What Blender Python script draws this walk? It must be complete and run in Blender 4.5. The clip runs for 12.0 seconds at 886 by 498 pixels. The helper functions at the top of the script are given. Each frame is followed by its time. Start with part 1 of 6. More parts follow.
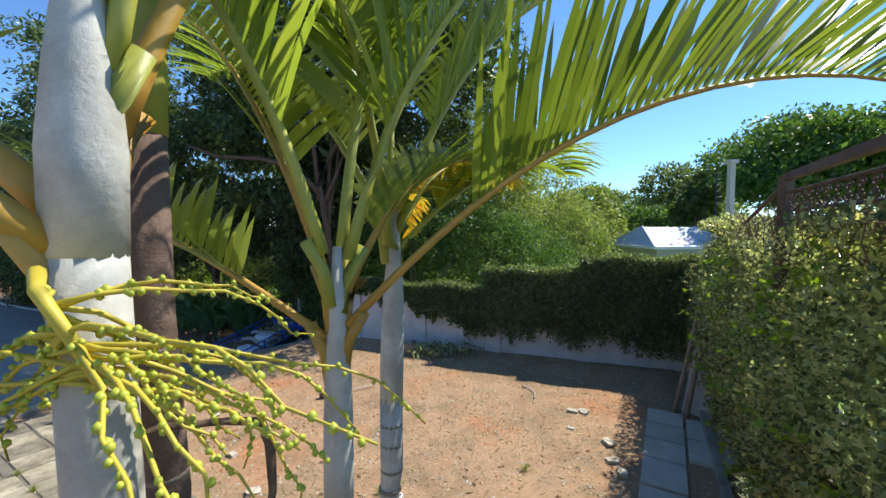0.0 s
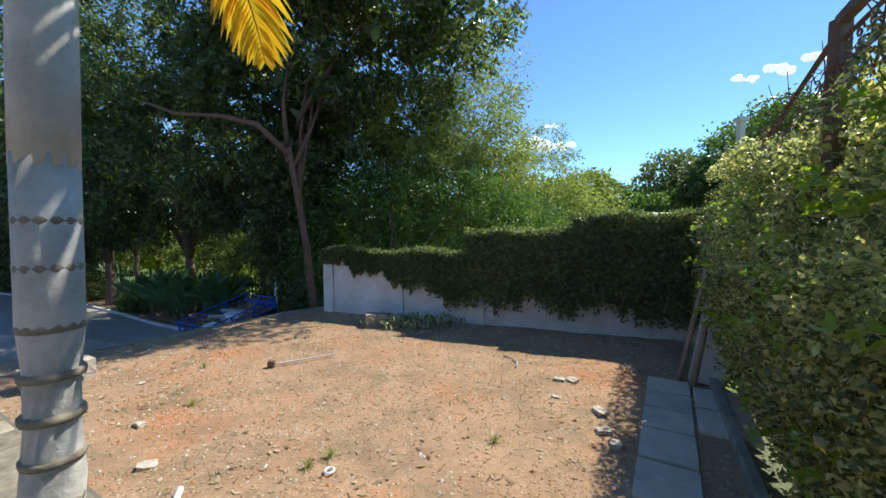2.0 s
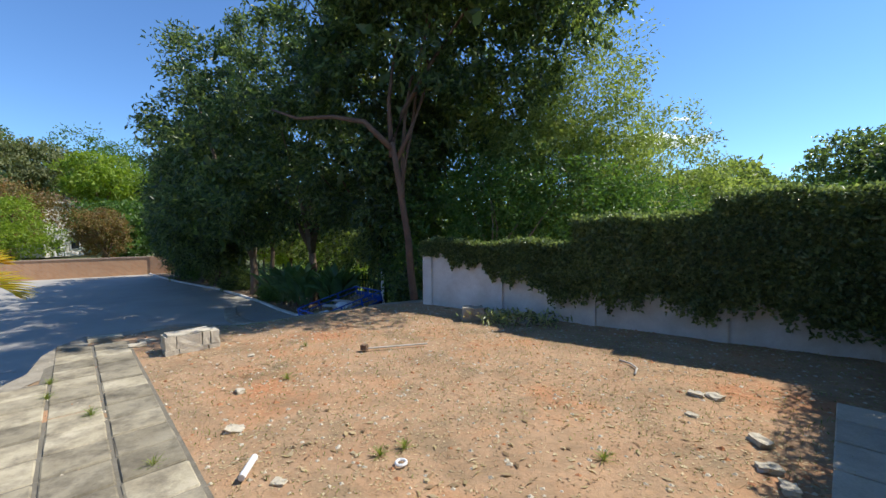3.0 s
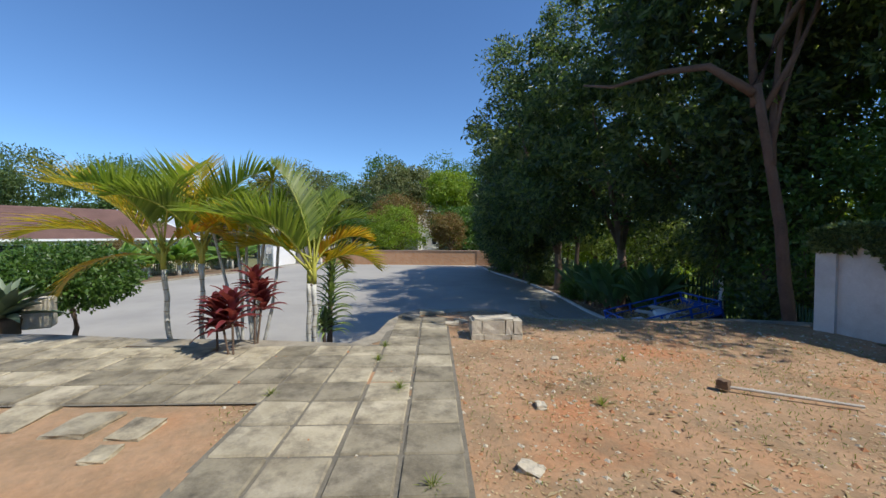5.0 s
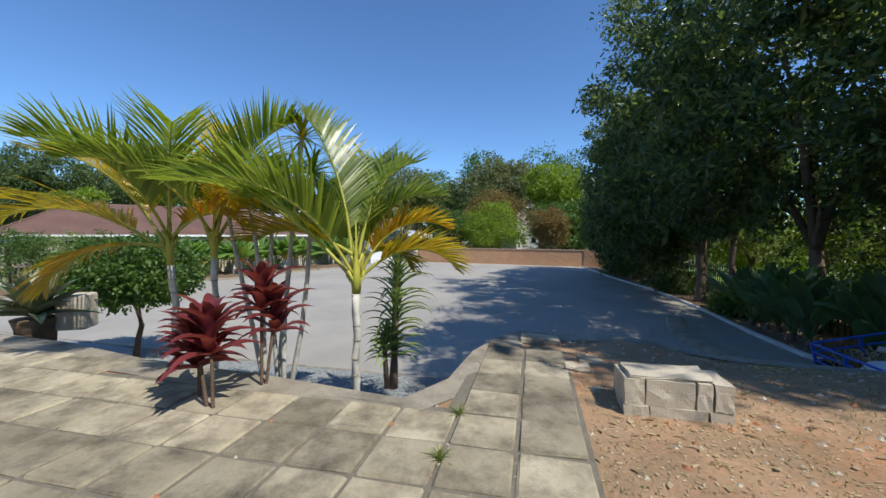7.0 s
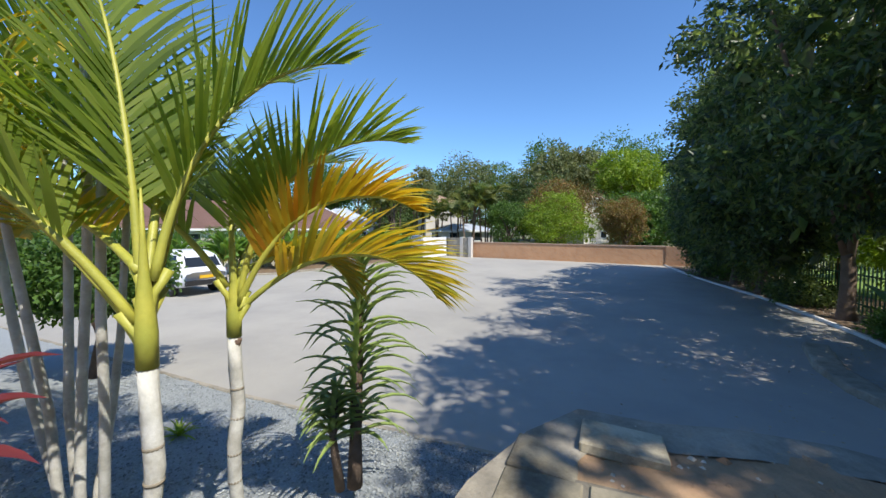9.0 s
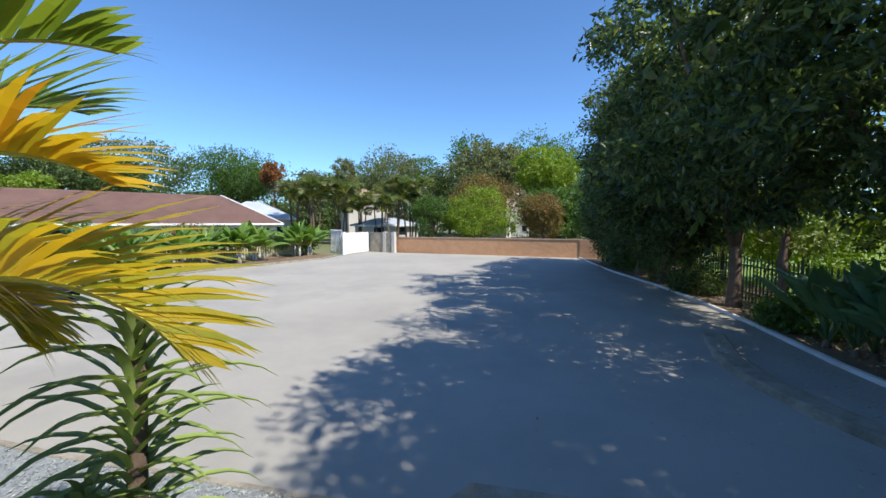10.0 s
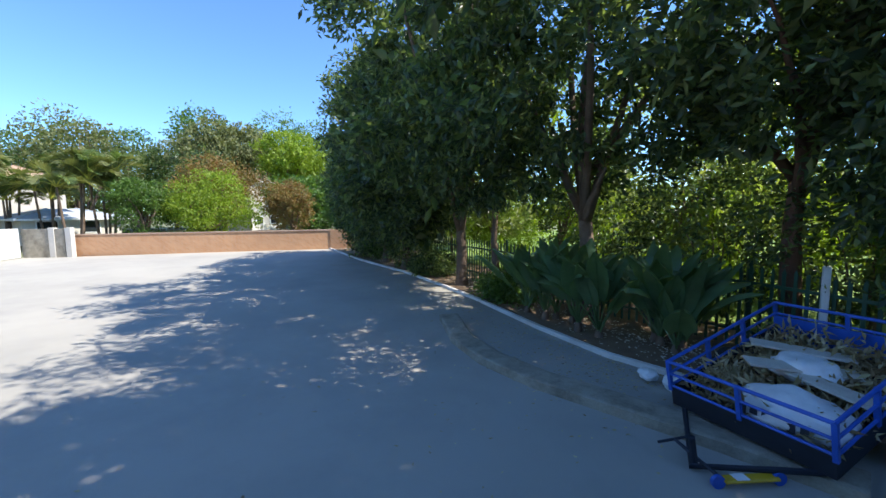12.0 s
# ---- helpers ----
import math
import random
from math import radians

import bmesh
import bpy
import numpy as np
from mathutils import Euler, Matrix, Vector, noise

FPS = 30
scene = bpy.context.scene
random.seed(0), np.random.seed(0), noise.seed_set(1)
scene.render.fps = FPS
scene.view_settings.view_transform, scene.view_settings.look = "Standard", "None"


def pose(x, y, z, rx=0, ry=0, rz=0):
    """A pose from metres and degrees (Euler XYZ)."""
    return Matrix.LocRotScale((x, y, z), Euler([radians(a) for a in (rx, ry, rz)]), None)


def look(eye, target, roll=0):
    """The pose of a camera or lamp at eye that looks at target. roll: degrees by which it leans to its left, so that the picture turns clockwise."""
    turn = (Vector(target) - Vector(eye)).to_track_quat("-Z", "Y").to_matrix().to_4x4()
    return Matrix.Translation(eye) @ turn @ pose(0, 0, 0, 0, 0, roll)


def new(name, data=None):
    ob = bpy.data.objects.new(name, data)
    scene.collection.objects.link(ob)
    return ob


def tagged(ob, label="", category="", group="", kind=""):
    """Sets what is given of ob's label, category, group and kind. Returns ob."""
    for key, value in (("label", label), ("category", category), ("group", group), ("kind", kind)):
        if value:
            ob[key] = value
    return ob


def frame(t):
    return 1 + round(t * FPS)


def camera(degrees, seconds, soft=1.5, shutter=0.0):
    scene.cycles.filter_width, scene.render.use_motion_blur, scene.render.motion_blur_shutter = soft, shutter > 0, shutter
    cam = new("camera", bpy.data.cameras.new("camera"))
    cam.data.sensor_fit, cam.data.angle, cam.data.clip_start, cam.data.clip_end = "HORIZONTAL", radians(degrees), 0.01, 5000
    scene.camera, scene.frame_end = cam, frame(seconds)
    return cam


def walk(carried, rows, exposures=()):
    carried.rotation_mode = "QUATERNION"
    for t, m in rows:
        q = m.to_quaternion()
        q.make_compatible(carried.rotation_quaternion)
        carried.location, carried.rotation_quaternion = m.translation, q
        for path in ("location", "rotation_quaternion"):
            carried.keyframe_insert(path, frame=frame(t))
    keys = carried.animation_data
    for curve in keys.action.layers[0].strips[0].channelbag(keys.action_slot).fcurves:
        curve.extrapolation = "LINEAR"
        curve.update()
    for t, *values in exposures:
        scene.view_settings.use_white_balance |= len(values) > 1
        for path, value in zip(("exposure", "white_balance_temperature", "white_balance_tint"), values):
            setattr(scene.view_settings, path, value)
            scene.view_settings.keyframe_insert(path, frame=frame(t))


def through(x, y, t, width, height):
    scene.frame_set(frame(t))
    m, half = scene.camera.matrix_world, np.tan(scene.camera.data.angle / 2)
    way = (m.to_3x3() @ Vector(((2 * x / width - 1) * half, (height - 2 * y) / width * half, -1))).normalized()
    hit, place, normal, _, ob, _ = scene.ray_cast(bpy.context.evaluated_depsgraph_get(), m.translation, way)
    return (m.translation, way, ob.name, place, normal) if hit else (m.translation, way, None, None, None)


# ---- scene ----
cam = camera(97.5, 12.0)
METRES, EYE, TILT, LEAN, TURN = 11.0, 2.98, -3.2, 0.0, 0.0
ROWS = [
    (0.0, 0.0, 0.0, 0.0, 0.0, 0.0, -0.0),
    (0.5, 0.0146, 0.0197, -0.0172, -1.3, -0.2, -0.04),
    (1.0, 0.029, 0.0405, -0.0367, -1.78, -0.29, 0.08),
    (1.5, 0.0402, 0.063, -0.0548, -1.8, -0.27, 0.02),
    (2.0, 0.0458, 0.0852, -0.0713, 0.13, -0.37, 0.06),
    (2.5, 0.0527, 0.1087, -0.0866, 7.93, -0.01, -0.19),
    (3.0, 0.0571, 0.137, -0.1016, 16.02, 0.51, -0.44),
    (3.5, 0.0473, 0.1622, -0.1061, 30.18, 1.21, -1.05),
    (5.5, -0.0787, 0.2566, -0.1298, 63.88, -0.68, -2.69),
    (6.0, -0.1261, 0.2764, -0.1314, 68.09, -0.55, -2.82),
    (6.5, -0.1762, 0.3043, -0.1325, 69.83, -0.84, -2.94),
    (8.5, -0.3766, 0.4142, -0.1313, 82.28, -2.18, -3.23),
    (9.0, -0.421, 0.4417, -0.1296, 82.08, -2.59, -3.16),
    (9.5, -0.4608, 0.4676, -0.1281, 79.05, -3.08, -3.24),
    (10.0, -0.4969, 0.4969, -0.1269, 71.52, -2.85, -2.92),
    (10.5, -0.5304, 0.5227, -0.1291, 65.13, -2.27, -2.68),
    (11.0, -0.5547, 0.5522, -0.1285, 56.09, -2.61, -2.28),
    (11.5, -0.5747, 0.5822, -0.1286, 47.28, -2.61, -1.84),
    (12.0, -0.5846, 0.6093, -0.1306, 36.68, -2.83, -1.28),
]
walk(cam, [(t, pose(0, 0, EYE, TILT, LEAN, TURN) @ pose(METRES * x, METRES * y, METRES * z, 90 + pitch, roll, yaw)) for t, x, y, z, yaw, pitch, roll in ROWS],
     exposures=[(0.0, 0.55), (1.5, 0.58), (3.0, 0.45), (5.5, 0.1), (6.5, 0.12), (8.5, 0.33), (9.5, 0.5), (10.5, 0.48), (11.5, 0.85), (12.0, 1.05)])

# ---------------------------------------------------------------- light
SUN_TO = Vector((0.669, 0.391, 1.0)).normalized()
SUN_AZ = math.atan2(SUN_TO.x, SUN_TO.y)
world = bpy.data.worlds.new("sky")
scene.world = world
world.use_nodes = True
wn = world.node_tree.nodes
sky = wn.new("ShaderNodeTexSky")
sky.sky_type = "NISHITA"
sky.sun_disc = False
sky.sun_elevation = math.asin(SUN_TO.z)
sky.sun_rotation = SUN_AZ
sky.altitude = 300
sky.air_density = 0.95
sky.dust_density = 0.0
sky.ozone_density = 1.5
wn["Background"].inputs["Strength"].default_value = 0.122
tint = wn.new("ShaderNodeMix")
tint.data_type, tint.blend_type = "RGBA", "MULTIPLY"
tint.inputs[0].default_value = 1.0
tint.inputs[7].default_value = (0.68, 0.96, 1.26, 1)
world.node_tree.links.new(sky.outputs[0], tint.inputs[6])
world.node_tree.links.new(tint.outputs[2], wn["Background"].inputs["Color"])
sun_data = bpy.data.lights.new("sun", "SUN")
sun_data.energy, sun_data.angle, sun_data.color = 4.5, radians(0.53), (1.0, 0.95, 0.87)
sun = new("sun", sun_data)
sun.matrix_world = look(SUN_TO * 50, (0, 0, 0))


# ---------------------------------------------------------------- materials
def nodes_of(name):
    m = bpy.data.materials.new(name)
    m.use_nodes = True
    return m, m.node_tree.nodes, m.node_tree.links, m.node_tree.nodes["Principled BSDF"]


def ramp(n, l, source, stops):
    r = n.new("ShaderNodeValToRGB")
    while len(r.color_ramp.elements) < len(stops):
        r.color_ramp.elements.new(0.5)
    for e, (p, c) in zip(r.color_ramp.elements, stops):
        e.position, e.color = p, (*c, 1)
    l.new(source, r.inputs[0])
    return r.outputs[0]


def noise_of(n, l, coord, scale, detail=6, rough=0.6):
    t = n.new("ShaderNodeTexNoise")
    t.inputs["Scale"].default_value, t.inputs["Detail"].default_value, t.inputs["Roughness"].default_value = scale, detail, rough
    l.new(coord, t.inputs["Vector"])
    return t.outputs["Fac"]


def mix(n, l, fac, a, b, kind="MIX"):
    m = n.new("ShaderNodeMix")
    m.data_type, m.blend_type = "RGBA", kind
    for s, v in ((m.inputs[0], fac), (m.inputs[6], a), (m.inputs[7], b)):
        if isinstance(v, (int, float)):
            s.default_value = v
        elif isinstance(v, tuple):
            s.default_value = (*v, 1)
        else:
            l.new(v, s)
    return m.outputs[2]


def surface(name, stops, scale=3.0, fine=40.0, fine_amount=0.35, rough=0.85, bump=0.3, bump_scale=None, metal=0.0, vary=0.0, island=False, object_space=True, dark=(0.03, 0.028, 0.025), stain=0.0, stain_scale=1.2):
    """A rough solid surface: a broad and a fine pattern, stains and relief."""
    m, n, l, b = nodes_of(name)
    tc = n.new("ShaderNodeTexCoord")
    geo = n.new("ShaderNodeNewGeometry")
    coord = tc.outputs["Object"] if object_space else geo.outputs["Position"]
    base = ramp(n, l, noise_of(n, l, coord, scale), stops)
    f = noise_of(n, l, coord, fine, 4, 0.7)
    mid = tuple(sum(c[i] for _, c in stops) / len(stops) for i in range(3))
    grain = ramp(n, l, f, [(0.25, tuple(c * 0.55 for c in mid)), (0.75, tuple(min(1, c * 1.4) for c in mid))])
    colour = mix(n, l, fine_amount, base, grain)
    if stain:
        s = ramp(n, l, noise_of(n, l, geo.outputs["Position"], stain_scale, 7, 0.7), [(0.45, (0, 0, 0)), (0.7, (stain,) * 3)])
        colour = mix(n, l, s, colour, dark)
    if vary:
        src = geo.outputs["Random Per Island"] if island else n.new("ShaderNodeObjectInfo").outputs["Random"]
        v = ramp(n, l, src, [(0, (1 - vary,) * 3), (1, (min(1, 1 + vary * 0.2),) * 3)])
        colour = mix(n, l, 1.0, colour, v, "MULTIPLY")
    l.new(colour, b.inputs["Base Color"])
    b.inputs["Roughness"].default_value, b.inputs["Metallic"].default_value = rough, metal
    if bump:
        bp = n.new("ShaderNodeBump")
        bp.inputs["Strength"].default_value, bp.inputs["Distance"].default_value = bump, 0.02
        l.new(noise_of(n, l, coord, bump_scale or fine, 6, 0.7), bp.inputs["Height"])
        l.new(bp.outputs[0], b.inputs["Normal"])
    return m


def leafy(name, colours, through=0.35, gloss=0.45, patch=0.6):
    """Leaves: colour differs leaf by leaf and in broad patches; some light passes through."""
    m, n, l, b = nodes_of(name)
    geo = n.new("ShaderNodeNewGeometry")
    k = len(colours)
    c = ramp(n, l, geo.outputs["Random Per Island"], [(i / max(1, k - 1), col) for i, col in enumerate(colours)])
    big = ramp(n, l, noise_of(n, l, geo.outputs["Position"], patch, 3), [(0.35, (0.72, 0.74, 0.72)), (0.65, (1.0, 1.0, 0.95))])
    c = mix(n, l, 1.0, c, big, "MULTIPLY")
    l.new(c, b.inputs["Base Color"])
    b.inputs["Roughness"].default_value = gloss
    b.inputs["Specular IOR Level"].default_value = 0.5
    t = n.new("ShaderNodeBsdfTranslucent")
    warm = mix(n, l, 1.0, c, (1.0, 1.0, 0.5), "MULTIPLY")
    bright = n.new("ShaderNodeMix")
    bright.data_type, bright.blend_type = "RGBA", "ADD"
    bright.inputs[0].default_value = 0.8
    l.new(warm, bright.inputs[6])
    l.new(warm, bright.inputs[7])
    l.new(bright.outputs[2], t.inputs["Color"])
    s = n.new("ShaderNodeMixShader")
    s.inputs[0].default_value = through
    l.new(b.outputs[0], s.inputs[1])
    l.new(t.outputs[0], s.inputs[2])
    l.new(s.outputs[0], n["Material Output"].inputs["Surface"])
    return m


def plain(name, colour, rough=0.5, metal=0.0, wear=0.25):
    return surface(name, [(0.3, tuple(c * (1 - wear) for c in colour)), (0.7, colour)], 4, 60, 0.15, rough, 0.08, metal=metal)


def glassy(name, colour=(0.02, 0.025, 0.03)):
    m, n, l, b = nodes_of(name)
    b.inputs["Base Color"].default_value = (*colour, 1)
    b.inputs["Roughness"].default_value = 0.04
    b.inputs["IOR"].default_value = 1.5
    return m


DIRT = surface("red_dirt", [(0.3, (0.22, 0.13, 0.07)), (0.4, (0.34, 0.215, 0.12)), (0.48, (0.43, 0.3, 0.18)), (0.56, (0.45, 0.26, 0.135)), (0.63, (0.48, 0.19, 0.075))], 0.5, 14, 0.45, 0.95, 0.75, bump_scale=22, object_space=False, stain=0.9, dark=(0.2, 0.15, 0.085), stain_scale=1.5)
ASPHALT = surface("asphalt", [(0.3, (0.32, 0.302, 0.262)), (0.7, (0.41, 0.385, 0.335))], 0.25, 120, 0.3, 0.9, 0.35, object_space=False, stain=0.4, dark=(0.23, 0.225, 0.21), stain_scale=0.45)
GRAVEL = surface("gravel_bed", [(0.3, (0.22, 0.24, 0.24)), (0.7, (0.42, 0.44, 0.43))], 30, 90, 0.5, 0.9, 0.8, object_space=False)
PEBBLE = surface("pebbles", [(0.3, (0.24, 0.27, 0.27)), (0.7, (0.5, 0.52, 0.5))], 8, 90, 0.2, 0.8, 0.1, vary=0.6, island=True, object_space=False)
PAVER = surface("concrete_paver", [(0.3, (0.27, 0.225, 0.145)), (0.5, (0.47, 0.41, 0.28)), (0.7, (0.64, 0.565, 0.41))], 2.4, 45, 0.3, 0.9, 0.35, vary=0.5, object_space=False, stain=0.95, dark=(0.12, 0.1, 0.07), stain_scale=3.2)
JOINT = surface("dirty_paving_joint", [(0.3, (0.13, 0.115, 0.085)), (0.7, (0.24, 0.215, 0.165))], 5, 40, 0.4, 0.95, 0.6, object_space=False)
SLAB = surface("grey_concrete_slab", [(0.3, (0.52, 0.44, 0.33)), (0.7, (0.68, 0.59, 0.46))], 2.0, 45, 0.3, 0.9, 0.3, vary=0.15, object_space=False, stain=0.45, dark=(0.26, 0.24, 0.2), stain_scale=2.4)
CONCRETE = surface("old_concrete", [(0.3, (0.24, 0.205, 0.15)), (0.7, (0.42, 0.38, 0.3))], 2.0, 40, 0.35, 0.92, 0.6, object_space=False, stain=0.8, dark=(0.13, 0.115, 0.085), stain_scale=2.6)
BRICKCHIP = surface("brick_chip", [(0.3, (0.34, 0.13, 0.06)), (0.7, (0.5, 0.26, 0.12))], 5, 60, 0.3, 0.95, 0.5, object_space=False)
BLOCK = surface("concrete_block", [(0.3, (0.48, 0.42, 0.31)), (0.7, (0.66, 0.6, 0.47))], 5, 60, 0.3, 0.95, 0.6, object_space=False, stain=0.4, dark=(0.3, 0.24, 0.17), stain_scale=4)
WHITEWALL = surface("limewashed_wall", [(0.3, (0.52, 0.5, 0.46)), (0.7, (0.74, 0.72, 0.68))], 1.3, 30, 0.15, 0.9, 0.3, object_space=False, stain=0.45, dark=(0.36, 0.31, 0.25), stain_scale=1.6)
WHITE = plain("white_paint", (0.8, 0.8, 0.78), 0.5, wear=0.08)
SOIL = surface("leaf_litter_soil", [(0.3, (0.12, 0.075, 0.045)), (0.7, (0.25, 0.17, 0.1))], 3, 40, 0.4, 0.95, 0.6, object_space=False)
LAWN = surface("lawn", [(0.3, (0.1, 0.17, 0.03)), (0.7, (0.2, 0.28, 0.05))], 0.4, 20, 0.4, 0.95, 0.5, object_space=False)
FIELD = surface("dry_field", [(0.3, (0.1, 0.12, 0.04)), (0.7, (0.2, 0.19, 0.09))], 0.05, 2, 0.4, 0.95, 0.3, object_space=False)
BARK = surface("grey_brown_bark", [(0.3, (0.09, 0.06, 0.04)), (0.7, (0.22, 0.155, 0.11))], 3, 25, 0.4, 0.95, 0.9)
REDBARK = surface("red_brown_bark", [(0.3, (0.08, 0.045, 0.03)), (0.7, (0.19, 0.1, 0.065))], 3, 25, 0.4, 0.95, 0.8)
PALMTRUNK = surface("grey_palm_trunk", [(0.3, (0.38, 0.36, 0.3)), (0.55, (0.58, 0.57, 0.5)), (0.75, (0.72, 0.71, 0.66))], 7, 50, 0.2, 0.75, 0.3, stain=0.5, dark=(0.2, 0.17, 0.13), stain_scale=5)
PALMGREEN = surface("pale_palm_sheath", [(0.3, (0.46, 0.45, 0.37)), (0.7, (0.7, 0.69, 0.62))], 5, 50, 0.2, 0.6, 0.2, stain=0.55, dark=(0.24, 0.19, 0.13), stain_scale=6)
RING = surface("pale_leaf_ring", [(0.3, (0.2, 0.17, 0.12)), (0.7, (0.34, 0.29, 0.21))], 12, 60, 0.3, 0.9, 0.4)
SCAR = surface("dry_leaf_scar", [(0.3, (0.1, 0.06, 0.045)), (0.7, (0.24, 0.16, 0.11))], 12, 60, 0.3, 0.9, 0.5)
PETIOLE = surface("orange_petiole", [(0.3, (0.42, 0.22, 0.035)), (0.7, (0.58, 0.36, 0.06))], 5, 50, 0.2, 0.5, 0.1)
PETIOLE_G = surface("yellow_green_petiole", [(0.3, (0.3, 0.32, 0.05)), (0.7, (0.48, 0.45, 0.07))], 5, 50, 0.2, 0.5, 0.1)
FRUITSTEM = surface("yellow_fruit_stalk", [(0.3, (0.5, 0.38, 0.03)), (0.7, (0.62, 0.52, 0.06))], 8, 50, 0.2, 0.55, 0.1)
FRUIT = surface("green_palm_fruit", [(0.3, (0.38, 0.42, 0.03)), (0.7, (0.55, 0.58, 0.06))], 20, 80, 0.2, 0.4, 0.05)
DEADSTEM = surface("withered_stalk", [(0.3, (0.1, 0.06, 0.04)), (0.7, (0.26, 0.17, 0.1))], 10, 60, 0.3, 0.9, 0.6)
STEEL = plain("rusty_brown_iron", (0.2, 0.13, 0.09), 0.75, 0.2, 0.5)
GREENIRON = plain("green_painted_iron", (0.03, 0.1, 0.06), 0.5, 0.1, 0.4)
TIMBER = surface("weathered_timber", [(0.3, (0.2, 0.13, 0.08)), (0.7, (0.4, 0.28, 0.18))], 6, 60, 0.4, 0.85, 0.4)
PALEBOARD = surface("pale_board", [(0.3, (0.42, 0.38, 0.32)), (0.7, (0.6, 0.56, 0.49))], 4, 60, 0.3, 0.8, 0.2)
BLUE = plain("blue_painted_steel", (0.03, 0.12, 0.55), 0.4, 0.0, 0.35)
DARKSTEEL = plain("dark_steel", (0.03, 0.035, 0.05), 0.6, 0.3, 0.4)
RUBBER = plain("black_rubber", (0.02, 0.02, 0.02), 0.85)
CARPAINT = plain("white_car_paint", (0.78, 0.79, 0.8), 0.18, 0.0, 0.03)
BLACKTRIM = plain("black_plastic", (0.025, 0.025, 0.027), 0.6)
ALLOY = plain("alloy", (0.5, 0.5, 0.52), 0.3, 0.8, 0.1)
REDLAMP = plain("red_lamp_glass", (0.35, 0.01, 0.015), 0.15)
GLASS = glassy("dark_glass")
PLASTIC = surface("white_plastic_sack", [(0.3, (0.6, 0.62, 0.64)), (0.7, (0.78, 0.79, 0.8))], 5, 30, 0.1, 0.5, 0.4)
YELLOW = plain("yellow_paint", (0.7, 0.42, 0.02), 0.4)
BROWNROOF = surface("brown_metal_tiles", [(0.3, (0.12, 0.065, 0.05)), (0.7, (0.19, 0.105, 0.08))], 0.6, 12, 0.2, 0.7, 0.2, object_space=False)
GREYROOF = surface("pale_sheet_roof", [(0.3, (0.4, 0.44, 0.5)), (0.7, (0.55, 0.58, 0.62))], 0.6, 12, 0.2, 0.5, 0.1, object_space=False)
CLAYROOF = surface("pale_clay_roof", [(0.3, (0.35, 0.22, 0.15)), (0.7, (0.5, 0.36, 0.26))], 0.6, 12, 0.2, 0.8, 0.2, object_space=False)
PLASTER = surface("cream_plaster", [(0.3, (0.5, 0.46, 0.4)), (0.7, (0.64, 0.6, 0.53))], 0.6, 12, 0.2, 0.9, 0.2, object_space=False)
CLOUD = plain("cloud_white_glow", (0.95, 0.95, 0.95), 1.0, wear=0.02)
# faint self-glow stands in for part of the sunlight on the clouds
CLOUD.node_tree.nodes["Principled BSDF"].inputs["Emission Color"].default_value = (0.8, 0.9, 1.0, 1)
CLOUD.node_tree.nodes["Principled BSDF"].inputs["Emission Strength"].default_value = 0.45

DARKLEAF = leafy("dark_tree_leaf", [(0.036, 0.06, 0.036), (0.068, 0.108, 0.05), (0.12, 0.17, 0.068), (0.21, 0.265, 0.1)], 0.5, 0.3)
MIDLEAF = leafy("mid_tree_leaf", [(0.055, 0.11, 0.025), (0.095, 0.18, 0.04), (0.15, 0.25, 0.055)], 0.42, 0.42)
LIGHTLEAF = leafy("light_tree_leaf", [(0.13, 0.175, 0.05), (0.21, 0.265, 0.08), (0.33, 0.38, 0.13)], 0.48, 0.45)
LIMELEAF = leafy("lime_leaf", [(0.15, 0.23, 0.02), (0.23, 0.32, 0.03), (0.3, 0.38, 0.06)], 0.45, 0.5)
FARLEAF = leafy("far_tree_leaf", [(0.06, 0.1, 0.03), (0.1, 0.16, 0.045), (0.15, 0.2, 0.07)], 0.3, 0.6, 0.15)
OLIVELEAF = leafy("olive_leaf", [(0.11, 0.13, 0.045), (0.17, 0.19, 0.07), (0.22, 0.23, 0.1)], 0.3, 0.6, 0.2)
RUSTLEAF = leafy("rust_leaf", [(0.16, 0.1, 0.03), (0.24, 0.14, 0.05), (0.2, 0.19, 0.05), (0.28, 0.13, 0.04)], 0.3, 0.6, 0.3)
REDFLOWER = leafy("red_blossom", [(0.35, 0.07, 0.03), (0.2, 0.14, 0.04), (0.4, 0.1, 0.05)], 0.3, 0.6)
HEDGELEAF = leafy("creeper_leaf", [(0.075, 0.115, 0.055), (0.13, 0.175, 0.08), (0.2, 0.255, 0.115), (0.3, 0.36, 0.17)], 0.38, 0.35, 1.2)
HEDGELEAF2 = leafy("broad_creeper_leaf", [(0.07, 0.092, 0.048), (0.15, 0.185, 0.09), (0.29, 0.335, 0.16), (0.58, 0.6, 0.36), (0.44, 0.36, 0.23)], 0.5, 0.28, 1.5)
# dark tone carries the shade seen in gaps between the hedge leaves
HEDGECORE = surface("shaded_hedge_core", [(0.3, (0.05, 0.055, 0.03)), (0.7, (0.12, 0.11, 0.06))], 6, 40, 0.4, 0.95, 0.8, object_space=False)
SPRIG = leafy("fresh_sprig_leaf", [(0.18, 0.3, 0.03), (0.28, 0.4, 0.05)], 0.45, 0.4)
FROND = leafy("palm_leaflet", [(0.13, 0.19, 0.03), (0.2, 0.27, 0.045), (0.29, 0.35, 0.07)], 0.5, 0.32, 1.5)
FROND_Y = leafy("yellowing_leaflet", [(0.5, 0.3, 0.02), (0.62, 0.4, 0.03), (0.4, 0.33, 0.03), (0.55, 0.22, 0.02)], 0.4, 0.45, 2)
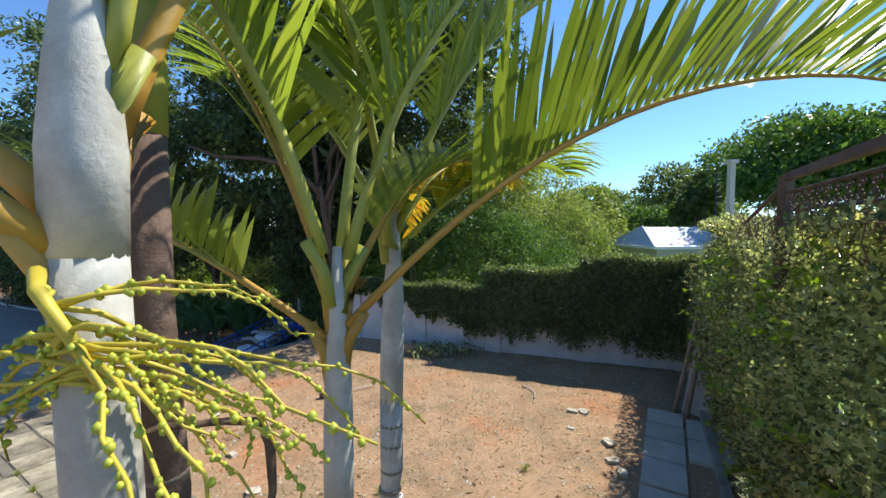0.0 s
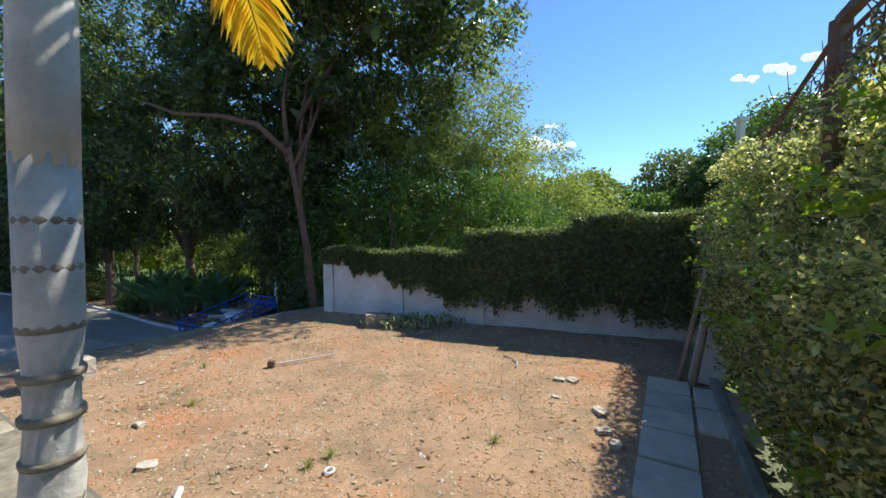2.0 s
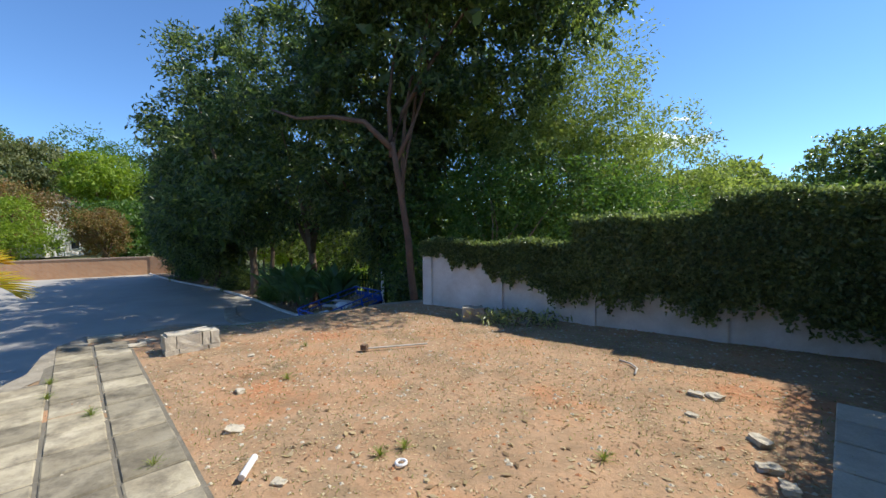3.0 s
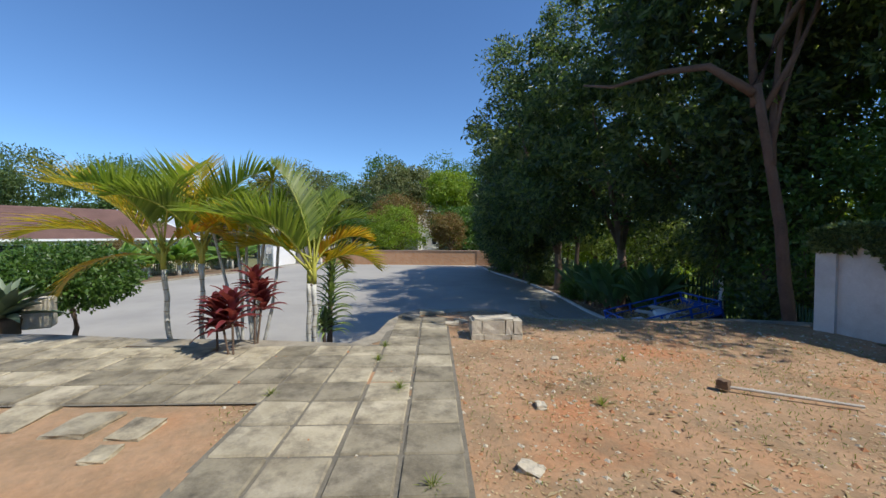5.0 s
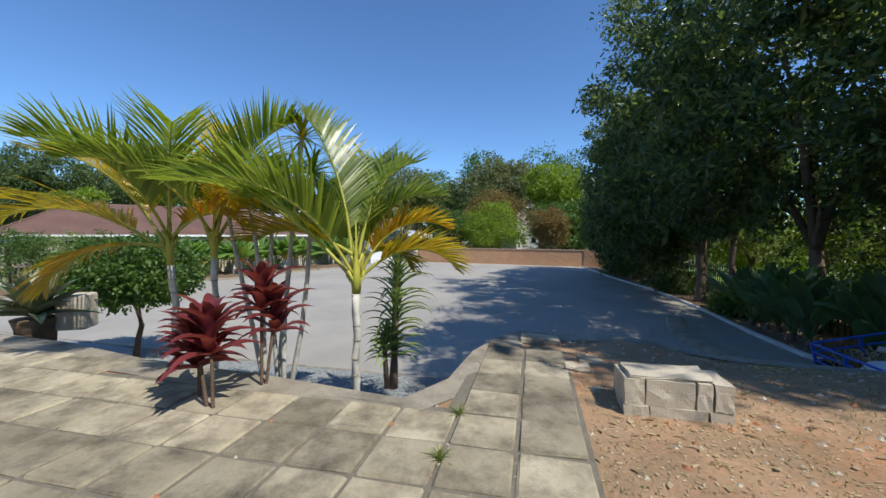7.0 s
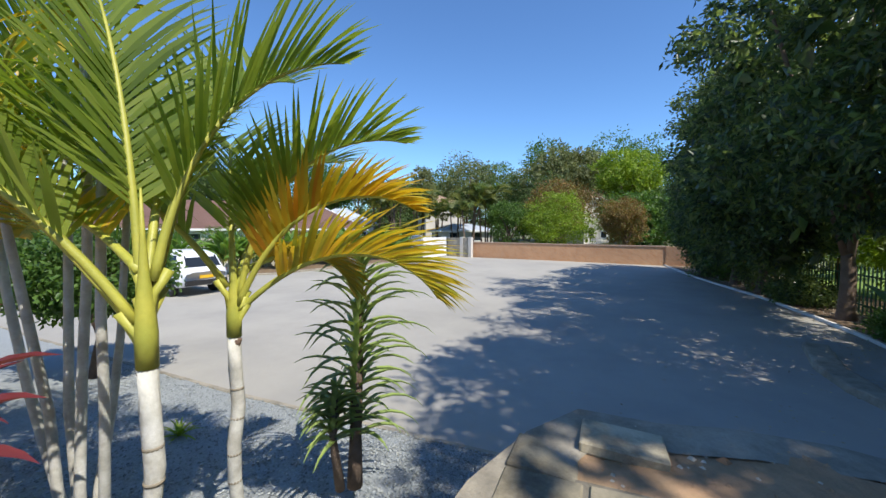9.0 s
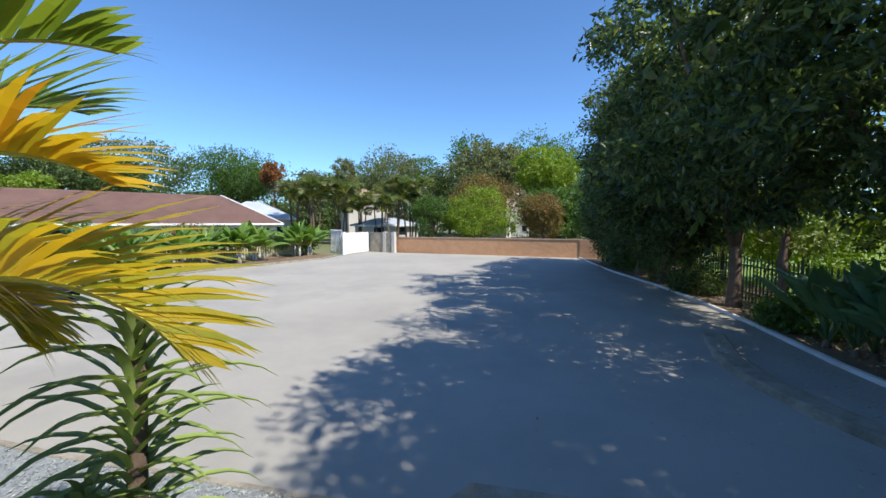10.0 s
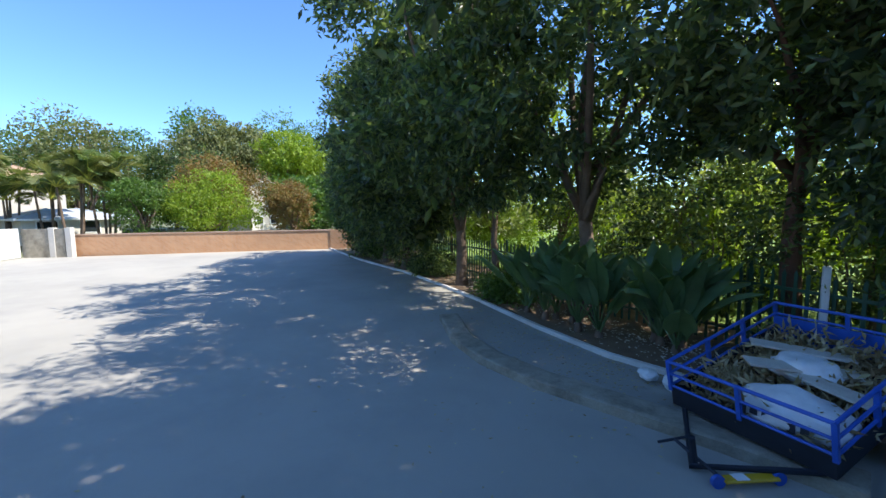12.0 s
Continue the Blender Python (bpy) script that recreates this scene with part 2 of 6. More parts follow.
FROND_M = leafy("half_yellow_leaflet", [(0.28, 0.3, 0.03), (0.46, 0.36, 0.03), (0.6, 0.38, 0.03)], 0.42, 0.4, 2)
CORDY = leafy("red_cordyline_leaf", [(0.07, 0.012, 0.02), (0.12, 0.02, 0.032), (0.25, 0.055, 0.07), (0.05, 0.018, 0.018)], 0.35, 0.35, 3)
ALOE = leafy("aloe_leaf", [(0.24, 0.33, 0.09), (0.33, 0.42, 0.13), (0.42, 0.5, 0.19)], 0.2, 0.4, 3)
AGAVE = leafy("grey_green_agave_leaf", [(0.15, 0.2, 0.12), (0.24, 0.3, 0.19)], 0.08, 0.5, 3)
BANANA = leafy("banana_leaf", [(0.09, 0.19, 0.03), (0.15, 0.27, 0.05), (0.22, 0.34, 0.09)], 0.35, 0.35, 2)
DARKPADDLE = leafy("dark_paddle_leaf", [(0.08, 0.15, 0.075), (0.13, 0.22, 0.11), (0.2, 0.3, 0.16)], 0.4, 0.25, 2)
DRYLEAF = leafy("dry_leaf", [(0.16, 0.1, 0.055), (0.45, 0.34, 0.19), (0.6, 0.5, 0.33), (0.26, 0.17, 0.09), (0.5, 0.41, 0.22)], 0.2, 0.8, 4)
STRAW = leafy("pale_straw", [(0.3, 0.2, 0.11), (0.5, 0.38, 0.22), (0.62, 0.52, 0.34), (0.4, 0.28, 0.14)], 0.1, 0.9, 4)
GRASS = leafy("weed_grass", [(0.12, 0.19, 0.03), (0.2, 0.27, 0.05), (0.3, 0.29, 0.1)], 0.35, 0.6, 3)


def brick_material():
    m, n, l, b = nodes_of("face_brick")
    geo = n.new("ShaderNodeNewGeometry")
    mp = n.new("ShaderNodeMapping")
    mp.inputs["Rotation"].default_value = (radians(90), 0, radians(-52))
    l.new(geo.outputs["Position"], mp.inputs["Vector"])
    t = n.new("ShaderNodeTexBrick")
    t.inputs["Scale"].default_value = 1.0
    t.inputs["Brick Width"].default_value, t.inputs["Row Height"].default_value, t.inputs["Mortar Size"].default_value = 0.23, 0.085, 0.008
    t.inputs["Color1"].default_value, t.inputs["Color2"].default_value, t.inputs["Mortar"].default_value = (0.5, 0.24, 0.11, 1), (0.6, 0.32, 0.16, 1), (0.5, 0.38, 0.26, 1)
    l.new(mp.outputs[0], t.inputs["Vector"])
    c = mix(n, l, 0.25, t.outputs[0], ramp(n, l, noise_of(n, l, geo.outputs["Position"], 1.5), [(0.3, (0.36, 0.18, 0.09)), (0.7, (0.62, 0.36, 0.2))]))
    l.new(c, b.inputs["Base Color"])
    b.inputs["Roughness"].default_value = 0.9
    return m


BRICK = brick_material()


# ---------------------------------------------------------------- builders
def mesh(name, verts, faces, smooth=False):
    me = bpy.data.meshes.new(name)
    me.from_pydata([tuple(v) for v in verts], [], [tuple(f) for f in faces])
    if smooth:
        me.polygons.foreach_set("use_smooth", [True] * len(me.polygons))
    me.update()
    return me


def put(name, me, material, parent=None, label=""):
    """Links a mesh as one object, under parent where there is one."""
    if material and not me.materials:
        me.materials.append(material)
    ob = new(name, me)
    if parent:
        ob.parent = parent
    if label:
        ob["label"] = label
    return ob


def thing(name, at=(0, 0, 0), label="", category="", group="", kind="", turn=0):
    ob = new(name)
    ob.empty_display_size = 0.1
    ob.matrix_world = pose(*at, 0, 0, turn)
    return tagged(ob, label, category, group, kind)


def boxes(list_of):
    """Verts and faces of boxes (x0, x1, y0, y1, z0, z1)."""
    vs, fs = [], []
    for x0, x1, y0, y1, z0, z1 in list_of:
        k = len(vs)
        vs += [(x0, y0, z0), (x1, y0, z0), (x1, y1, z0), (x0, y1, z0), (x0, y0, z1), (x1, y0, z1), (x1, y1, z1), (x0, y1, z1)]
        fs += [(k, k + 3, k + 2, k + 1), (k + 4, k + 5, k + 6, k + 7), (k, k + 1, k + 5, k + 4), (k + 1, k + 2, k + 6, k + 5), (k + 2, k + 3, k + 7, k + 6), (k + 3, k, k + 4, k + 7)]
    return vs, fs


def rounded(name, sx, sy, sz, r=0.01, rough=0.0, seed=0, cuts=0):
    """A box with bevelled edges, its base at z = 0; rough: uneven faces."""
    bm = bmesh.new()
    bmesh.ops.create_cube(bm, size=1, matrix=Matrix.Diagonal((sx, sy, sz, 1)))
    bmesh.ops.translate(bm, verts=bm.verts, vec=(0, 0, sz / 2))
    if cuts:
        bmesh.ops.subdivide_edges(bm, edges=bm.edges, cuts=cuts, use_grid_fill=True)
    else:
        bmesh.ops.bevel(bm, geom=bm.edges, offset=r, segments=1, affect="EDGES")
    if rough:
        rnd = random.Random(seed)
        for v in bm.verts:
            v.co += Vector((rnd.uniform(-1, 1), rnd.uniform(-1, 1), rnd.uniform(-1, 1))) * rough
    me = bpy.data.meshes.new(name)
    bm.to_mesh(me)
    bm.free()
    return me


def tube(points, radii, sides=8, cap=True):
    """Verts and faces of a tapered tube along points."""
    pts = [Vector(p) for p in points]
    if isinstance(radii, (int, float)):
        radii = [radii] * len(pts)
    vs, fs = [], []
    up = Vector((0.13, 0.2, 0.97))
    for i, p in enumerate(pts):
        d = (pts[min(i + 1, len(pts) - 1)] - pts[max(i - 1, 0)]).normalized()
        a = d.cross(up)
        if a.length < 0.2:
            a = d.cross(Vector((1, 0, 0)))
        a.normalize()
        b = d.cross(a)
        for s in range(sides):
            q = 2 * math.pi * s / sides
            vs.append(p + (a * math.cos(q) + b * math.sin(q)) * radii[i])
    for i in range(len(pts) - 1):
        for s in range(sides):
            s2 = (s + 1) % sides
            fs.append((i * sides + s, i * sides + s2, (i + 1) * sides + s2, (i + 1) * sides + s))
    if cap:
        fs.append(tuple(range(sides))[::-1])
        fs.append(tuple((len(pts) - 1) * sides + s for s in range(sides)))
    return vs, fs


def join(*pairs):
    vs, fs = [], []
    for v, f in pairs:
        k = len(vs)
        vs += list(v)
        fs += [tuple(i + k for i in q) for q in f]
    return vs, fs


def leaf_cloud(name, centres, normals, length, width, rnd, droop=0.3, fold=0.25, spread=0.9):
    """Many small folded leaves: one pair of triangles each side of a midrib."""
    n = len(centres)
    axis = rnd.normal(size=(n, 3)) * spread + normals
    axis[:, 2] -= droop
    axis /= np.linalg.norm(axis, axis=1)[:, None] + 1e-9
    ref = rnd.normal(size=(n, 3))
    side = np.cross(axis, ref)
    side /= np.linalg.norm(side, axis=1)[:, None] + 1e-9
    up = np.cross(side, axis)
    L = (length * rnd.uniform(0.65, 1.3, n))[:, None]
    W = (width * rnd.uniform(0.7, 1.2, n))[:, None]
    v = np.empty((n, 4, 3))
    v[:, 0] = centres
    v[:, 1] = centres + axis * L * 0.5 + side * W * 0.5 + up * W * fold
    v[:, 2] = centres + axis * L - up * L * 0.08
    v[:, 3] = centres + axis * L * 0.5 - side * W * 0.5 + up * W * fold
    k = np.arange(n)[:, None] * 4
    tris = np.concatenate([k + [0, 1, 2], k + [0, 2, 3]], axis=1).reshape(-1, 3)
    me = bpy.data.meshes.new(name)
    me.vertices.add(n * 4)
    me.vertices.foreach_set("co", v.reshape(-1).astype(np.float32))
    me.loops.add(len(tris) * 3)
    me.loops.foreach_set("vertex_index", tris.reshape(-1).astype(np.int32))
    me.polygons.add(len(tris))
    me.polygons.foreach_set("loop_start", np.arange(len(tris), dtype=np.int32) * 3)
    me.polygons.foreach_set("loop_total", np.full(len(tris), 3, dtype=np.int32))
    me.update(calc_edges=True)
    me.validate()
    return me


def crown(name, blobs, count, length, width, seed, clump=0.35, per=26, shell=0.5, droop=0.35, core=0):
    """A crown: clumps of leaves spread through lumpy ellipsoids (x, y, z, rx, ry, rz), denser to the outside."""
    rnd = np.random.default_rng(seed)
    vol = np.array([b[3] * b[4] * b[5] for b in blobs]) ** 0.67
    groups = max(1, count // per)
    pick = rnd.choice(len(blobs), groups, p=vol / vol.sum())
    B = np.array(blobs)[pick]
    d = rnd.normal(size=(groups, 3))
    d /= np.linalg.norm(d, axis=1)[:, None]
    r = shell + (1 - shell) * rnd.uniform(0, 1, groups) ** 0.6
    r *= 1 + 0.16 * np.sin(d[:, 0] * 5 + seed) * np.cos(d[:, 1] * 6 + d[:, 2] * 4)
    c = B[:, :3] + d * r[:, None] * B[:, 3:]
    size = clump * rnd.uniform(0.6, 1.5, groups)
    cc = np.repeat(c, per, axis=0)
    nn = np.repeat(d, per, axis=0)
    off = np.clip(rnd.normal(size=cc.shape), -1.7, 1.7) * np.repeat(size, per)[:, None] * 0.55
    off[:, 2] *= 0.7
    cc, nn = cc + off, nn * 0.6
    if core:  # oversized filler leaves added deep inside to shut out sky and light
        B = np.array(blobs)[rnd.choice(len(blobs), core, p=vol / vol.sum())]
        d = rnd.normal(size=(core, 3))
        d /= np.linalg.norm(d, axis=1)[:, None]
        cc = np.concatenate([cc, B[:, :3] + d * (rnd.uniform(0, 0.72, core) ** 0.5)[:, None] * B[:, 3:]])
        nn = np.concatenate([nn, d * 0.2])
        big = np.concatenate([np.ones(len(off)), np.full(core, 2.3)])
        length, width = length * big, width * big * (1 + 0.25 * (big > 1))
    return leaf_cloud(name, cc, nn, length, width, rnd, droop)


def limb_path(a, b, rnd, bend=0.12, n=6):
    a, b = Vector(a), Vector(b)
    out = []
    w = Vector((rnd.uniform(-1, 1), rnd.uniform(-1, 1), rnd.uniform(-0.3, 0.8))) * (b - a).length * bend
    for i in range(n):
        t = i / (n - 1)
        out.append(a.lerp(b, t) + w * math.sin(math.pi * t) + Vector((rnd.uniform(-1, 1), rnd.uniform(-1, 1), 0)) * 0.03)
    return out


def tree(base, blobs, count, leaf, material, seed, label, trunk_r=0.18, fork=2.2, bark=None, lean=(0, 0), group="", clump=0.35, limbs=7, droop=0.35, shell=0.5, per=26, name="tree", core=0):
    """A tree: tapered trunk, limbs into each part of the crown, a crown of many leaves. Coordinates are the world's."""
    rnd = random.Random(seed)
    bark = bark or BARK
    t = thing(name, base, label, "tree", group)
    o = Vector(base)
    local = [(b[0] - o.x, b[1] - o.y, b[2] - o.z, *b[3:]) for b in blobs]
    top = Vector((lean[0], lean[1], fork))
    pts = limb_path((0, 0, -0.2), top, rnd, 0.06, 7)
    rad = [trunk_r * (1.35 if i == 0 else 1.0 - 0.4 * i / 6) for i in range(7)]
    put("trunk", mesh("trunk", *tube(pts, rad, 10), smooth=True), bark, t)
    for i in range(limbs):
        b = local[i % len(local)]
        end = Vector((b[0] + rnd.uniform(-0.55, 0.55) * b[3], b[1] + rnd.uniform(-0.55, 0.55) * b[4], b[2] + rnd.uniform(-0.2, 0.6) * b[5]))
        start = pts[-1].lerp(pts[-3], rnd.random())
        p = limb_path(start, end, rnd, 0.14, 7)
        put("limb", mesh("limb", *tube(p, [trunk_r * 0.55 * (1 - 0.85 * k / 6) for k in range(7)], 7), smooth=True), bark, t)
    put("crown", crown("crown", local, count, leaf[0], leaf[1], seed, clump, per, shell, droop, core), material, t)
    return t


def smooth01(v, a, b):
    s = max(0.0, min(1.0, (v - a) / (b - a)))
    return s * s * (3 - 2 * s)


# paving grid: u runs from the house to the car park, v to the west
PO, PU, PV = Vector((-4.32, 5.03)), Vector((-0.864, 0.503)), Vector((-0.503, -0.864))


def grid_xy(u, v):
    p = PO + PU * u + PV * v
    return p.x, p.y


def ground_z(x, y):
    """Height of the yard: level, falling a little towards the trailer."""
    d = Vector((x, y)) - PO
    u, v = d.dot(PU), d.dot(PV)
    z = -0.28 * smooth01(u, 1.6, 3.4) * smooth01(-v, 0.6, 2.2) - 0.1 * smooth01(u, 1.2, 2.2) * smooth01(v, 0.9, 1.6)
    return z + 0.018 * noise.noise((x * 1.1, y * 1.1, 0)) + 0.008 * noise.noise((x * 4, y * 4, 3))


def inside(poly, x, y):
    hit, j = False, len(poly) - 1
    for i in range(len(poly)):
        (xi, yi), (xj, yj) = poly[i], poly[j]
        if (yi > y) != (yj > y) and x < (xj - xi) * (y - yi) / (yj - yi) + xi:
            hit = not hit
        j = i
    return hit

# ---------------------------------------------------------------- ground and setting
LOW = -1.25
EDGE = [(-8.3, 0.5), (-7.2, 1.75), (-6.25, 3.1), (-5.45, 4.15), (-5.75, 4.68), (-6.45, 5.2), (-6.85, 5.65), (-7.08, 6.08), (-6.85, 6.5), (-6.72, 6.9), (-6.5, 7.4), (-6.35, 7.9), (-6.15, 8.5), (-5.75, 9.0), (-4.6, 9.8), (-3.5, 10.4), (-2.6, 10.9)]
YARD = [(-11.5, -4.0), *EDGE, (5.6, 8.2), (1.3, 0.3), (1.3, -4.0)]
VERGE = [(-4.6, 12.3), (-7.1, 13.0), (-8.0, 13.25), (-9.6, 14.1), (-12.0, 15.6), (-14.2, 16.8), (-17.0, 18.2), (-20.2, 19.4), (-22.2, 20.2), (-25.5, 21.8), (-29.0, 23.5)]
BED = [(-18.0, -12.0), (-24.5, -7.0), (-26.2, -4.2), (-27.0, -1.5), (-29.9, 1.2), (-34.0, 6.0), (-36.2, 7.0)]

ground = put("ground", mesh("ground", [(-900, -900, -1.5), (900, -900, -1.5), (900, 900, -1.5), (-900, 900, -1.5)], [(0, 1, 2, 3)]), FIELD)
tagged(ground, "dry grassy ground reaching the horizon", "ground", kind="structure")


def flat(name, poly, z, material, label, category, thick=0.12):
    bm = bmesh.new()
    f = bm.faces.new([bm.verts.new((x, y, z)) for x, y in poly])
    if f.normal.z < 0:
        f.normal_flip()
    r = bmesh.ops.extrude_face_region(bm, geom=[f])
    bmesh.ops.translate(bm, verts=[g for g in r["geom"] if isinstance(g, bmesh.types.BMVert)], vec=(0, 0, -thick))
    bmesh.ops.recalc_face_normals(bm, faces=bm.faces)
    me = bpy.data.meshes.new(name)
    bm.to_mesh(me)
    bm.free()
    return tagged(put(name, me, material), label, category, kind="structure")


flat("road", [(-4.0, 8.0), *VERGE, (-38.2, 11.9), (-40.5, 10.2), (-36.4, 7.1), *BED[::-1], (-14.5, -12.0), (-8.0, 2.0)], LOW, ASPHALT, "sun-bleached grey asphalt of a car park", "asphalt")
flat("verge", [*[(x + 0.06, y + 0.12) for x, y in VERGE], (-25.0, 27.0), (-14.0, 20.5), (-5.5, 15.8), (-3.4, 13.2)], LOW + 0.05, SOIL, "bare soil verge with leaf litter under trees", "soil")
flat("lawn", [(-2.4, 11.2), (-3.4, 13.4), (-5.5, 16.0), (-14.0, 20.7), (-25, 27.2), (-24, 60), (30, 60), (30, 9.0), (5.6, 8.5)], LOW + 0.02, LAWN, "sunlit lawn behind the fence", "grass")
flat("planting_bed", [*BED, (-40, 4.5), (-32, -3.5), (-28, -12)], LOW + 0.06, SOIL, "bare soil bed with fallen leaves", "soil")

# yard dirt
STEP = 0.1
nx, ny = 190, 165
X0, Y0 = -12.0, -4.2
vs, index, fs = [], {}, []
for j in range(ny):
    for i in range(nx):
        x, y = X0 + i * STEP, Y0 + j * STEP
        if inside(YARD, x, y):
            index[i, j] = len(vs)
            vs.append((x, y, ground_z(x, y)))
for (i, j), k in index.items():
    if all(q in index for q in ((i + 1, j), (i + 1, j + 1), (i, j + 1))):
        fs.append((k, index[i + 1, j], index[i + 1, j + 1], index[i, j + 1]))
tagged(put("yard_ground", mesh("yard_ground", vs, fs, True), DIRT), "bare reddish dirt yard with dry leaf scraps", "dirt", kind="structure")

# retaining edge of the yard
vs, fs = [], []
for i, (x, y) in enumerate([(-11.6, -4.2)] + EDGE):
    p = Vector((x, y))
    e = [(-11.6, -4.2)] + EDGE
    d = (Vector(e[min(i + 1, len(e) - 1)]) - Vector(e[max(i - 1, 0)])).normalized()
    out = Vector((-d.y, d.x))
    z = ground_z(x, y) - 0.01
    wide = 0.3
    q0 = p - out * wide
    z = z + 0.025
    for q, h in ((q0, ground_z(q0.x, q0.y) + 0.01), (p + out * 0.06, z), (p + out * 0.1, z - 0.06), (p + out * 0.12, LOW - 0.2)):
        vs.append((q.x, q.y, h))
    if i:
        for s in range(3):
            k = (i - 1) * 4 + s
            fs.append((k, k + 1, k + 5, k + 4))
tagged(put("retaining_edge", mesh("retaining_edge", vs, fs), CONCRETE), "weathered concrete edge of the raised yard", "kerb", kind="structure")

# gravel bed between the raised yard and the asphalt
outer = [(-8.55, 6.1), (-9.4, 4.7), (-10.6, 2.7), (-12.6, -0.3), (-14.4, -3.0), (-16.5, -6.0)]
inner = [(-6.75, 5.8), (-6.2, 5.15), (-5.7, 3.9), (-7.1, 2.0), (-8.3, 0.6), (-11.4, -3.8)]
vs, fs = [], []
W, HN = 16, 60


def along(poly, t):
    t *= len(poly) - 1
    k = min(int(t), len(poly) - 2)
    return Vector(poly[k]).lerp(Vector(poly[k + 1]), t - k)


for j in range(HN + 1):
    a, b = along(inner, j / HN), along(outer, j / HN)
    for i in range(W + 1):
        p = a.lerp(b, i / W)
        vs.append((p.x, p.y, -0.72 + (LOW + 0.76) * (i / W) * 1.0 + 0.03 * noise.noise((p.x * 3, p.y * 3, 1))))
for j in range(HN):
    for i in range(W):
        k = j * (W + 1) + i
        fs.append((k, k + 1, k + W + 2, k + W + 1))
tagged(put("gravel_bed", mesh("gravel_bed", vs, fs, True), GRAVEL), "bed of pale grey gravel", "gravel", kind="structure")


def gravel_z(x, y):
    best, z = 9, -0.9
    for j in range(21):
        a, b = along(inner, j / 20), along(outer, j / 20)
        t = max(0, min(1, (Vector((x, y)) - a).dot(b - a) / (b - a).length_squared))
        d = (a.lerp(b, t) - Vector((x, y))).length
        if d < best:
            best, z = d, -0.72 + (LOW + 0.76) * t
    return z


# kerbs
def kerb(name, line, w, h, z, material, label):
    vs, fs = [], []
    for i, (x, y) in enumerate(line):
        d = (Vector(line[min(i + 1, len(line) - 1)]) - Vector(line[max(i - 1, 0)])).normalized()
        out = Vector((-d.y, d.x)) * w / 2
        for q, hh in ((out, -0.1), (out, h - 0.015), (out * 0.8, h), (-out * 0.8, h), (-out, h - 0.015), (-out, -0.1)):
            vs.append((x + q.x, y + q.y, z + hh))
        if i:
            for s in range(5):
                k = (i - 1) * 6 + s
                fs.append((k, k + 1, k + 7, k + 6))
    tagged(put(name, mesh(name, vs, fs), material), label, "kerb", kind="structure")


kerb("kerb_1", VERGE, 0.1, 0.08, LOW, WHITEWALL, "white-painted concrete kerb along the verge")
kerb("kerb_2", BED, 0.16, 0.1, LOW, CONCRETE, "pale concrete kerb of a planting bed")
kerb("kerb_3", outer, 0.08, 0.06, LOW, CONCRETE, "thin concrete edging beside gravel")
kerb("kerb_4", [(-11.5, 13.6), (-10.4, 12.5), (-9.5, 11.95), (-8.5, 11.65), (-7.6, 11.55), (-6.4, 11.4), (-5.4, 11.2)], 0.42, 0.13, LOW, CONCRETE, "low worn concrete ridge across the asphalt")

# front wall: runs from its free end to the hedge
WA, WB = Vector((-2.4, 10.42)), Vector((5.2, 7.85))
WD = (WB - WA).normalized()
WN = Vector((WD.y, -WD.x))  # towards the yard
WLEN = (WB - WA).length
turn_wall = math.degrees(math.atan2(WD.y, WD.x))
wall = thing("wall_front", (WA.x, WA.y, 0), "limewashed garden wall with stained foot and piers", "wall", kind="structure", turn=turn_wall)
prof = [(0, 3.8, 1.36), (3.8, 5.9, 1.85), (5.9, WLEN, 2.1)]
put("wall_body", mesh("wall_body", *boxes([(a, b, 0, 0.2, -1.3, h) for a, b, h in prof])), WHITEWALL, wall)
for s in (0.08, 1.95, 3.85, 5.85, 7.75):
    put("pier", mesh("pier", *boxes([(s - 0.13, s + 0.13, -0.05, 0.0, -0.1, 0.6 if s > 3.9 else 1.34)])), WHITEWALL, wall)


def creeper(name, me_list, label):
    t = thing(name, (0, 0, 0), label, "hedge")
    for nm, me, mat in me_list:
        put(nm, me, mat, t)
    return t


def vine_bottom(s):
    """Lower edge of the creeper above the ground, by the way along the wall."""
    if s < 0.3:
        return 1.2
    z = 1.25 - 0.26 * (s - 0.3) if s < 3.4 else (0.42 + 0.06 * math.sin(s * 3) if s < 6.9 else 0.1)
    return max(0.25, z + 0.1 * math.sin(s * 5.3) + 0.07 * math.sin(s * 13) + 0.06 * math.sin(s * 29))


def vine_top(s):
    return 1.52 + 0.05 * math.sin(s * 3) if s < 3.6 else (2.0 + 0.03 * math.sin(s * 6) if s < 5.75 else 2.32 + 0.04 * math.sin(s * 5))


rnd = np.random.default_rng(5)
c, nrm = [], []
core_v, core_f = [], []
SN = 150
for i in range(SN + 1):
    s = -0.05 + (WLEN + 0.1) * i / SN
    b, tp = vine_bottom(s) + 0.12, vine_top(s) - 0.05
    thick = 0.04 + 0.14 * smooth01(s, 1.0, 4.5)
    for k in range(7):
        z = b + (tp - b) * k / 6
        o = thick * (0.25 if k in (0, 6) else 1) + 0.02 * noise.noise((s * 4, z * 4, 0))
        p = WA + WD * s + WN * o
        core_v.append((p.x, p.y, z))
    p = WA + WD * s - WN * 0.3
    core_v.append((p.x, p.y, tp))
    if i:
        for k in range(7):
            q = (i - 1) * 8 + k
            core_f.append((q, q + 8, q + 9, q + 1))
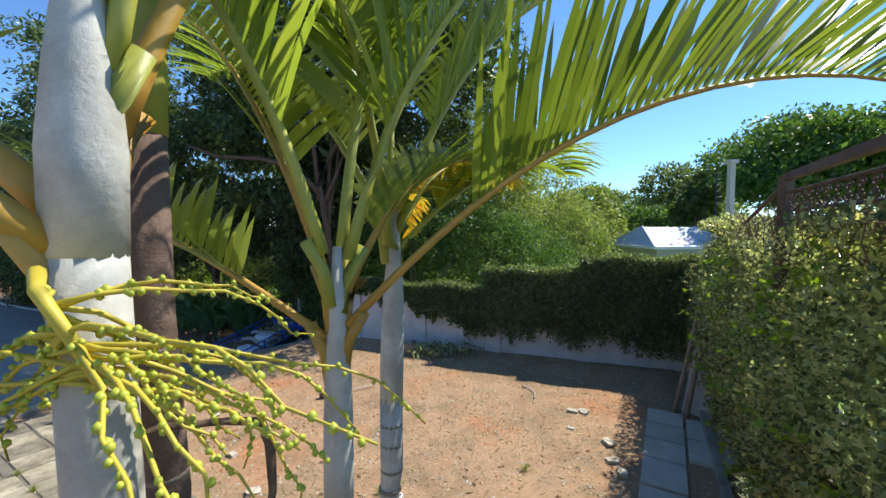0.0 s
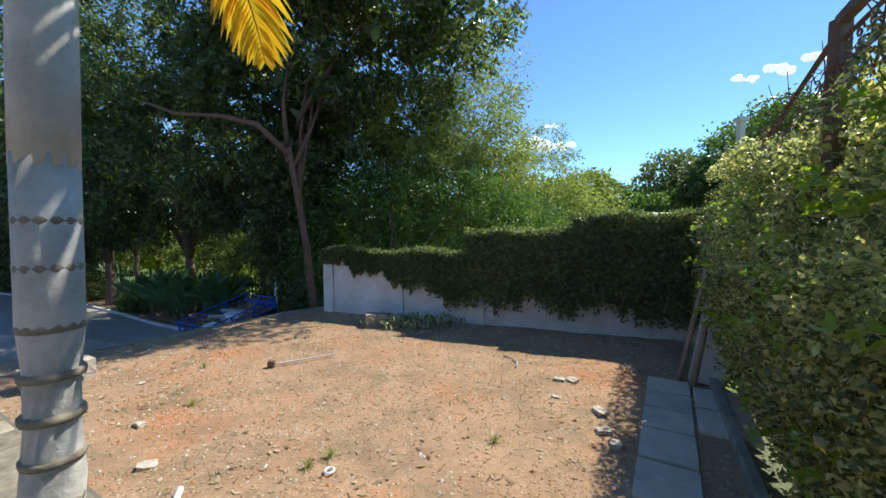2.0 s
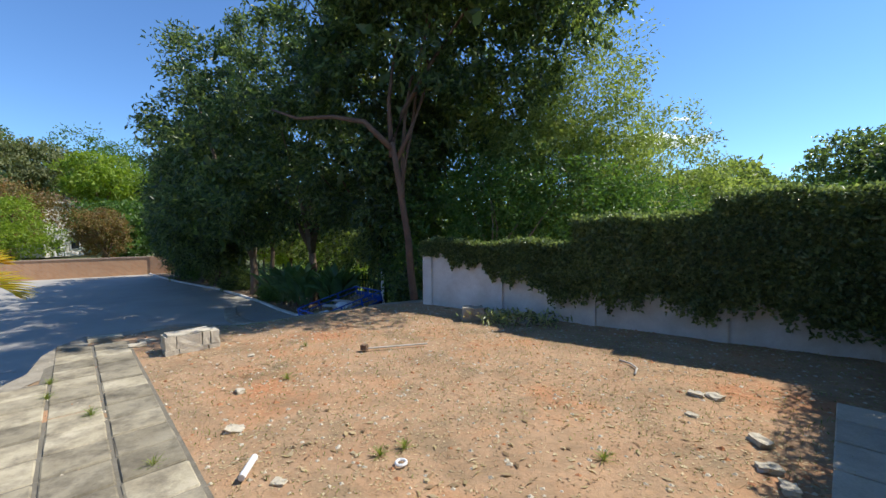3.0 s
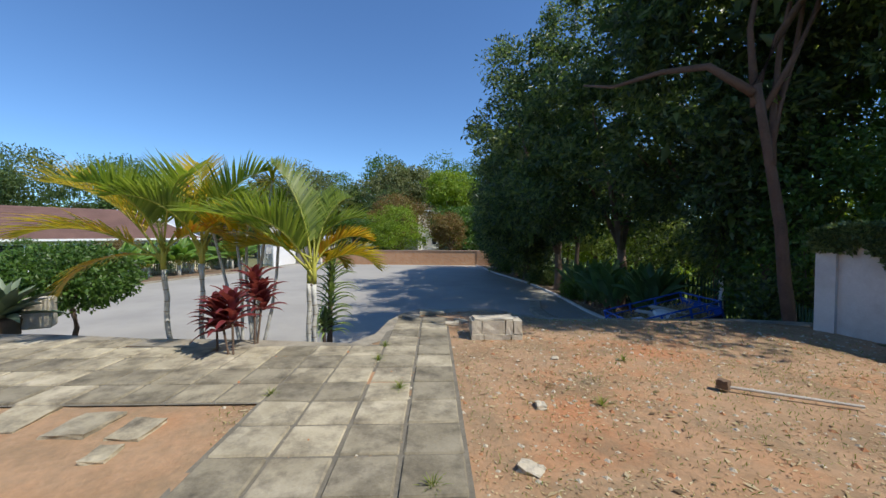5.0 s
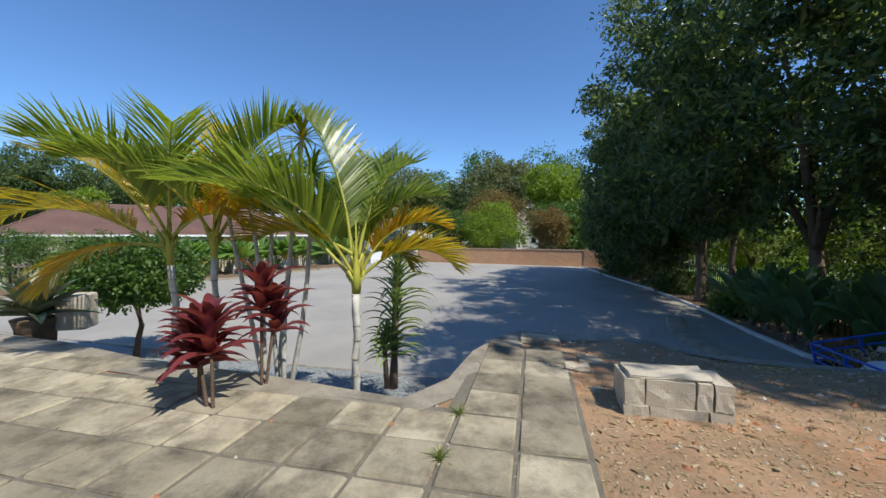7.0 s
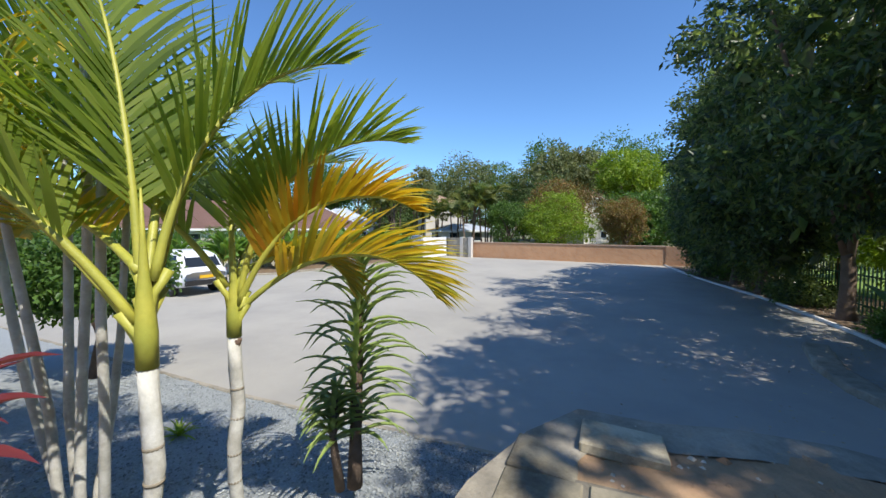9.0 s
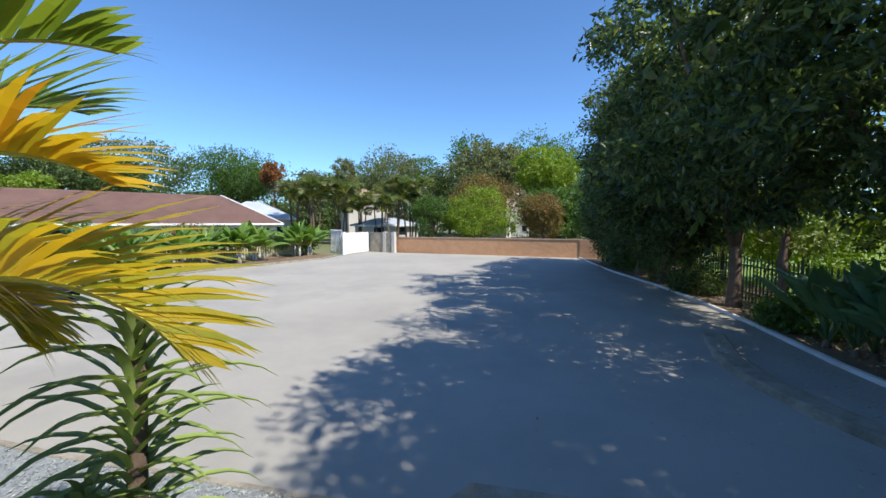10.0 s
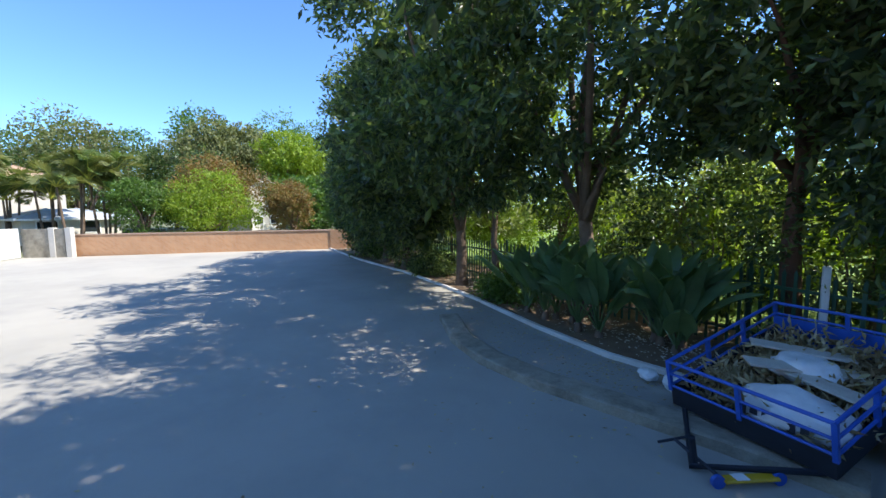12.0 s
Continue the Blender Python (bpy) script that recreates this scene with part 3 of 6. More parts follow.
for _ in range(42000):
    s = rnd.uniform(-0.1, WLEN + 0.05)
    b, tp = vine_bottom(s), vine_top(s)
    z = tp - (tp - b) * rnd.beta(0.95, 1.15)
    thick = 0.05 + 0.16 * smooth01(s, 1.0, 4.5)
    if z < b + 0.35 and rnd.random() < 0.45 * smooth01(b + 0.35 - z, 0, 0.35):
        continue
    top = rnd.random() < 0.16
    off = rnd.uniform(-0.3, thick) if top else thick * rnd.uniform(0.75, 1.25) + 0.03 * noise.noise((s * 4, z * 4, 0))
    zz = tp + rnd.normal() * 0.03 if top else z
    p = WA + WD * s + WN * off
    c.append((p.x, p.y, zz))
    nrm.append((WN.x * 0.9, WN.y * 0.9, 0.9) if top else (WN.x, WN.y, 0.1))
creeper("wall_creeper", [("backing", mesh("backing", core_v, core_f, True), HEDGELEAF), ("leaves", leaf_cloud("leaves", np.array(c), np.array(nrm), 0.072, 0.05, rnd, 0.25, 0.25, 1.4), HEDGELEAF)], "dense dark green creeping fig over the wall")

# tall hedge on the east side
HA, HB = Vector((1.0, -0.25)), Vector((5.3, 7.92))
HD = (HB - HA).normalized()
HN_ = Vector((-HD.y, HD.x))  # towards the yard
HLEN = (HB - HA).length
rnd = np.random.default_rng(8)


def hedge_off(s, z):
    return 0.2 * noise.noise((s * 0.9, z * 0.9, 7)) + 0.13 * noise.noise((s * 2.6, z * 2.6, 2)) + 0.1 * math.sin(min(1, max(0, z / 3)) * math.pi) - 0.3 * smooth01(z, 1.9, 3.1) - 0.14 * (1 - smooth01(z, 0.1, 0.9))


def hedge_top(s):
    return 3.02 + 0.1 * noise.noise((s * 1.3, 0, 4)) - 0.35 * smooth01(s, 3.0, 4.8) * (1 - smooth01(s, 5.0, 6.6))


# dark sheet set behind the lower leaves, standing in for the hedge's inner shade
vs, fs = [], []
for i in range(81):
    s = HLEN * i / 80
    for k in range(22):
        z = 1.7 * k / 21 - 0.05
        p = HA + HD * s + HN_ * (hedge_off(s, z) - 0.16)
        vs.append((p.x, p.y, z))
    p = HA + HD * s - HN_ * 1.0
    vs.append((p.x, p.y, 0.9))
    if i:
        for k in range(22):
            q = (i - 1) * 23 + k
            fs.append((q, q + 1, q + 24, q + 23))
c, nrm = [], []
for _ in range(105000):
    s, u = rnd.uniform(0, HLEN), rnd.random()
    ht = hedge_top(s)
    if u < 0.85:
        z = ht * rnd.uniform(0.0, 1.0)
        o = hedge_off(s, z) + 0.03 - abs(rnd.normal()) * 0.13
        nn = (HN_.x, HN_.y, 0.25)
    else:
        z, o = ht + rnd.normal() * 0.05, rnd.uniform(-0.9, 0.1)
        nn = (0, 0, 1)
    p = HA + HD * s + HN_ * o
    c.append((p.x, p.y, z))
    nrm.append(nn)
for _ in range(1500):  # short leafy sprays standing proud of the face
    s, z = rnd.uniform(0.3, HLEN - 0.1), rnd.uniform(0.15, 3.0)
    o = hedge_off(s, z)
    d = Vector((HN_.x, HN_.y, rnd.uniform(-0.3, 0.9))) + HD.to_3d() * rnd.normal() * 0.6
    d = d.normalized() * rnd.uniform(0.08, 0.26)
    p = (HA + HD * s + HN_ * o).to_3d() + Vector((0, 0, z))
    for k in range(13):
        q = p + d * (k / 12) + Vector((rnd.normal(), rnd.normal(), rnd.normal() - 0.6 * (k / 12) ** 2)) * 0.02
        c.append(tuple(q))
        nrm.append((HN_.x * 0.4, HN_.y * 0.4, 0.7))
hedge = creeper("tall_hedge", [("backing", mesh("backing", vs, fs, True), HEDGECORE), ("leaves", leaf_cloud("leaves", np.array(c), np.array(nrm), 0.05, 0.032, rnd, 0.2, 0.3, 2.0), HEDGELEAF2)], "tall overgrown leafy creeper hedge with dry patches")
kerb("hedge_kerb", [(p.x, p.y) for p in (HA + HN_ * 0.16 + HD * s for s in (0.5, 3, 5, 7, 8.3))], 0.1, 0.12, 0.0, CONCRETE, "narrow concrete edging along the hedge foot")

# house terrace steps under the start of the walk
steps = thing("entrance_steps", (0, 0, 0), "plain concrete steps down from the house", "steps", kind="structure")
for i in range(9):
    top = 1.5 - 0.167 * i
    y0 = 0.1 + 0.2 * i
    put("step", mesh("step", *boxes([(-0.12, 0.95, -2.6 if i == 0 else y0 - 0.2, y0, -0.1, top)])), CONCRETE, steps)
tagged(put("wall_house", mesh("wall_house", *boxes([(-9, 2.5, -4.4, -4.1, -0.2, 3.4)])), PLASTER), "plain cream house wall", "wall", kind="structure")

# brick wall and gate at the far end
bw = thing("wall_brick", (0, 0, 0), "low orange face-brick boundary wall with a darker coping", "wall", kind="structure")


def wall_run(name, a, b, z0, z1, t, material, parent, label=""):
    a, b = Vector(a), Vector(b)
    d = (b - a).normalized()
    n = Vector((-d.y, d.x)) * t / 2
    vs = []
    for z in (z0, z1):
        vs += [(*(a - n), z), (*(b - n), z), (*(b + n), z), (*(a + n), z)]
    return put(name, mesh(name, vs, [(0, 3, 2, 1), (4, 5, 6, 7), (0, 1, 5, 4), (1, 2, 6, 5), (2, 3, 7, 6), (3, 0, 4, 7)]), material, parent, label)


wall_run("wall_body", (-38.75, 11.8), (-28.6, 23.5), LOW - 0.2, 0.02, 0.23, BRICK, bw)
wall_run("coping", (-38.8, 11.75), (-28.5, 23.6), 0.02, 0.09, 0.3, CLAYROOF, bw)
wall_run("return_wall", (-28.6, 23.4), (-27.4, 24.4), LOW - 0.2, 0.06, 0.23, BRICK, bw)
gw = thing("wall_gate", (0, 0, 0), "stained concrete gate wall with piers", "wall", kind="structure")
wall_run("wall_body", (-40.2, 10.15), (-38.2, 11.7), LOW - 0.2, 0.45, 0.2, CONCRETE, gw)
for p in ((-38.9, 11.15), (-38.15, 11.75)):
    wall_run("pier", p, (p[0] + 0.25, p[1] + 0.2), LOW - 0.2, 0.52, 0.28, PLASTER, gw)
gate = thing("sliding_gate", (0, 0, 0), "white solid sliding gate standing half open", "gate")
wall_run("gate_panel", (-37.2, 7.75), (-39.9, 9.95), LOW + 0.05, 0.5, 0.06, WHITE, gate)
wall_run("gate_end", (-37.0, 7.55), (-37.25, 7.8), LOW + 0.02, 0.56, 0.12, WHITE, gate)
for i in range(9):
    x, y = -37.3 - i * 0.2, 7.5 - i * 0.09
    wall_run("bar", (x, y), (x - 0.05, y - 0.025), LOW + 0.05, 0.75, 0.05, WHITE, gate)
for z in (LOW + 0.15, 0.62):
    wall_run("rail", (-37.2, 7.55), (-39.1, 6.7), z, z + 0.06, 0.05, WHITE, gate)

# ---------------------------------------------------------------- palisade fence
FENCE = [(-2.5, 10.75), (-4.0, 13.3), (-6.2, 15.0), (-9.0, 15.9), (-12.0, 17.3), (-14.6, 18.6), (-17.8, 20.2), (-22.5, 22.4), (-26.5, 24.2)]
pal_me = mesh("pale", *join(boxes([(-0.025, 0.025, -0.008, 0.008, 0, 1.38)]), ([(-0.025, -0.008, 1.38), (0.025, -0.008, 1.38), (0.025, 0.008, 1.38), (-0.025, 0.008, 1.38), (0, 0, 1.46)], [(0, 1, 4), (1, 2, 4), (2, 3, 4), (3, 0, 4)])))
pal_me.materials.append(GREENIRON)
fence = thing("palisade_fence", (0, 0, 0), "green steel palisade fence along the verge", "fence")
for (ax, ay), (bx, by) in zip(FENCE, FENCE[1:]):
    a, b = Vector((ax, ay)), Vector((bx, by))
    n = int((b - a).length / 0.16)
    ang = math.degrees(math.atan2(b.y - a.y, b.x - a.x))
    for i in range(n):
        p = a.lerp(b, (i + 0.5) / n)
        o = new("pale", pal_me)
        o.parent, o.matrix_world = fence, pose(p.x, p.y, LOW + 0.03, 0, 0, ang)
    for z in (LOW + 0.3, LOW + 1.15):
        wall_run("rail", (ax, ay), (bx, by), z, z + 0.05, 0.03, GREENIRON, fence)
    wall_run("post", (ax, ay), (ax + 0.06, ay + 0.02), LOW, LOW + 1.55, 0.06, GREENIRON, fence)

# ---------------------------------------------------------------- trees along the verge
BIG = (0.21, 0.085)
DK = "dense dark green broadleaf tree overhanging the car park"
VERGE_TREES = dict(group="verge trees", clump=0.44, per=110)
tree((-13.5, 17.1, LOW), [(-12.6, 15.6, 5.6, 3.8, 3.5, 4.2), (-12.0, 14.6, 3.0, 3.0, 2.6, 1.9), (-13.5, 16, 8.6, 3, 3, 2.5), (-12.8, 15.6, 1.9, 2.2, 1.6, 1.2), (-10.9, 12.9, 5.2, 2.0, 1.9, 1.7)], 26000, BIG, DARKLEAF, 11, DK, 0.2, 2.6, core=400, **VERGE_TREES)
tree((-17.7, 19.0, LOW), [(-16.4, 17.9, 4.6, 3.2, 3.0, 4.6), (-16.0, 16.8, 2.2, 2.6, 2.2, 1.6), (-15.8, 17.2, 1.0, 2.2, 1.4, 1.0)], 27000, BIG, DARKLEAF, 12, DK, 0.2, 2.2, core=2000, **VERGE_TREES)
tree((-19.8, 20.0, LOW), [(-19.8, 20.1, 4.4, 3.0, 2.9, 5.0), (-19.2, 19.3, 1.8, 2.4, 2.0, 1.8)], 23000, BIG, DARKLEAF, 13, DK, 0.2, 2.2, core=2600, **VERGE_TREES)
tree((-22.6, 22.3, LOW), [(-22.4, 22.4, 3.6, 3.0, 2.9, 4.9), (-22.0, 21.4, 1.2, 2.5, 2.2, 1.8)], 21000, BIG, DARKLEAF, 14, DK, 0.2, 2.0, core=2600, **VERGE_TREES)
tree((-9.2, 15.6, LOW), [(-9.0, 14.8, 5.8, 3.6, 3.2, 3.9), (-9.2, 13.6, 3.4, 2.8, 2.2, 1.5), (-8.5, 15.5, 8.6, 2.8, 2.8, 2.4), (-9.4, 14.9, 2.1, 2.0, 1.4, 0.9), (-7.3, 14.6, 4.6, 2.2, 1.6, 1.6), (-8.9, 12.4, 5.4, 1.5, 1.3, 1.1)], 19000, BIG, DARKLEAF, 15, DK, 0.2, 3.0, **VERGE_TREES)
tree((-5.6, 14.9, LOW), [(-5.6, 14.4, 6.2, 3.2, 2.9, 3.6), (-6.0, 13.3, 3.6, 2.4, 1.8, 1.2), (-5.2, 13.9, 2.6, 2.2, 1.4, 1.1), (-4.4, 14.6, 4.4, 2.0, 1.6, 1.8), (-6.3, 12.5, 9.0, 2.2, 1.8, 1.6)], 18000, BIG, DARKLEAF, 16, DK, 0.17, 3.4, bark=REDBARK, **VERGE_TREES)
tree((-11.9, 16.6, LOW), [(-11.6, 15.8, 3.6, 1.6, 1.4, 1.4), (-11.2, 16.2, 5.6, 1.8, 1.6, 1.6)], 6000, BIG, DARKLEAF, 21, "slim dark-leaved tree beside the fence", 0.12, 3.2, **VERGE_TREES)
bigtree = tree((-2.85, 11.1, LOW), [(-3.4, 12.6, 7.4, 2.7, 2.2, 2.6), (-1.0, 11.5, 8.6, 2.7, 2.0, 1.9), (-3.9, 11.8, 8.9, 2.3, 1.8, 1.8), (-1.2, 13.2, 6.4, 2.2, 2.0, 2.2), (-5.6, 11.9, 6.2, 1.8, 1.5, 1.5), (-4.6, 12.3, 4.0, 1.5, 1.2, 0.9), (0.8, 12.4, 8.2, 1.9, 1.6, 1.9), (-0.8, 10.4, 9.2, 2.0, 1.6, 1.6), (-3.6, 10.8, 9.0, 2.0, 1.8, 1.6)], 37000, BIG, DARKLEAF, 17, "large tree with reddish forking trunk and dark crown", 0.115, 5.35, bark=REDBARK, lean=(-0.6, -0.25), clump=0.44, per=110, core=1100, limbs=3)
for path_, r_ in (([(-0.6, -0.25, 5.2), (-1.3, -0.35, 5.9), (-2.2, -0.4, 6.1), (-3.3, -0.4, 6.15), (-4.2, -0.3, 6.5)], 0.085), ([(-0.62, -0.2, 5.25), (-0.4, 0.1, 6.2), (0.3, 0.5, 7.6), (1.2, 0.8, 9.0)], 0.09), ([(-0.6, -0.2, 5.0), (-0.9, 0.3, 6.6), (-0.8, 0.7, 8.5)], 0.08)):
    put("limb", mesh("limb", *tube(path_, [r_ * (1 - 0.7 * k / (len(path_) - 1)) for k in range(len(path_))], 9), smooth=True), REDBARK, bigtree)
tree((1.2, 14.2, LOW), [(1.5, 14.6, 5.4, 2.0, 1.9, 3.6), (2.4, 15.0, 3.4, 1.5, 1.6, 2.0), (0.4, 14.0, 3.4, 1.9, 1.6, 2.2), (-0.4, 13.4, 5.2, 1.6, 1.4, 1.8)], 46000, (0.125, 0.055), LIGHTLEAF, 18, "light green feathery tree behind the garden wall", 0.13, 3.0, clump=0.4, shell=0.3, per=40)
tree((-1.2, 12.2, LOW), [(-1.0, 12.3, 2.4, 1.6, 0.9, 1.5), (1.0, 12.2, 2.4, 1.7, 0.9, 1.3), (2.8, 12.6, 2.0, 1.5, 0.9, 1.1)], 20000, (0.12, 0.045), MIDLEAF, 19, "low bushy undergrowth behind the garden wall", 0.07, 1.6, clump=0.3, name="shrub")
tree((4.6, 17.6, LOW), [(4.6, 17.8, 3.6, 1.9, 1.8, 2.6), (6.2, 18.2, 2.6, 1.8, 1.6, 1.6)], 14000, (0.14, 0.06), LIGHTLEAF, 20, "light green garden tree in the sun", 0.1, 2.4, clump=0.35)
for i, (x, y, h) in enumerate([(-4.3, 16.6, 6.2), (-7.6, 18.2, 6.6), (-11.2, 19.8, 6.8), (-14.8, 21.6, 6.6), (-18.4, 23.6, 6.4), (-1.4, 15.6, 5.4)]):
    tree((x, y, LOW), [(x, y, LOW + h * 0.62, 2.1, 1.6, h * 0.36), (x + 0.8, y - 0.4, LOW + h * 0.4, 1.5, 1.2, h * 0.22)], 4200, (0.2, 0.085), LIGHTLEAF if i % 2 else LIMELEAF, 160 + i, "leafy garden tree just behind the fence", 0.09, 1.8, group="fence trees", clump=0.42, per=50)
tree((-4.2, 13.4, LOW), [(-4.3, 13.3, 2.6, 1.5, 1.2, 2.2), (-4.0, 13.6, 5.0, 1.6, 1.3, 1.7)], 13000, (0.17, 0.07), DARKLEAF, 22, "dark bushy tree filling the fence corner", 0.08, 2.4, clump=0.36, per=60, core=900)
tree((-1.5, 14.9, LOW), [(-1.5, 14.8, 3.2, 1.7, 1.3, 2.6), (-2.4, 14.6, 5.6, 1.6, 1.3, 1.6)], 13000, (0.15, 0.06), MIDLEAF, 23, "green garden tree behind the wall end", 0.09, 2.4, clump=0.36, per=50, core=500)
# sunlit shrubs behind the fence
for i, (x, y, h, mat) in enumerate([(-6.0, 19.5, 3.0, LIMELEAF), (-10.5, 22.0, 3.4, LIMELEAF), (-2.5, 17.5, 3.2, LIGHTLEAF), (-15.5, 24.0, 3.2, LIMELEAF), (-1.0, 20.0, 4.5, LIMELEAF), (-7.5, 25.0, 5.0, LIGHTLEAF), (-21.0, 27.5, 4.0, LIGHTLEAF)]):
    tree((x, y, LOW), [(x, y, LOW + h * 0.55, 2.0, 1.8, h * 0.5)], 5500, (0.2, 0.09), mat, 30 + i, "sunlit garden shrub beyond the fence", 0.07, 0.9, group="garden shrubs", clump=0.4, name="shrub", limbs=4)

# ---------------------------------------------------------------- distance
def far_tree(x, y, z0, z1, w, mat, seed, label, base=LOW, flat_top=False, leaf=0.6, n=5200, name="tree", group="distant trees", per=18, droop=0.3):
    h = z1 - z0
    cz = (z0 + z1) / 2
    rr = random.Random(seed)
    if flat_top:
        bl = [(x, y, z1 - h * 0.42, w * 0.5, w * 0.5, h * 0.42)] + [(x + rr.uniform(-0.3, 0.3) * w, y + rr.uniform(-0.3, 0.3) * w, z1 - h * rr.uniform(0.35, 0.7), w * 0.25, w * 0.25, h * 0.22) for _ in range(5)]
    else:
        bl = [(x, y, cz, w * 0.4, w * 0.4, h * 0.5)] + [(x + rr.uniform(-0.3, 0.3) * w, y + rr.uniform(-0.3, 0.3) * w, z0 + h * rr.uniform(0.3, 0.8), w * 0.26, w * 0.26, h * 0.24) for _ in range(5)]
    return tree((x, y, base), bl, int(n * 1.8), (leaf * 0.66, leaf * 0.36), mat, seed, label, 0.12 + w * 0.018, max(1.0, (z0 - base) * 0.9 + 0.6), group=group, clump=w * 0.062, limbs=6, shell=0.68, per=per, droop=droop, name=name)


FT = "distant garden tree with a rounded crown"
far_tree(-76, -21, 4.5, 13.0, 18, FARLEAF, 101, "wide flat-topped acacia beyond the roofs", flat_top=True, n=11000)
far_tree(-84, -8, 3.0, 14.0, 18, MIDLEAF, 102, "dark dome-shaped tree beyond the roofs", flat_top=True, n=11000)
far_tree(-70, -33, 4.0, 12.8, 13, FARLEAF, 103, "wide flat-topped acacia beyond the roofs", flat_top=True, n=10000)
far_tree(-60, -24, 2.0, 7.0, 6, LIMELEAF, 104, "bright green garden tree beyond the roofs", n=2500)
far_tree(-75.6, -0.5, 6.5, 11.3, 4.5, REDFLOWER, 105, "red-flowering tree in the distance", n=1500)
far_tree(-66, 10, 3.0, 11.4, 4.6, OLIVELEAF, 106, "tall drooping olive-green tree", leaf=0.6, n=2600, droop=1.4)
far_tree(-72, 5, 3.0, 9.5, 8, OLIVELEAF, 107, FT, n=3000)
far_tree(-43.3, 22.0, -0.6, 5.2, 7.2, LIMELEAF, 108, "large bright yellow-green shrub behind the brick wall", leaf=0.32, n=7000, name="shrub")
far_tree(-46, 17.7, -0.4, 4.2, 5.6, MIDLEAF, 109, "olive-green shrub behind the brick wall", leaf=0.32, n=5000, name="shrub")
far_tree(-37.6, 26.3, -0.4, 4.1, 4.6, RUSTLEAF, 110, "rust-coloured bush behind the brick wall", leaf=0.28, n=5000, name="shrub")
far_tree(-48.5, 25.5, 1.0, 6.7, 10, RUSTLEAF, 111, "brownish spreading bush behind the wall", leaf=0.4, n=5000, name="shrub")
far_tree(-62, 31.3, 4.0, 14.2, 12, OLIVELEAF, 112, "grey-green weeping tree in the distance", leaf=0.7, n=6000, droop=1.6)
far_tree(-52.8, 36, 4.0, 11.7, 8.5, LIMELEAF, 113, "bright green airy tree in the distance", flat_top=True, n=4500)
far_tree(-64, 45, -1.0, 16.5, 16, MIDLEAF, 114, FT, n=7000)
far_tree(-46, 34, -1.0, 5.5, 8, MIDLEAF, 115, FT, n=4500)
far_tree(-56, 27, -1.0, 8.5, 9, DARKLEAF, 116, FT, n=4500)
far_tree(-34, 30, -1.0, 4.0, 5, MIDLEAF, 117, "green bush behind the brick wall", leaf=0.3, n=3500, name="shrub")
far_tree(-42, 42, -1.0, 12.5, 11, FARLEAF, 118, FT, n=4500)
for i in range(34):
    a = radians(52 + i * 2.4)
    r = 84 + 26 * ((i * 7) % 5) / 5
    x, y = -r * math.sin(a), r * math.cos(a)
    far_tree(x, y, -1, (9.5 if i < 14 else 5.5) + 4 * ((i * 3) % 4) / 4 + (4.5 if i < 13 else 0), 17, (FARLEAF, MIDLEAF, OLIVELEAF, FARLEAF)[i % 4], 200 + i, FT, leaf=0.72 if i < 14 else 0.9, n=4400 if i < 14 else 2200)
far_tree(12.2, 34, 0.0, 6.4, 8, LIGHTLEAF, 120, FT, n=3500)
far_tree(8.0, 30, 0.0, 5.4, 6, LIGHTLEAF, 121, FT, n=3000)
far_tree(23.6, 39.6, 3.0, 9.4, 9, DARKLEAF, 122, "dark umbrella-shaped tree in the distance", n=4000)
far_tree(22.5, 34.2, 3.0, 7.8, 4, FARLEAF, 123, "feathery tree in the distance", n=1800, droop=1.0)
far_tree(26.9, 29.2, 4.0, 11.0, 12.5, MIDLEAF, 124, "wide spreading tree beyond the hedge", flat_top=True, n=16000)
far_tree(18, 36, -1.0, 5.2, 7, MIDLEAF, 125, FT, n=3000)
for i in range(12):
    x = -6 + i * 5.5
    far_tree(x, 62 + 8 * (i % 3), -1, 6.5 + (i % 4), 10, (FARLEAF, LIGHTLEAF, MIDLEAF)[i % 3], 260 + i, FT, leaf=0.7, n=2200)


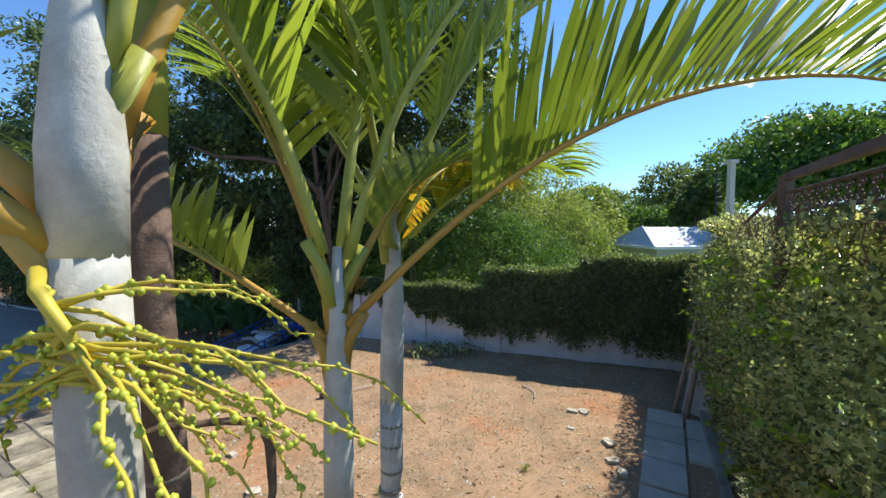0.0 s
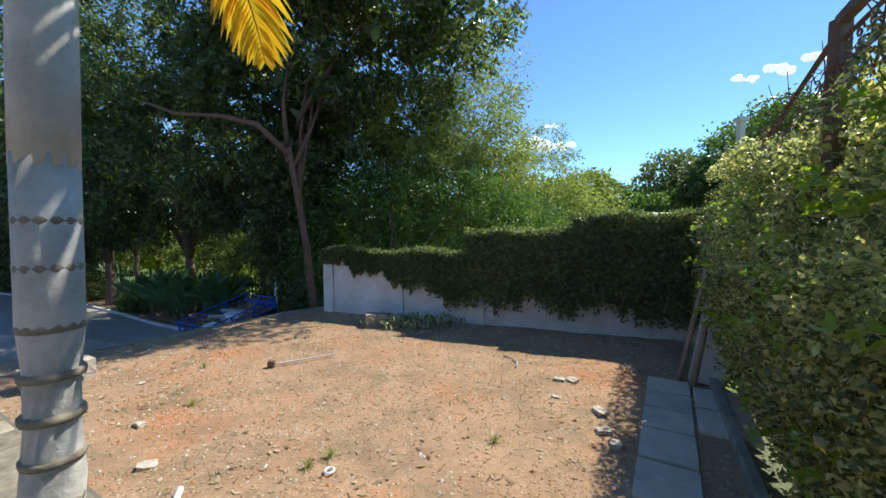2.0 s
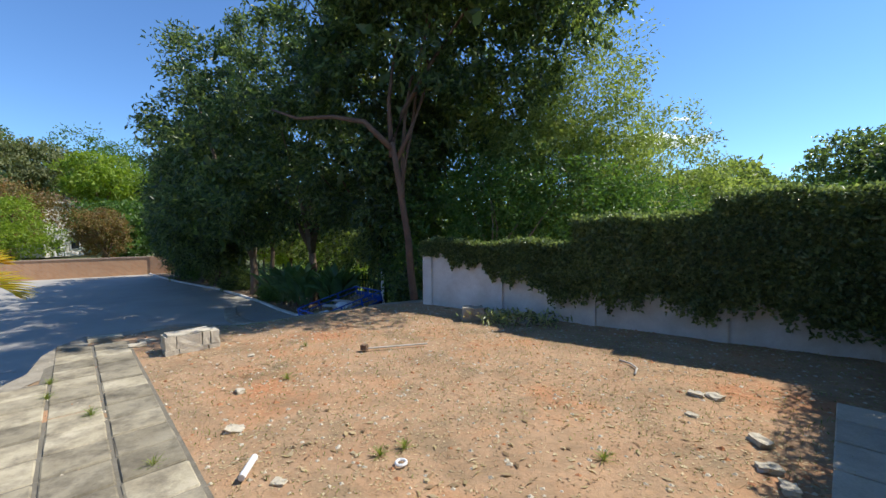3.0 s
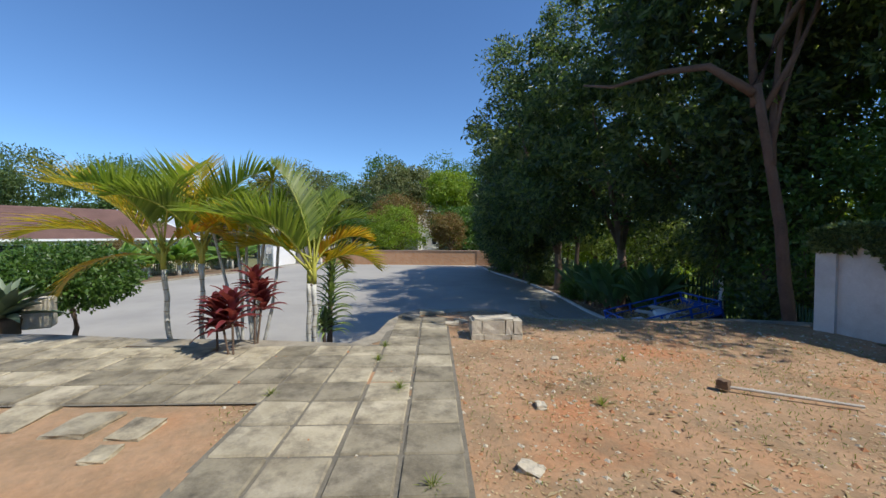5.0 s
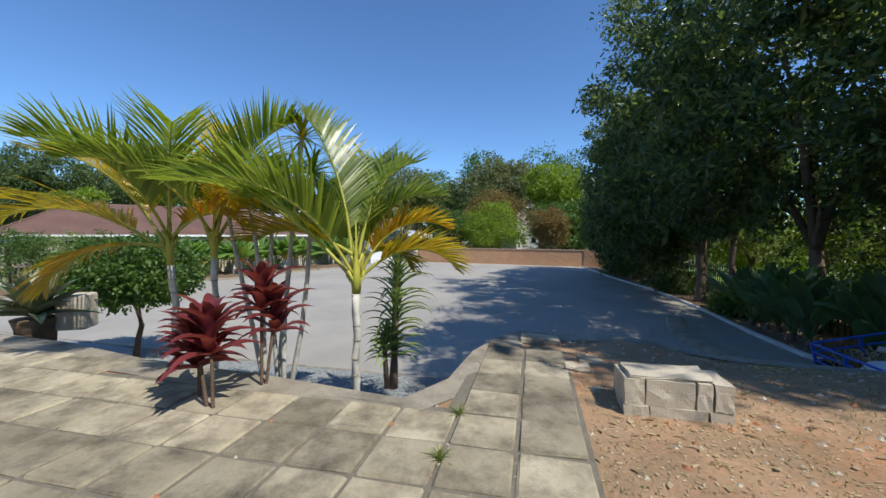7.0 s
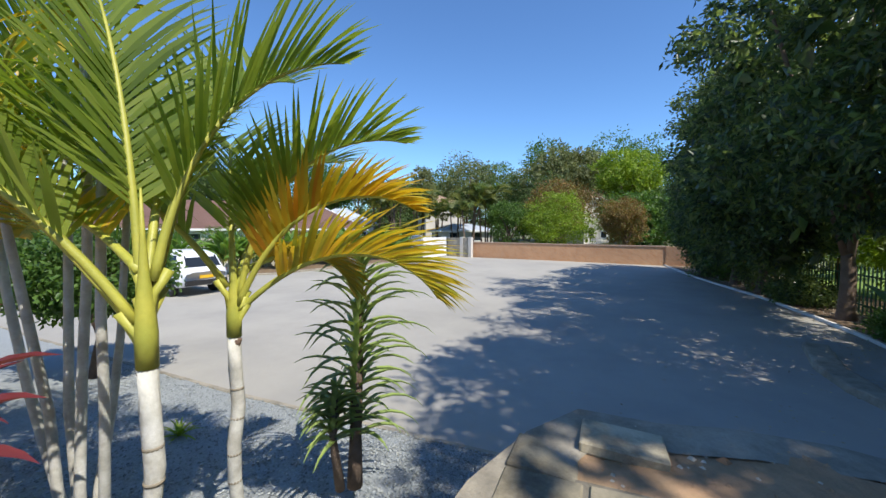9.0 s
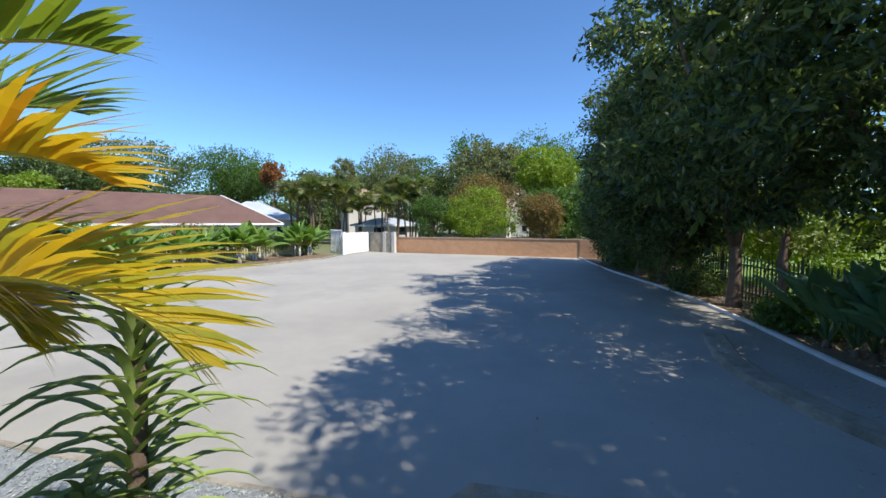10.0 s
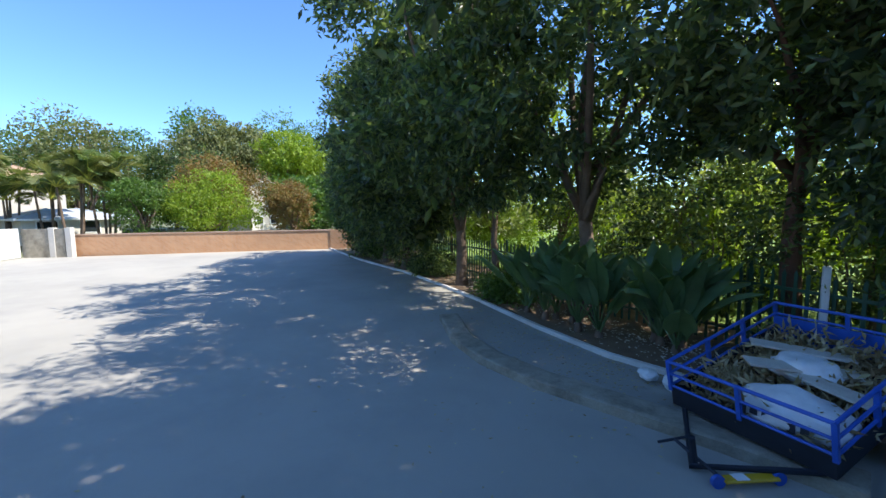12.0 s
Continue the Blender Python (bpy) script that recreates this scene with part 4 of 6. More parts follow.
def house(name, centre, turn, sx, sy, eave, ridge, roofmat, label, inset=None, over=0.5):
    t = thing(name, (*centre, LOW), label, "house", turn=turn)
    e, r = eave - LOW, ridge - LOW
    put("wall", mesh("wall", *boxes([(-sx / 2, sx / 2, -sy / 2, sy / 2, 0, e)])), PLASTER, t)
    a, b = sx / 2 + over, sy / 2 + over
    i = a - (inset if inset is not None else b)
    vs = [(-a, -b, e), (a, -b, e), (a, b, e), (-a, b, e), (-i, 0, r), (i, 0, r), (-a, -b, e - 0.12), (a, -b, e - 0.12), (a, b, e - 0.12), (-a, b, e - 0.12)]
    put("roof", mesh("roof", vs, [(0, 1, 5, 4), (2, 3, 4, 5), (1, 2, 5), (3, 0, 4), (6, 9, 8, 7)]), roofmat, t)
    g = [(-a - 0.05, a + 0.05, -b - 0.06, -b, e - 0.16, e + 0.02), (-a - 0.05, a + 0.05, b, b + 0.06, e - 0.16, e + 0.02), (a, a + 0.06, -b, b, e - 0.16, e + 0.02), (-a - 0.06, -a, -b, b, e - 0.16, e + 0.02)]
    put("fascia", mesh("fascia", *boxes(g)), WHITE, t)
    for sx_, sy_ in ((-1, -1), (1, -1), (1, 1), (-1, 1)):
        put("hip_cap", mesh("hip_cap", *tube([(sx_ * a, sy_ * b, e + 0.02), (sx_ * i, 0, r + 0.02)], 0.07, 6)), WHITE if roofmat is BROWNROOF and sx_ > 0 else roofmat, t)
    k = 0
    rows = int(math.hypot(b, r - e) / 0.42)
    vs, fs = [], []
    for side in (-1, 1):
        for q in range(1, rows):
            f = q / rows
            y, z = side * b * (1 - f), e + (r - e) * f + 0.02
            w = a + (i - a) * f
            vs += [(-w, y, z), (w, y, z), (w, y + side * 0.05, z - 0.005), (-w, y + side * 0.05, z - 0.005)]
            fs.append((k, k + 1, k + 2, k + 3))
            k += 4
    put("tile_course", mesh("tile_course", vs, fs), roofmat, t)
    for q in range(int(sx / 3)):
        x = -sx / 2 + 1.6 + q * 3
        for side in (-1, 1):
            y = side * (sy / 2 + 0.01)
            w = put("window", mesh("window", *boxes([(x - 0.75, x + 0.75, y - 0.03, y + 0.03, 0.9, min(2.1, e - 0.2))])), WHITE, t)
            put("pane", mesh("pane", *boxes([(x - 0.66, x + 0.66, y - 0.04, y + 0.04, 0.98, min(2.02, e - 0.28))])), GLASS, w)
    return t


house("brown_roof_house", (-49.5, -11.0), 112, 24, 8.5, 1.25, 4.2, BROWNROOF, "single-storey house under a brown tiled hip roof")
house("grey_roof_house", (-66, -2.5), 97, 9.5, 8, 1.9, 4.3, GREYROOF, "house under a pale grey-blue sheet roof")
house("clay_roof_house", (-68, 13.0), 97, 6.0, 6, 4.9, 6.6, CLAYROOF, "two-storey cream house under a pale clay roof")
house("white_house", (-57, 14.6), 100, 7, 5, 1.0, 1.9, GREYROOF, "low white outbuilding under a pale roof")
house("red_roof_house", (-68, 38), 110, 6, 6, 6.2, 8.2, CLAYROOF, "house with a red tiled roof among trees")
house("tiled_roof_house", (16.5, 28.5), 5, 5.0, 5, 1.7, 3.0, GREYROOF, "house under a pale grey tiled roof beyond the hedge", inset=1.0)

clouds = [((201, 760, 150), 44, 15), ((204, 752, 186), 10, 5), ((493, 587, 226), 20, 9), ((462, 610, 222), 15, 6), ((524, 561, 232), 18, 8)]
for k, (p, w, h) in enumerate(clouds):
    bm = bmesh.new()
    rr = random.Random(k)
    for q in range(9):
        o = Vector((rr.uniform(-1, 1) * w, rr.uniform(-0.3, 0.3) * w, rr.uniform(0, 0.8) * h))
        bmesh.ops.create_icosphere(bm, subdivisions=2, radius=1, matrix=Matrix.Translation(Vector(p) + o) @ Matrix.Diagonal((w * rr.uniform(0.25, 0.5), w * 0.3, h * rr.uniform(0.35, 0.7), 1)))
    for v in bm.verts:
        v.co += Vector((noise.noise(v.co * 0.12), 0, noise.noise(v.co * 0.12 + Vector((9, 0, 0))))) * h * 0.5
    me = bpy.data.meshes.new("cloud")
    bm.to_mesh(me)
    bm.free()
    me.polygons.foreach_set("use_smooth", [True] * len(me.polygons))
    tagged(put("cloud", me, CLOUD), "small white cumulus cloud in a clear sky", "cloud", kind="structure")

# ---------------------------------------------------------------- plants with long leaves
def strip(path, widths, side):
    """A leaf blade along path: two rows of points."""
    vs, fs = [], []
    for p, w in zip(path, widths):
        vs += [p + side * w / 2, p - side * w / 2]
    for i in range(len(path) - 1):
        k = 2 * i
        fs.append((k, k + 1, k + 3, k + 2))
    return vs, fs


def frond(parent, base, az, elev, length, bend, mat, stalk, seed=0, n=46, leaflet=0.42, vee=35, bare=0.22, width=0.026, hang=0.25, r0=0.02, curl=0.0):
    """A feather palm leaf: an arched midrib and two rows of leaflets."""
    rnd = random.Random(seed)
    pts, p = [], Vector(base)
    steps_n = 18
    e, a = radians(elev), radians(az)
    dirs = []
    for i in range(steps_n + 1):
        t = i / steps_n
        ee = e - radians(bend) * t ** 1.5
        aa = a + radians(curl) * t
        d = Vector((math.cos(ee) * math.cos(aa), math.cos(ee) * math.sin(aa), math.sin(ee)))
        pts.append(p.copy())
        dirs.append(d)
        p = p + d * (length / steps_n)
    vs, fs = [], []
    for i in range(n):
        t = bare + (1 - bare) * (i + 0.5) / n
        x = t * steps_n
        k = min(int(x), steps_n - 1)
        q = pts[k].lerp(pts[k + 1], x - k)
        d = dirs[k]
        s = d.cross(Vector((0, 0, 1)))
        s = s.normalized() if s.length > 0.05 else Vector((math.sin(a), -math.cos(a), 0))
        up = s.cross(d)
        tt = (i + 0.5) / n
        L = leaflet * (0.55 + 0.9 * math.sin(math.pi * min(1, tt * 0.85 + 0.12))) * (1 if tt < 0.85 else 1 - (tt - 0.85) * 3.2) * rnd.uniform(0.85, 1.1)
        for side in (-1, 1):
            v = radians(vee + rnd.uniform(-10, 10))
            ld = (s * side * math.cos(v) + up * math.sin(v)) * 0.8 + d * (0.55 + 0.5 * tt)
            ld.normalize()
            path, pp = [], q.copy()
            sag = hang * rnd.uniform(0.6, 1.5)
            for m in range(5):
                path.append(pp.copy())
                pp = pp + (ld + Vector((0, 0, -sag * (m / 4) ** 1.3 * 1.6))).normalized() * L / 4
            sv = ld.cross(up * 0.8 + d * 0.4).normalized()
            g = strip(path, [width * 0.5, width, width * 0.9, width * 0.6, 0.001], sv)
            o = len(vs)
            vs += g[0]
            fs += [tuple(j + o for j in f) for f in g[1]]
    f = put("frond", mesh("frond", vs, fs), mat, parent)
    put("midrib", mesh("midrib", *tube(pts, [r0 * (1 - 0.85 * i / steps_n) for i in range(steps_n + 1)], 6), smooth=True), stalk, f)
    return f


def palm(base, height, r, fronds, label, seed, lean=(0, 0), group="", ring_gap=0.13, shaft=0.5, stalk=None, stem=None, profile=(1.04, 1.08, 0.85, 0.5, 0.28, 0.1)):
    """A slender feather palm: ringed trunk, green crown shaft, fronds (az, elev, length, bend, material, options)."""
    rnd = random.Random(seed)
    t = thing("palm", base, label, "palm", group)
    pts = [Vector((lean[0] * k / 8 + 0.012 * math.sin(k * 1.7 + seed), lean[1] * k / 8 + 0.012 * math.cos(k * 2.1), -0.15 + (height + 0.15) * k / 8)) for k in range(9)]
    put("trunk", mesh("trunk", *tube(pts, [r * (1.25 if k == 0 else 1.0) for k in range(9)], 14), smooth=True), stem or PALMTRUNK, t)
    n = int(height / ring_gap)
    for i in range(1, n):
        h = i * ring_gap + rnd.uniform(-0.02, 0.02)
        x = (h + 0.15) / (height + 0.15) * 8
        k = min(int(x), 7)
        p = pts[k].lerp(pts[k + 1], x - k)
        put("leaf_ring", mesh("leaf_ring", *tube([p + Vector((0, 0, -0.007)), p, p + Vector((0, 0, 0.007))], [r, r * 1.02, r], 14), smooth=True), RING, t)
    top = pts[-1]
    sh = [top + Vector((lean[0] * 0.05 * k, lean[1] * 0.05 * k, shaft * h_ - 0.02)) for k, h_ in enumerate((0, 0.3, 0.55, 0.8, 1.1, 1.5))]
    put("crown_shaft", mesh("crown_shaft", *tube(sh, [r * q for q in profile], 12), smooth=True), PALMGREEN if shaft > 0.5 else PETIOLE_G, t)
    for i, (az, el, L, bend, mat, opt) in enumerate(fronds):
        o = dict(opt)
        h = o.pop("at", 0.12 + 0.5 * shaft * (i / max(1, len(fronds) - 1)))
        st = o.pop("stalk", stalk or PETIOLE_G)
        b = top + Vector((math.cos(radians(az)) * r * 0.8, math.sin(radians(az)) * r * 0.8, h))
        frond(t, b, az, el, L, bend, mat, st, seed * 31 + i, **o)
        a = radians(az)
        put("leaf_base", mesh("leaf_base", *tube([b + Vector((-math.cos(a) * r * 0.5, -math.sin(a) * r * 0.5, -0.16)), b + Vector((0, 0, -0.05)), b + Vector((math.cos(a) * 0.05, math.sin(a) * 0.05, 0.04))], [r * 0.55, r * 0.42, 0.02], 8), smooth=True), st, t)
        if i < 1:
            c = top + Vector((math.cos(a) * r * 0.32, math.sin(a) * r * 0.32, -0.04 - 0.2 * i))
            put("leaf_scar", mesh("leaf_scar", *tube([c + Vector((0, 0, -0.05)), c, c + Vector((0, 0, 0.02))], [r * 0.3, r * 0.78, r * 0.5], 10), smooth=True), SCAR, t)
    return t


def rosette(parent, centre, n, length, width, mat, seed, e0=75, e1=-10, droop=40, name="leaf", taper=0.25, thick=0.0, joined=False, segs=6, wmid=1.0):
    """Strap leaves round a stem tip, the inner ones upright."""
    rnd = random.Random(seed)
    all_v, all_f = [], []
    for i in range(n):
        t = i / max(1, n - 1)
        az = i * 2.39996 + rnd.uniform(-0.2, 0.2)
        el = radians(e0 + (e1 - e0) * t + rnd.uniform(-8, 8))
        L = length * rnd.uniform(0.8, 1.15) * (0.75 + 0.25 * t)
        p = Vector(centre)
        path = []
        for k in range(segs):
            q = k / (segs - 1)
            ee = el - radians(droop) * q ** 1.4
            path.append(p.copy())
            p = p + Vector((math.cos(ee) * math.cos(az), math.cos(ee) * math.sin(az), math.sin(ee))) * L / (segs - 1)
        s = Vector((-math.sin(az), math.cos(az), 0))
        vs, fs = [], []
        for k, q in enumerate(path):
            f = k / (segs - 1)
            w = width * (0.55 + 1.2 * f * wmid if f < 0.35 else (1 - ((f - 0.35) / 0.65) ** 1.7) * (0.55 + 0.42 * wmid) + 0.02)
            up = Vector((0, 0, 1))
            vs += [q + s * w / 2 + up * w * taper, q, q - s * w / 2 + up * w * taper]
        for k in range(segs - 1):
            a = 3 * k
            fs += [(a, a + 1, a + 4, a + 3), (a + 1, a + 2, a + 5, a + 4)]
        if thick:
            o = len(vs)
            vs += [v - Vector((0, 0, thick * (1 - (j // 3) / segs))) for j, v in enumerate(vs)]
            fs += [tuple(x + o for x in f[::-1]) for f in fs]
        if joined:
            o = len(all_v)
            all_v += vs
            all_f += [tuple(x + o for x in f) for f in fs]
        else:
            put(name, mesh(name, vs, fs, True), mat, parent)
    if joined:
        return put(name, mesh(name, all_v, all_f, True), mat, parent)


G, Y, M = FROND, FROND_Y, FROND_M
# three palms by the house steps
SHAFT = (1.02, 1.03, 1.0, 0.9, 0.62, 0.3)
palm((-0.36, 1.17, 0), 2.1, 0.046, [
    (-2, 46, 2.35, 88, G, dict(leaflet=0.6, vee=58, stalk=PETIOLE, at=0.58, n=64, r0=0.014, hang=0.12, width=0.028)),
    (172, 33, 1.5, 35, G, dict(leaflet=0.4, vee=30, stalk=PETIOLE, at=0.54, r0=0.014)),
    (40, 62, 0.95, 85, G, dict(leaflet=0.34, vee=20, stalk=PETIOLE, at=0.68, r0=0.015, hang=0.5)),
    (150, 64, 1.7, 50, G, dict(leaflet=0.42, at=0.72, stalk=PETIOLE, r0=0.016)), (75, 78, 1.9, 60, G, dict(leaflet=0.45, at=0.8)),
    (20, 74, 1.9, 66, G, dict(leaflet=0.45, at=0.78, vee=45)), (210, 74, 1.7, 60, G, dict(at=0.8))],
    "slender ringed palm with orange petioles beside the steps", 1, (0.02, 0.02), "entrance palms", 0.1, 0.56, stem=PALMTRUNK, profile=SHAFT)
palm((-0.29, 1.54, 0), 2.27, 0.048, [
    (95, 40, 1.25, 105, Y, dict(leaflet=0.2, stalk=PETIOLE, at=0.6, hang=0.8, vee=5, r0=0.014)),
    (50, 54, 1.0, 95, M, dict(leaflet=0.24, hang=0.7, vee=5, at=0.68, stalk=PETIOLE_G, r0=0.014)),
    (35, 42, 1.2, 60, G, dict(leaflet=0.34, at=0.62, r0=0.014, hang=0.6)),
    (150, 60, 1.6, 70, G, dict(at=0.72)), (95, 75, 1.8, 60, G, dict(at=0.8)), (20, 68, 1.7, 60, G, dict(at=0.78)), (250, 72, 1.5, 60, G, dict(at=0.8))],
    "slender grey ringed palm with a yellowing frond", 2, (0.07, 0.07), "entrance palms", 0.09, 0.56, profile=SHAFT)
cp = palm((-0.66, 0.66, 0), 2.95, 0.058, [
    (178, 40, 1.5, 50, G, dict(stalk=PETIOLE, at=0.06, r0=0.03)), (235, 45, 1.3, 60, G, dict(stalk=PETIOLE, at=0.0, r0=0.03)), (60, 70, 1.8, 60, G, dict(stalk=PETIOLE, at=0.2, r0=0.026)),
    (120, 66, 1.6, 50, G, dict(at=0.2, stalk=PETIOLE)), (20, 80, 1.8, 60, G, dict(at=0.3))],
    "thick pale palm stem hung with green fruit strings", 3, (0.05, 0.02), "entrance palms", 0.3, 0.6, stem=PALMGREEN)
palm((-0.68, 0.86, 0), 3.2, 0.045, [(150, 60, 1.4, 50, G, dict(stalk=PETIOLE)), (80, 75, 1.6, 60, G, {}), (200, 70, 1.4, 50, G, {})],
     "palm stem wrapped in brown dry sheath", 4, (0.04, 0.0), "entrance palms", 0.3, 0.5, stem=SCAR)
# hanging fruit strings
fr = random.Random(12)
root = Vector((0.03, -0.06, 2.91))
bead_v, bead_f = [], []
stalks = []
main_pts = [root, root + Vector((0.05, -0.05, -0.02)), root + Vector((0.09, -0.04, -0.1)), root + Vector((0.1, 0.0, -0.2))]
put("fruit_stalk", mesh("fruit_stalk", *tube(main_pts, [0.012, 0.01, 0.009, 0.006], 8), smooth=True), FRUITSTEM, cp)
for k in range(34):
    s = main_pts[1].lerp(main_pts[3], fr.random())
    az = radians(fr.choice((fr.uniform(-40, 60), fr.uniform(0, 75), fr.uniform(120, 200))))
    L = fr.uniform(0.2, 0.62)
    el = fr.uniform(-0.55, 0.4)
    pts, p = [], s.copy()
    for i in range(9):
        pts.append(p.copy())
        e = el - 0.16 * i * fr.uniform(0.3, 1.2)
        p = p + Vector((math.cos(az) * math.cos(e), math.sin(az) * math.cos(e), math.sin(e))) * L / 8 + Vector((fr.uniform(-1, 1), fr.uniform(-1, 1), fr.uniform(-1, 1))) * 0.011
    string = put("fruit_string", mesh("fruit_string", *tube(pts, [0.005 - 0.0004 * i for i in range(9)], 5), smooth=True), FRUITSTEM, cp)
    vs, fs = [], []
    for i in range(1, 8):
        for q in range(4):
            c = pts[i].lerp(pts[i + 1], q / 4) + Vector((fr.uniform(-1, 1), fr.uniform(-1, 1), fr.uniform(-1, 1))) * 0.006
            if fr.random() < 0.3:
                continue
            rr_ = fr.uniform(0.005, 0.008)
            o = len(vs)
            vs += [c + Vector(d) * rr_ for d in ((0, 0, 1.15), (0.87, 0, 0.4), (0.27, 0.83, 0.4), (-0.7, 0.51, 0.4), (-0.7, -0.51, 0.4), (0.27, -0.83, 0.4), (0.7, 0.51, -0.5), (-0.27, 0.83, -0.5), (-0.87, 0, -0.5), (-0.27, -0.83, -0.5), (0.7, -0.51, -0.5), (0, 0, -1.1))]
            for j in range(5):
                a, b2, c2, d2 = 1 + j, 1 + (j + 1) % 5, 6 + j, 6 + (j + 4) % 5
                fs += [(o, o + a, o + b2), (o + a, o + c2, o + b2), (o + a, o + d2, o + c2), (o + 11, o + c2, o + d2)]
    tagged(put("fruit", mesh("fruit", vs, fs, True), FRUIT, string), "small round green palm fruit", kind="stuff")
dead = [Vector(d) for d in ((0.05, 0.0, 2.58), (0.12, 0.06, 2.6), (0.19, 0.16, 2.56), (0.235, 0.22, 2.53), (0.25, 0.235, 2.47), (0.26, 0.22, 2.36), (0.25, 0.2, 2.28))]
put("withered_stalk", mesh("withered_stalk", *tube(dead, [0.006, 0.007, 0.008, 0.011, 0.013, 0.01, 0.005], 8), smooth=True), DEADSTEM, cp)

# garden palms on the gravel
palm((-6.24, 3.85, -0.72), 1.5, 0.036, [
    (258, 50, 1.95, 58, G, dict(leaflet=0.5, n=44, vee=15, hang=0.4)), (290, 60, 1.6, 75, G, dict(leaflet=0.45)), (225, 84, 1.75, 45, G, dict(leaflet=0.42)), (160, 74, 1.6, 65, G, dict(leaflet=0.42)),
    (195, 66, 1.5, 80, G, dict(leaflet=0.42)), (120, 78, 1.35, 70, G, dict(leaflet=0.36)), (235, 28, 1.2, 60, M, dict(leaflet=0.4))],
    "young pale-stemmed palm with arching fronds on gravel", 5, (0.03, 0.02), "garden palms", 0.17, 0.45)
palm((-6.86, 3.9, -0.78), 1.5, 0.036, [
    (82, 42, 1.25, 105, M, dict(leaflet=0.36, vee=40, hang=0.35)), (78, 64, 1.25, 100, Y, dict(leaflet=0.27, vee=45)), (88, 78, 1.4, 95, G, dict(leaflet=0.34, vee=35)), (200, 70, 1.5, 70, G, dict(leaflet=0.4)),
    (300, 60, 1.4, 80, G, dict(leaflet=0.4)), (150, 65, 1.3, 70, G, dict(leaflet=0.36)), (100, 30, 0.7, 110, M, dict(leaflet=0.25, hang=0.6))],
    "young palm with orange and yellow fronds on gravel", 6, (0.0, 0.04), "garden palms", 0.17, 0.4)
palm((-7.45, 2.05, -0.6), 1.6, 0.036, [
    (262, 38, 1.7, 70, M, dict(leaflet=0.5, vee=25, hang=0.45)), (255, 62, 1.8, 65, M, dict(leaflet=0.55)), (270, 8, 1.25, 80, Y, dict(leaflet=0.4, hang=0.6, vee=5)), (200, 70, 1.7, 70, G, dict(leaflet=0.5)),
    (100, 66, 1.5, 70, G, dict(leaflet=0.5)), (60, 40, 1.0, 90, Y, dict(leaflet=0.35, hang=0.6)), (320, 64, 1.5, 80, G, dict(leaflet=0.45)), (20, 72, 1.5, 80, G, {})],
    "garden palm with green and golden fronds", 7, (0.05, -0.05), "garden palms", 0.16, 0.45)
palm((-7.2, 2.42, -0.62), 1.7, 0.034, [
    (240, 68, 1.6, 70, G, dict(leaflet=0.5)), (120, 62, 1.5, 70, G, dict(leaflet=0.45)), (60, 75, 1.6, 70, G, {}), (300, 58, 1.4, 80, G, {}), (180, 78, 1.6, 60, M, {}), (30, 45, 0.8, 90, Y, dict(leaflet=0.3, hang=0.6))],
    "garden palm with green and golden fronds", 8, (0.05, 0.06), "garden palms", 0.16, 0.45)

# dragon tree canes
dr = thing("dracaena", (-6.95, 3.08, -0.68), "tall thin-stemmed dracaena with striped spiky heads", "plant")
for i, (x, y, h) in enumerate([(0, 0, 2.5), (0.1, 0.12, 2.95), (-0.12, 0.06, 2.2), (0.05, -0.1, 2.45), (0.16, 0.2, 2.6), (-0.05, -0.22, 2.75)]):
    pts = [Vector((x * (0.5 + q * 0.35) + 0.05 * math.sin(q * 1.3 + i), y * (0.5 + q * 0.35) + 0.04 * math.cos(q + i), h * q / 5)) for q in range(6)]
    put("cane", mesh("cane", *tube(pts, [0.03, 0.027, 0.024, 0.022, 0.02, 0.018], 8), smooth=True), PALMTRUNK, dr)
    rosette(dr, pts[-1], 34, 0.42, 0.03, M if i % 2 else LIMELEAF, 50 + i, 85, -35, 50, "leaf_head", joined=True)

# red cordylines
for i, (x, y, tops) in enumerate([(-6.12, 3.05, [(0.0, 0.02, 0.95), (-0.05, 0.12, 0.75)]), (-5.72, 2.78, [(0, 0, 0.72), (-0.1, -0.12, 0.6)]), (-6.0, 2.62, [(0, 0, 0.62)])]):
    z = -0.3
    c = thing("cordyline", (x, y, z), "dark red cordyline with broad glossy leaves", "plant", "red cordylines")
    for k, (tx, ty, th) in enumerate(tops):
        pts = [Vector((tx * q / 3, ty * q / 3, (th - z - 0.1) * q / 3)) for q in range(4)]
        put("stem", mesh("stem", *tube(pts, 0.014, 7), smooth=True), BARK, c)
        for q in range(3):
            rosette(c, pts[-1] + Vector((0, 0, -0.1 * q)), 8, 0.4, 0.105, CORDY, 70 + i * 9 + k * 3 + q, 86 - q * 14, 40 - q * 18, 62)
# low bright plants
for i, (x, y, z) in enumerate([(-9.2, 2.45, -1.02), (-7.1, 3.05, -0.72), (-6.6, 2.7, -0.5), (-6.0, 2.95, -0.2)]):
    c = thing("low_plant", (x, y, z), "small bright lime-green ground plant on gravel", "plant", "low plants")
    rosette(c, (0, 0, 0), 26, 0.28, 0.03, LIMELEAF, 90 + i, 80, 5, 60)

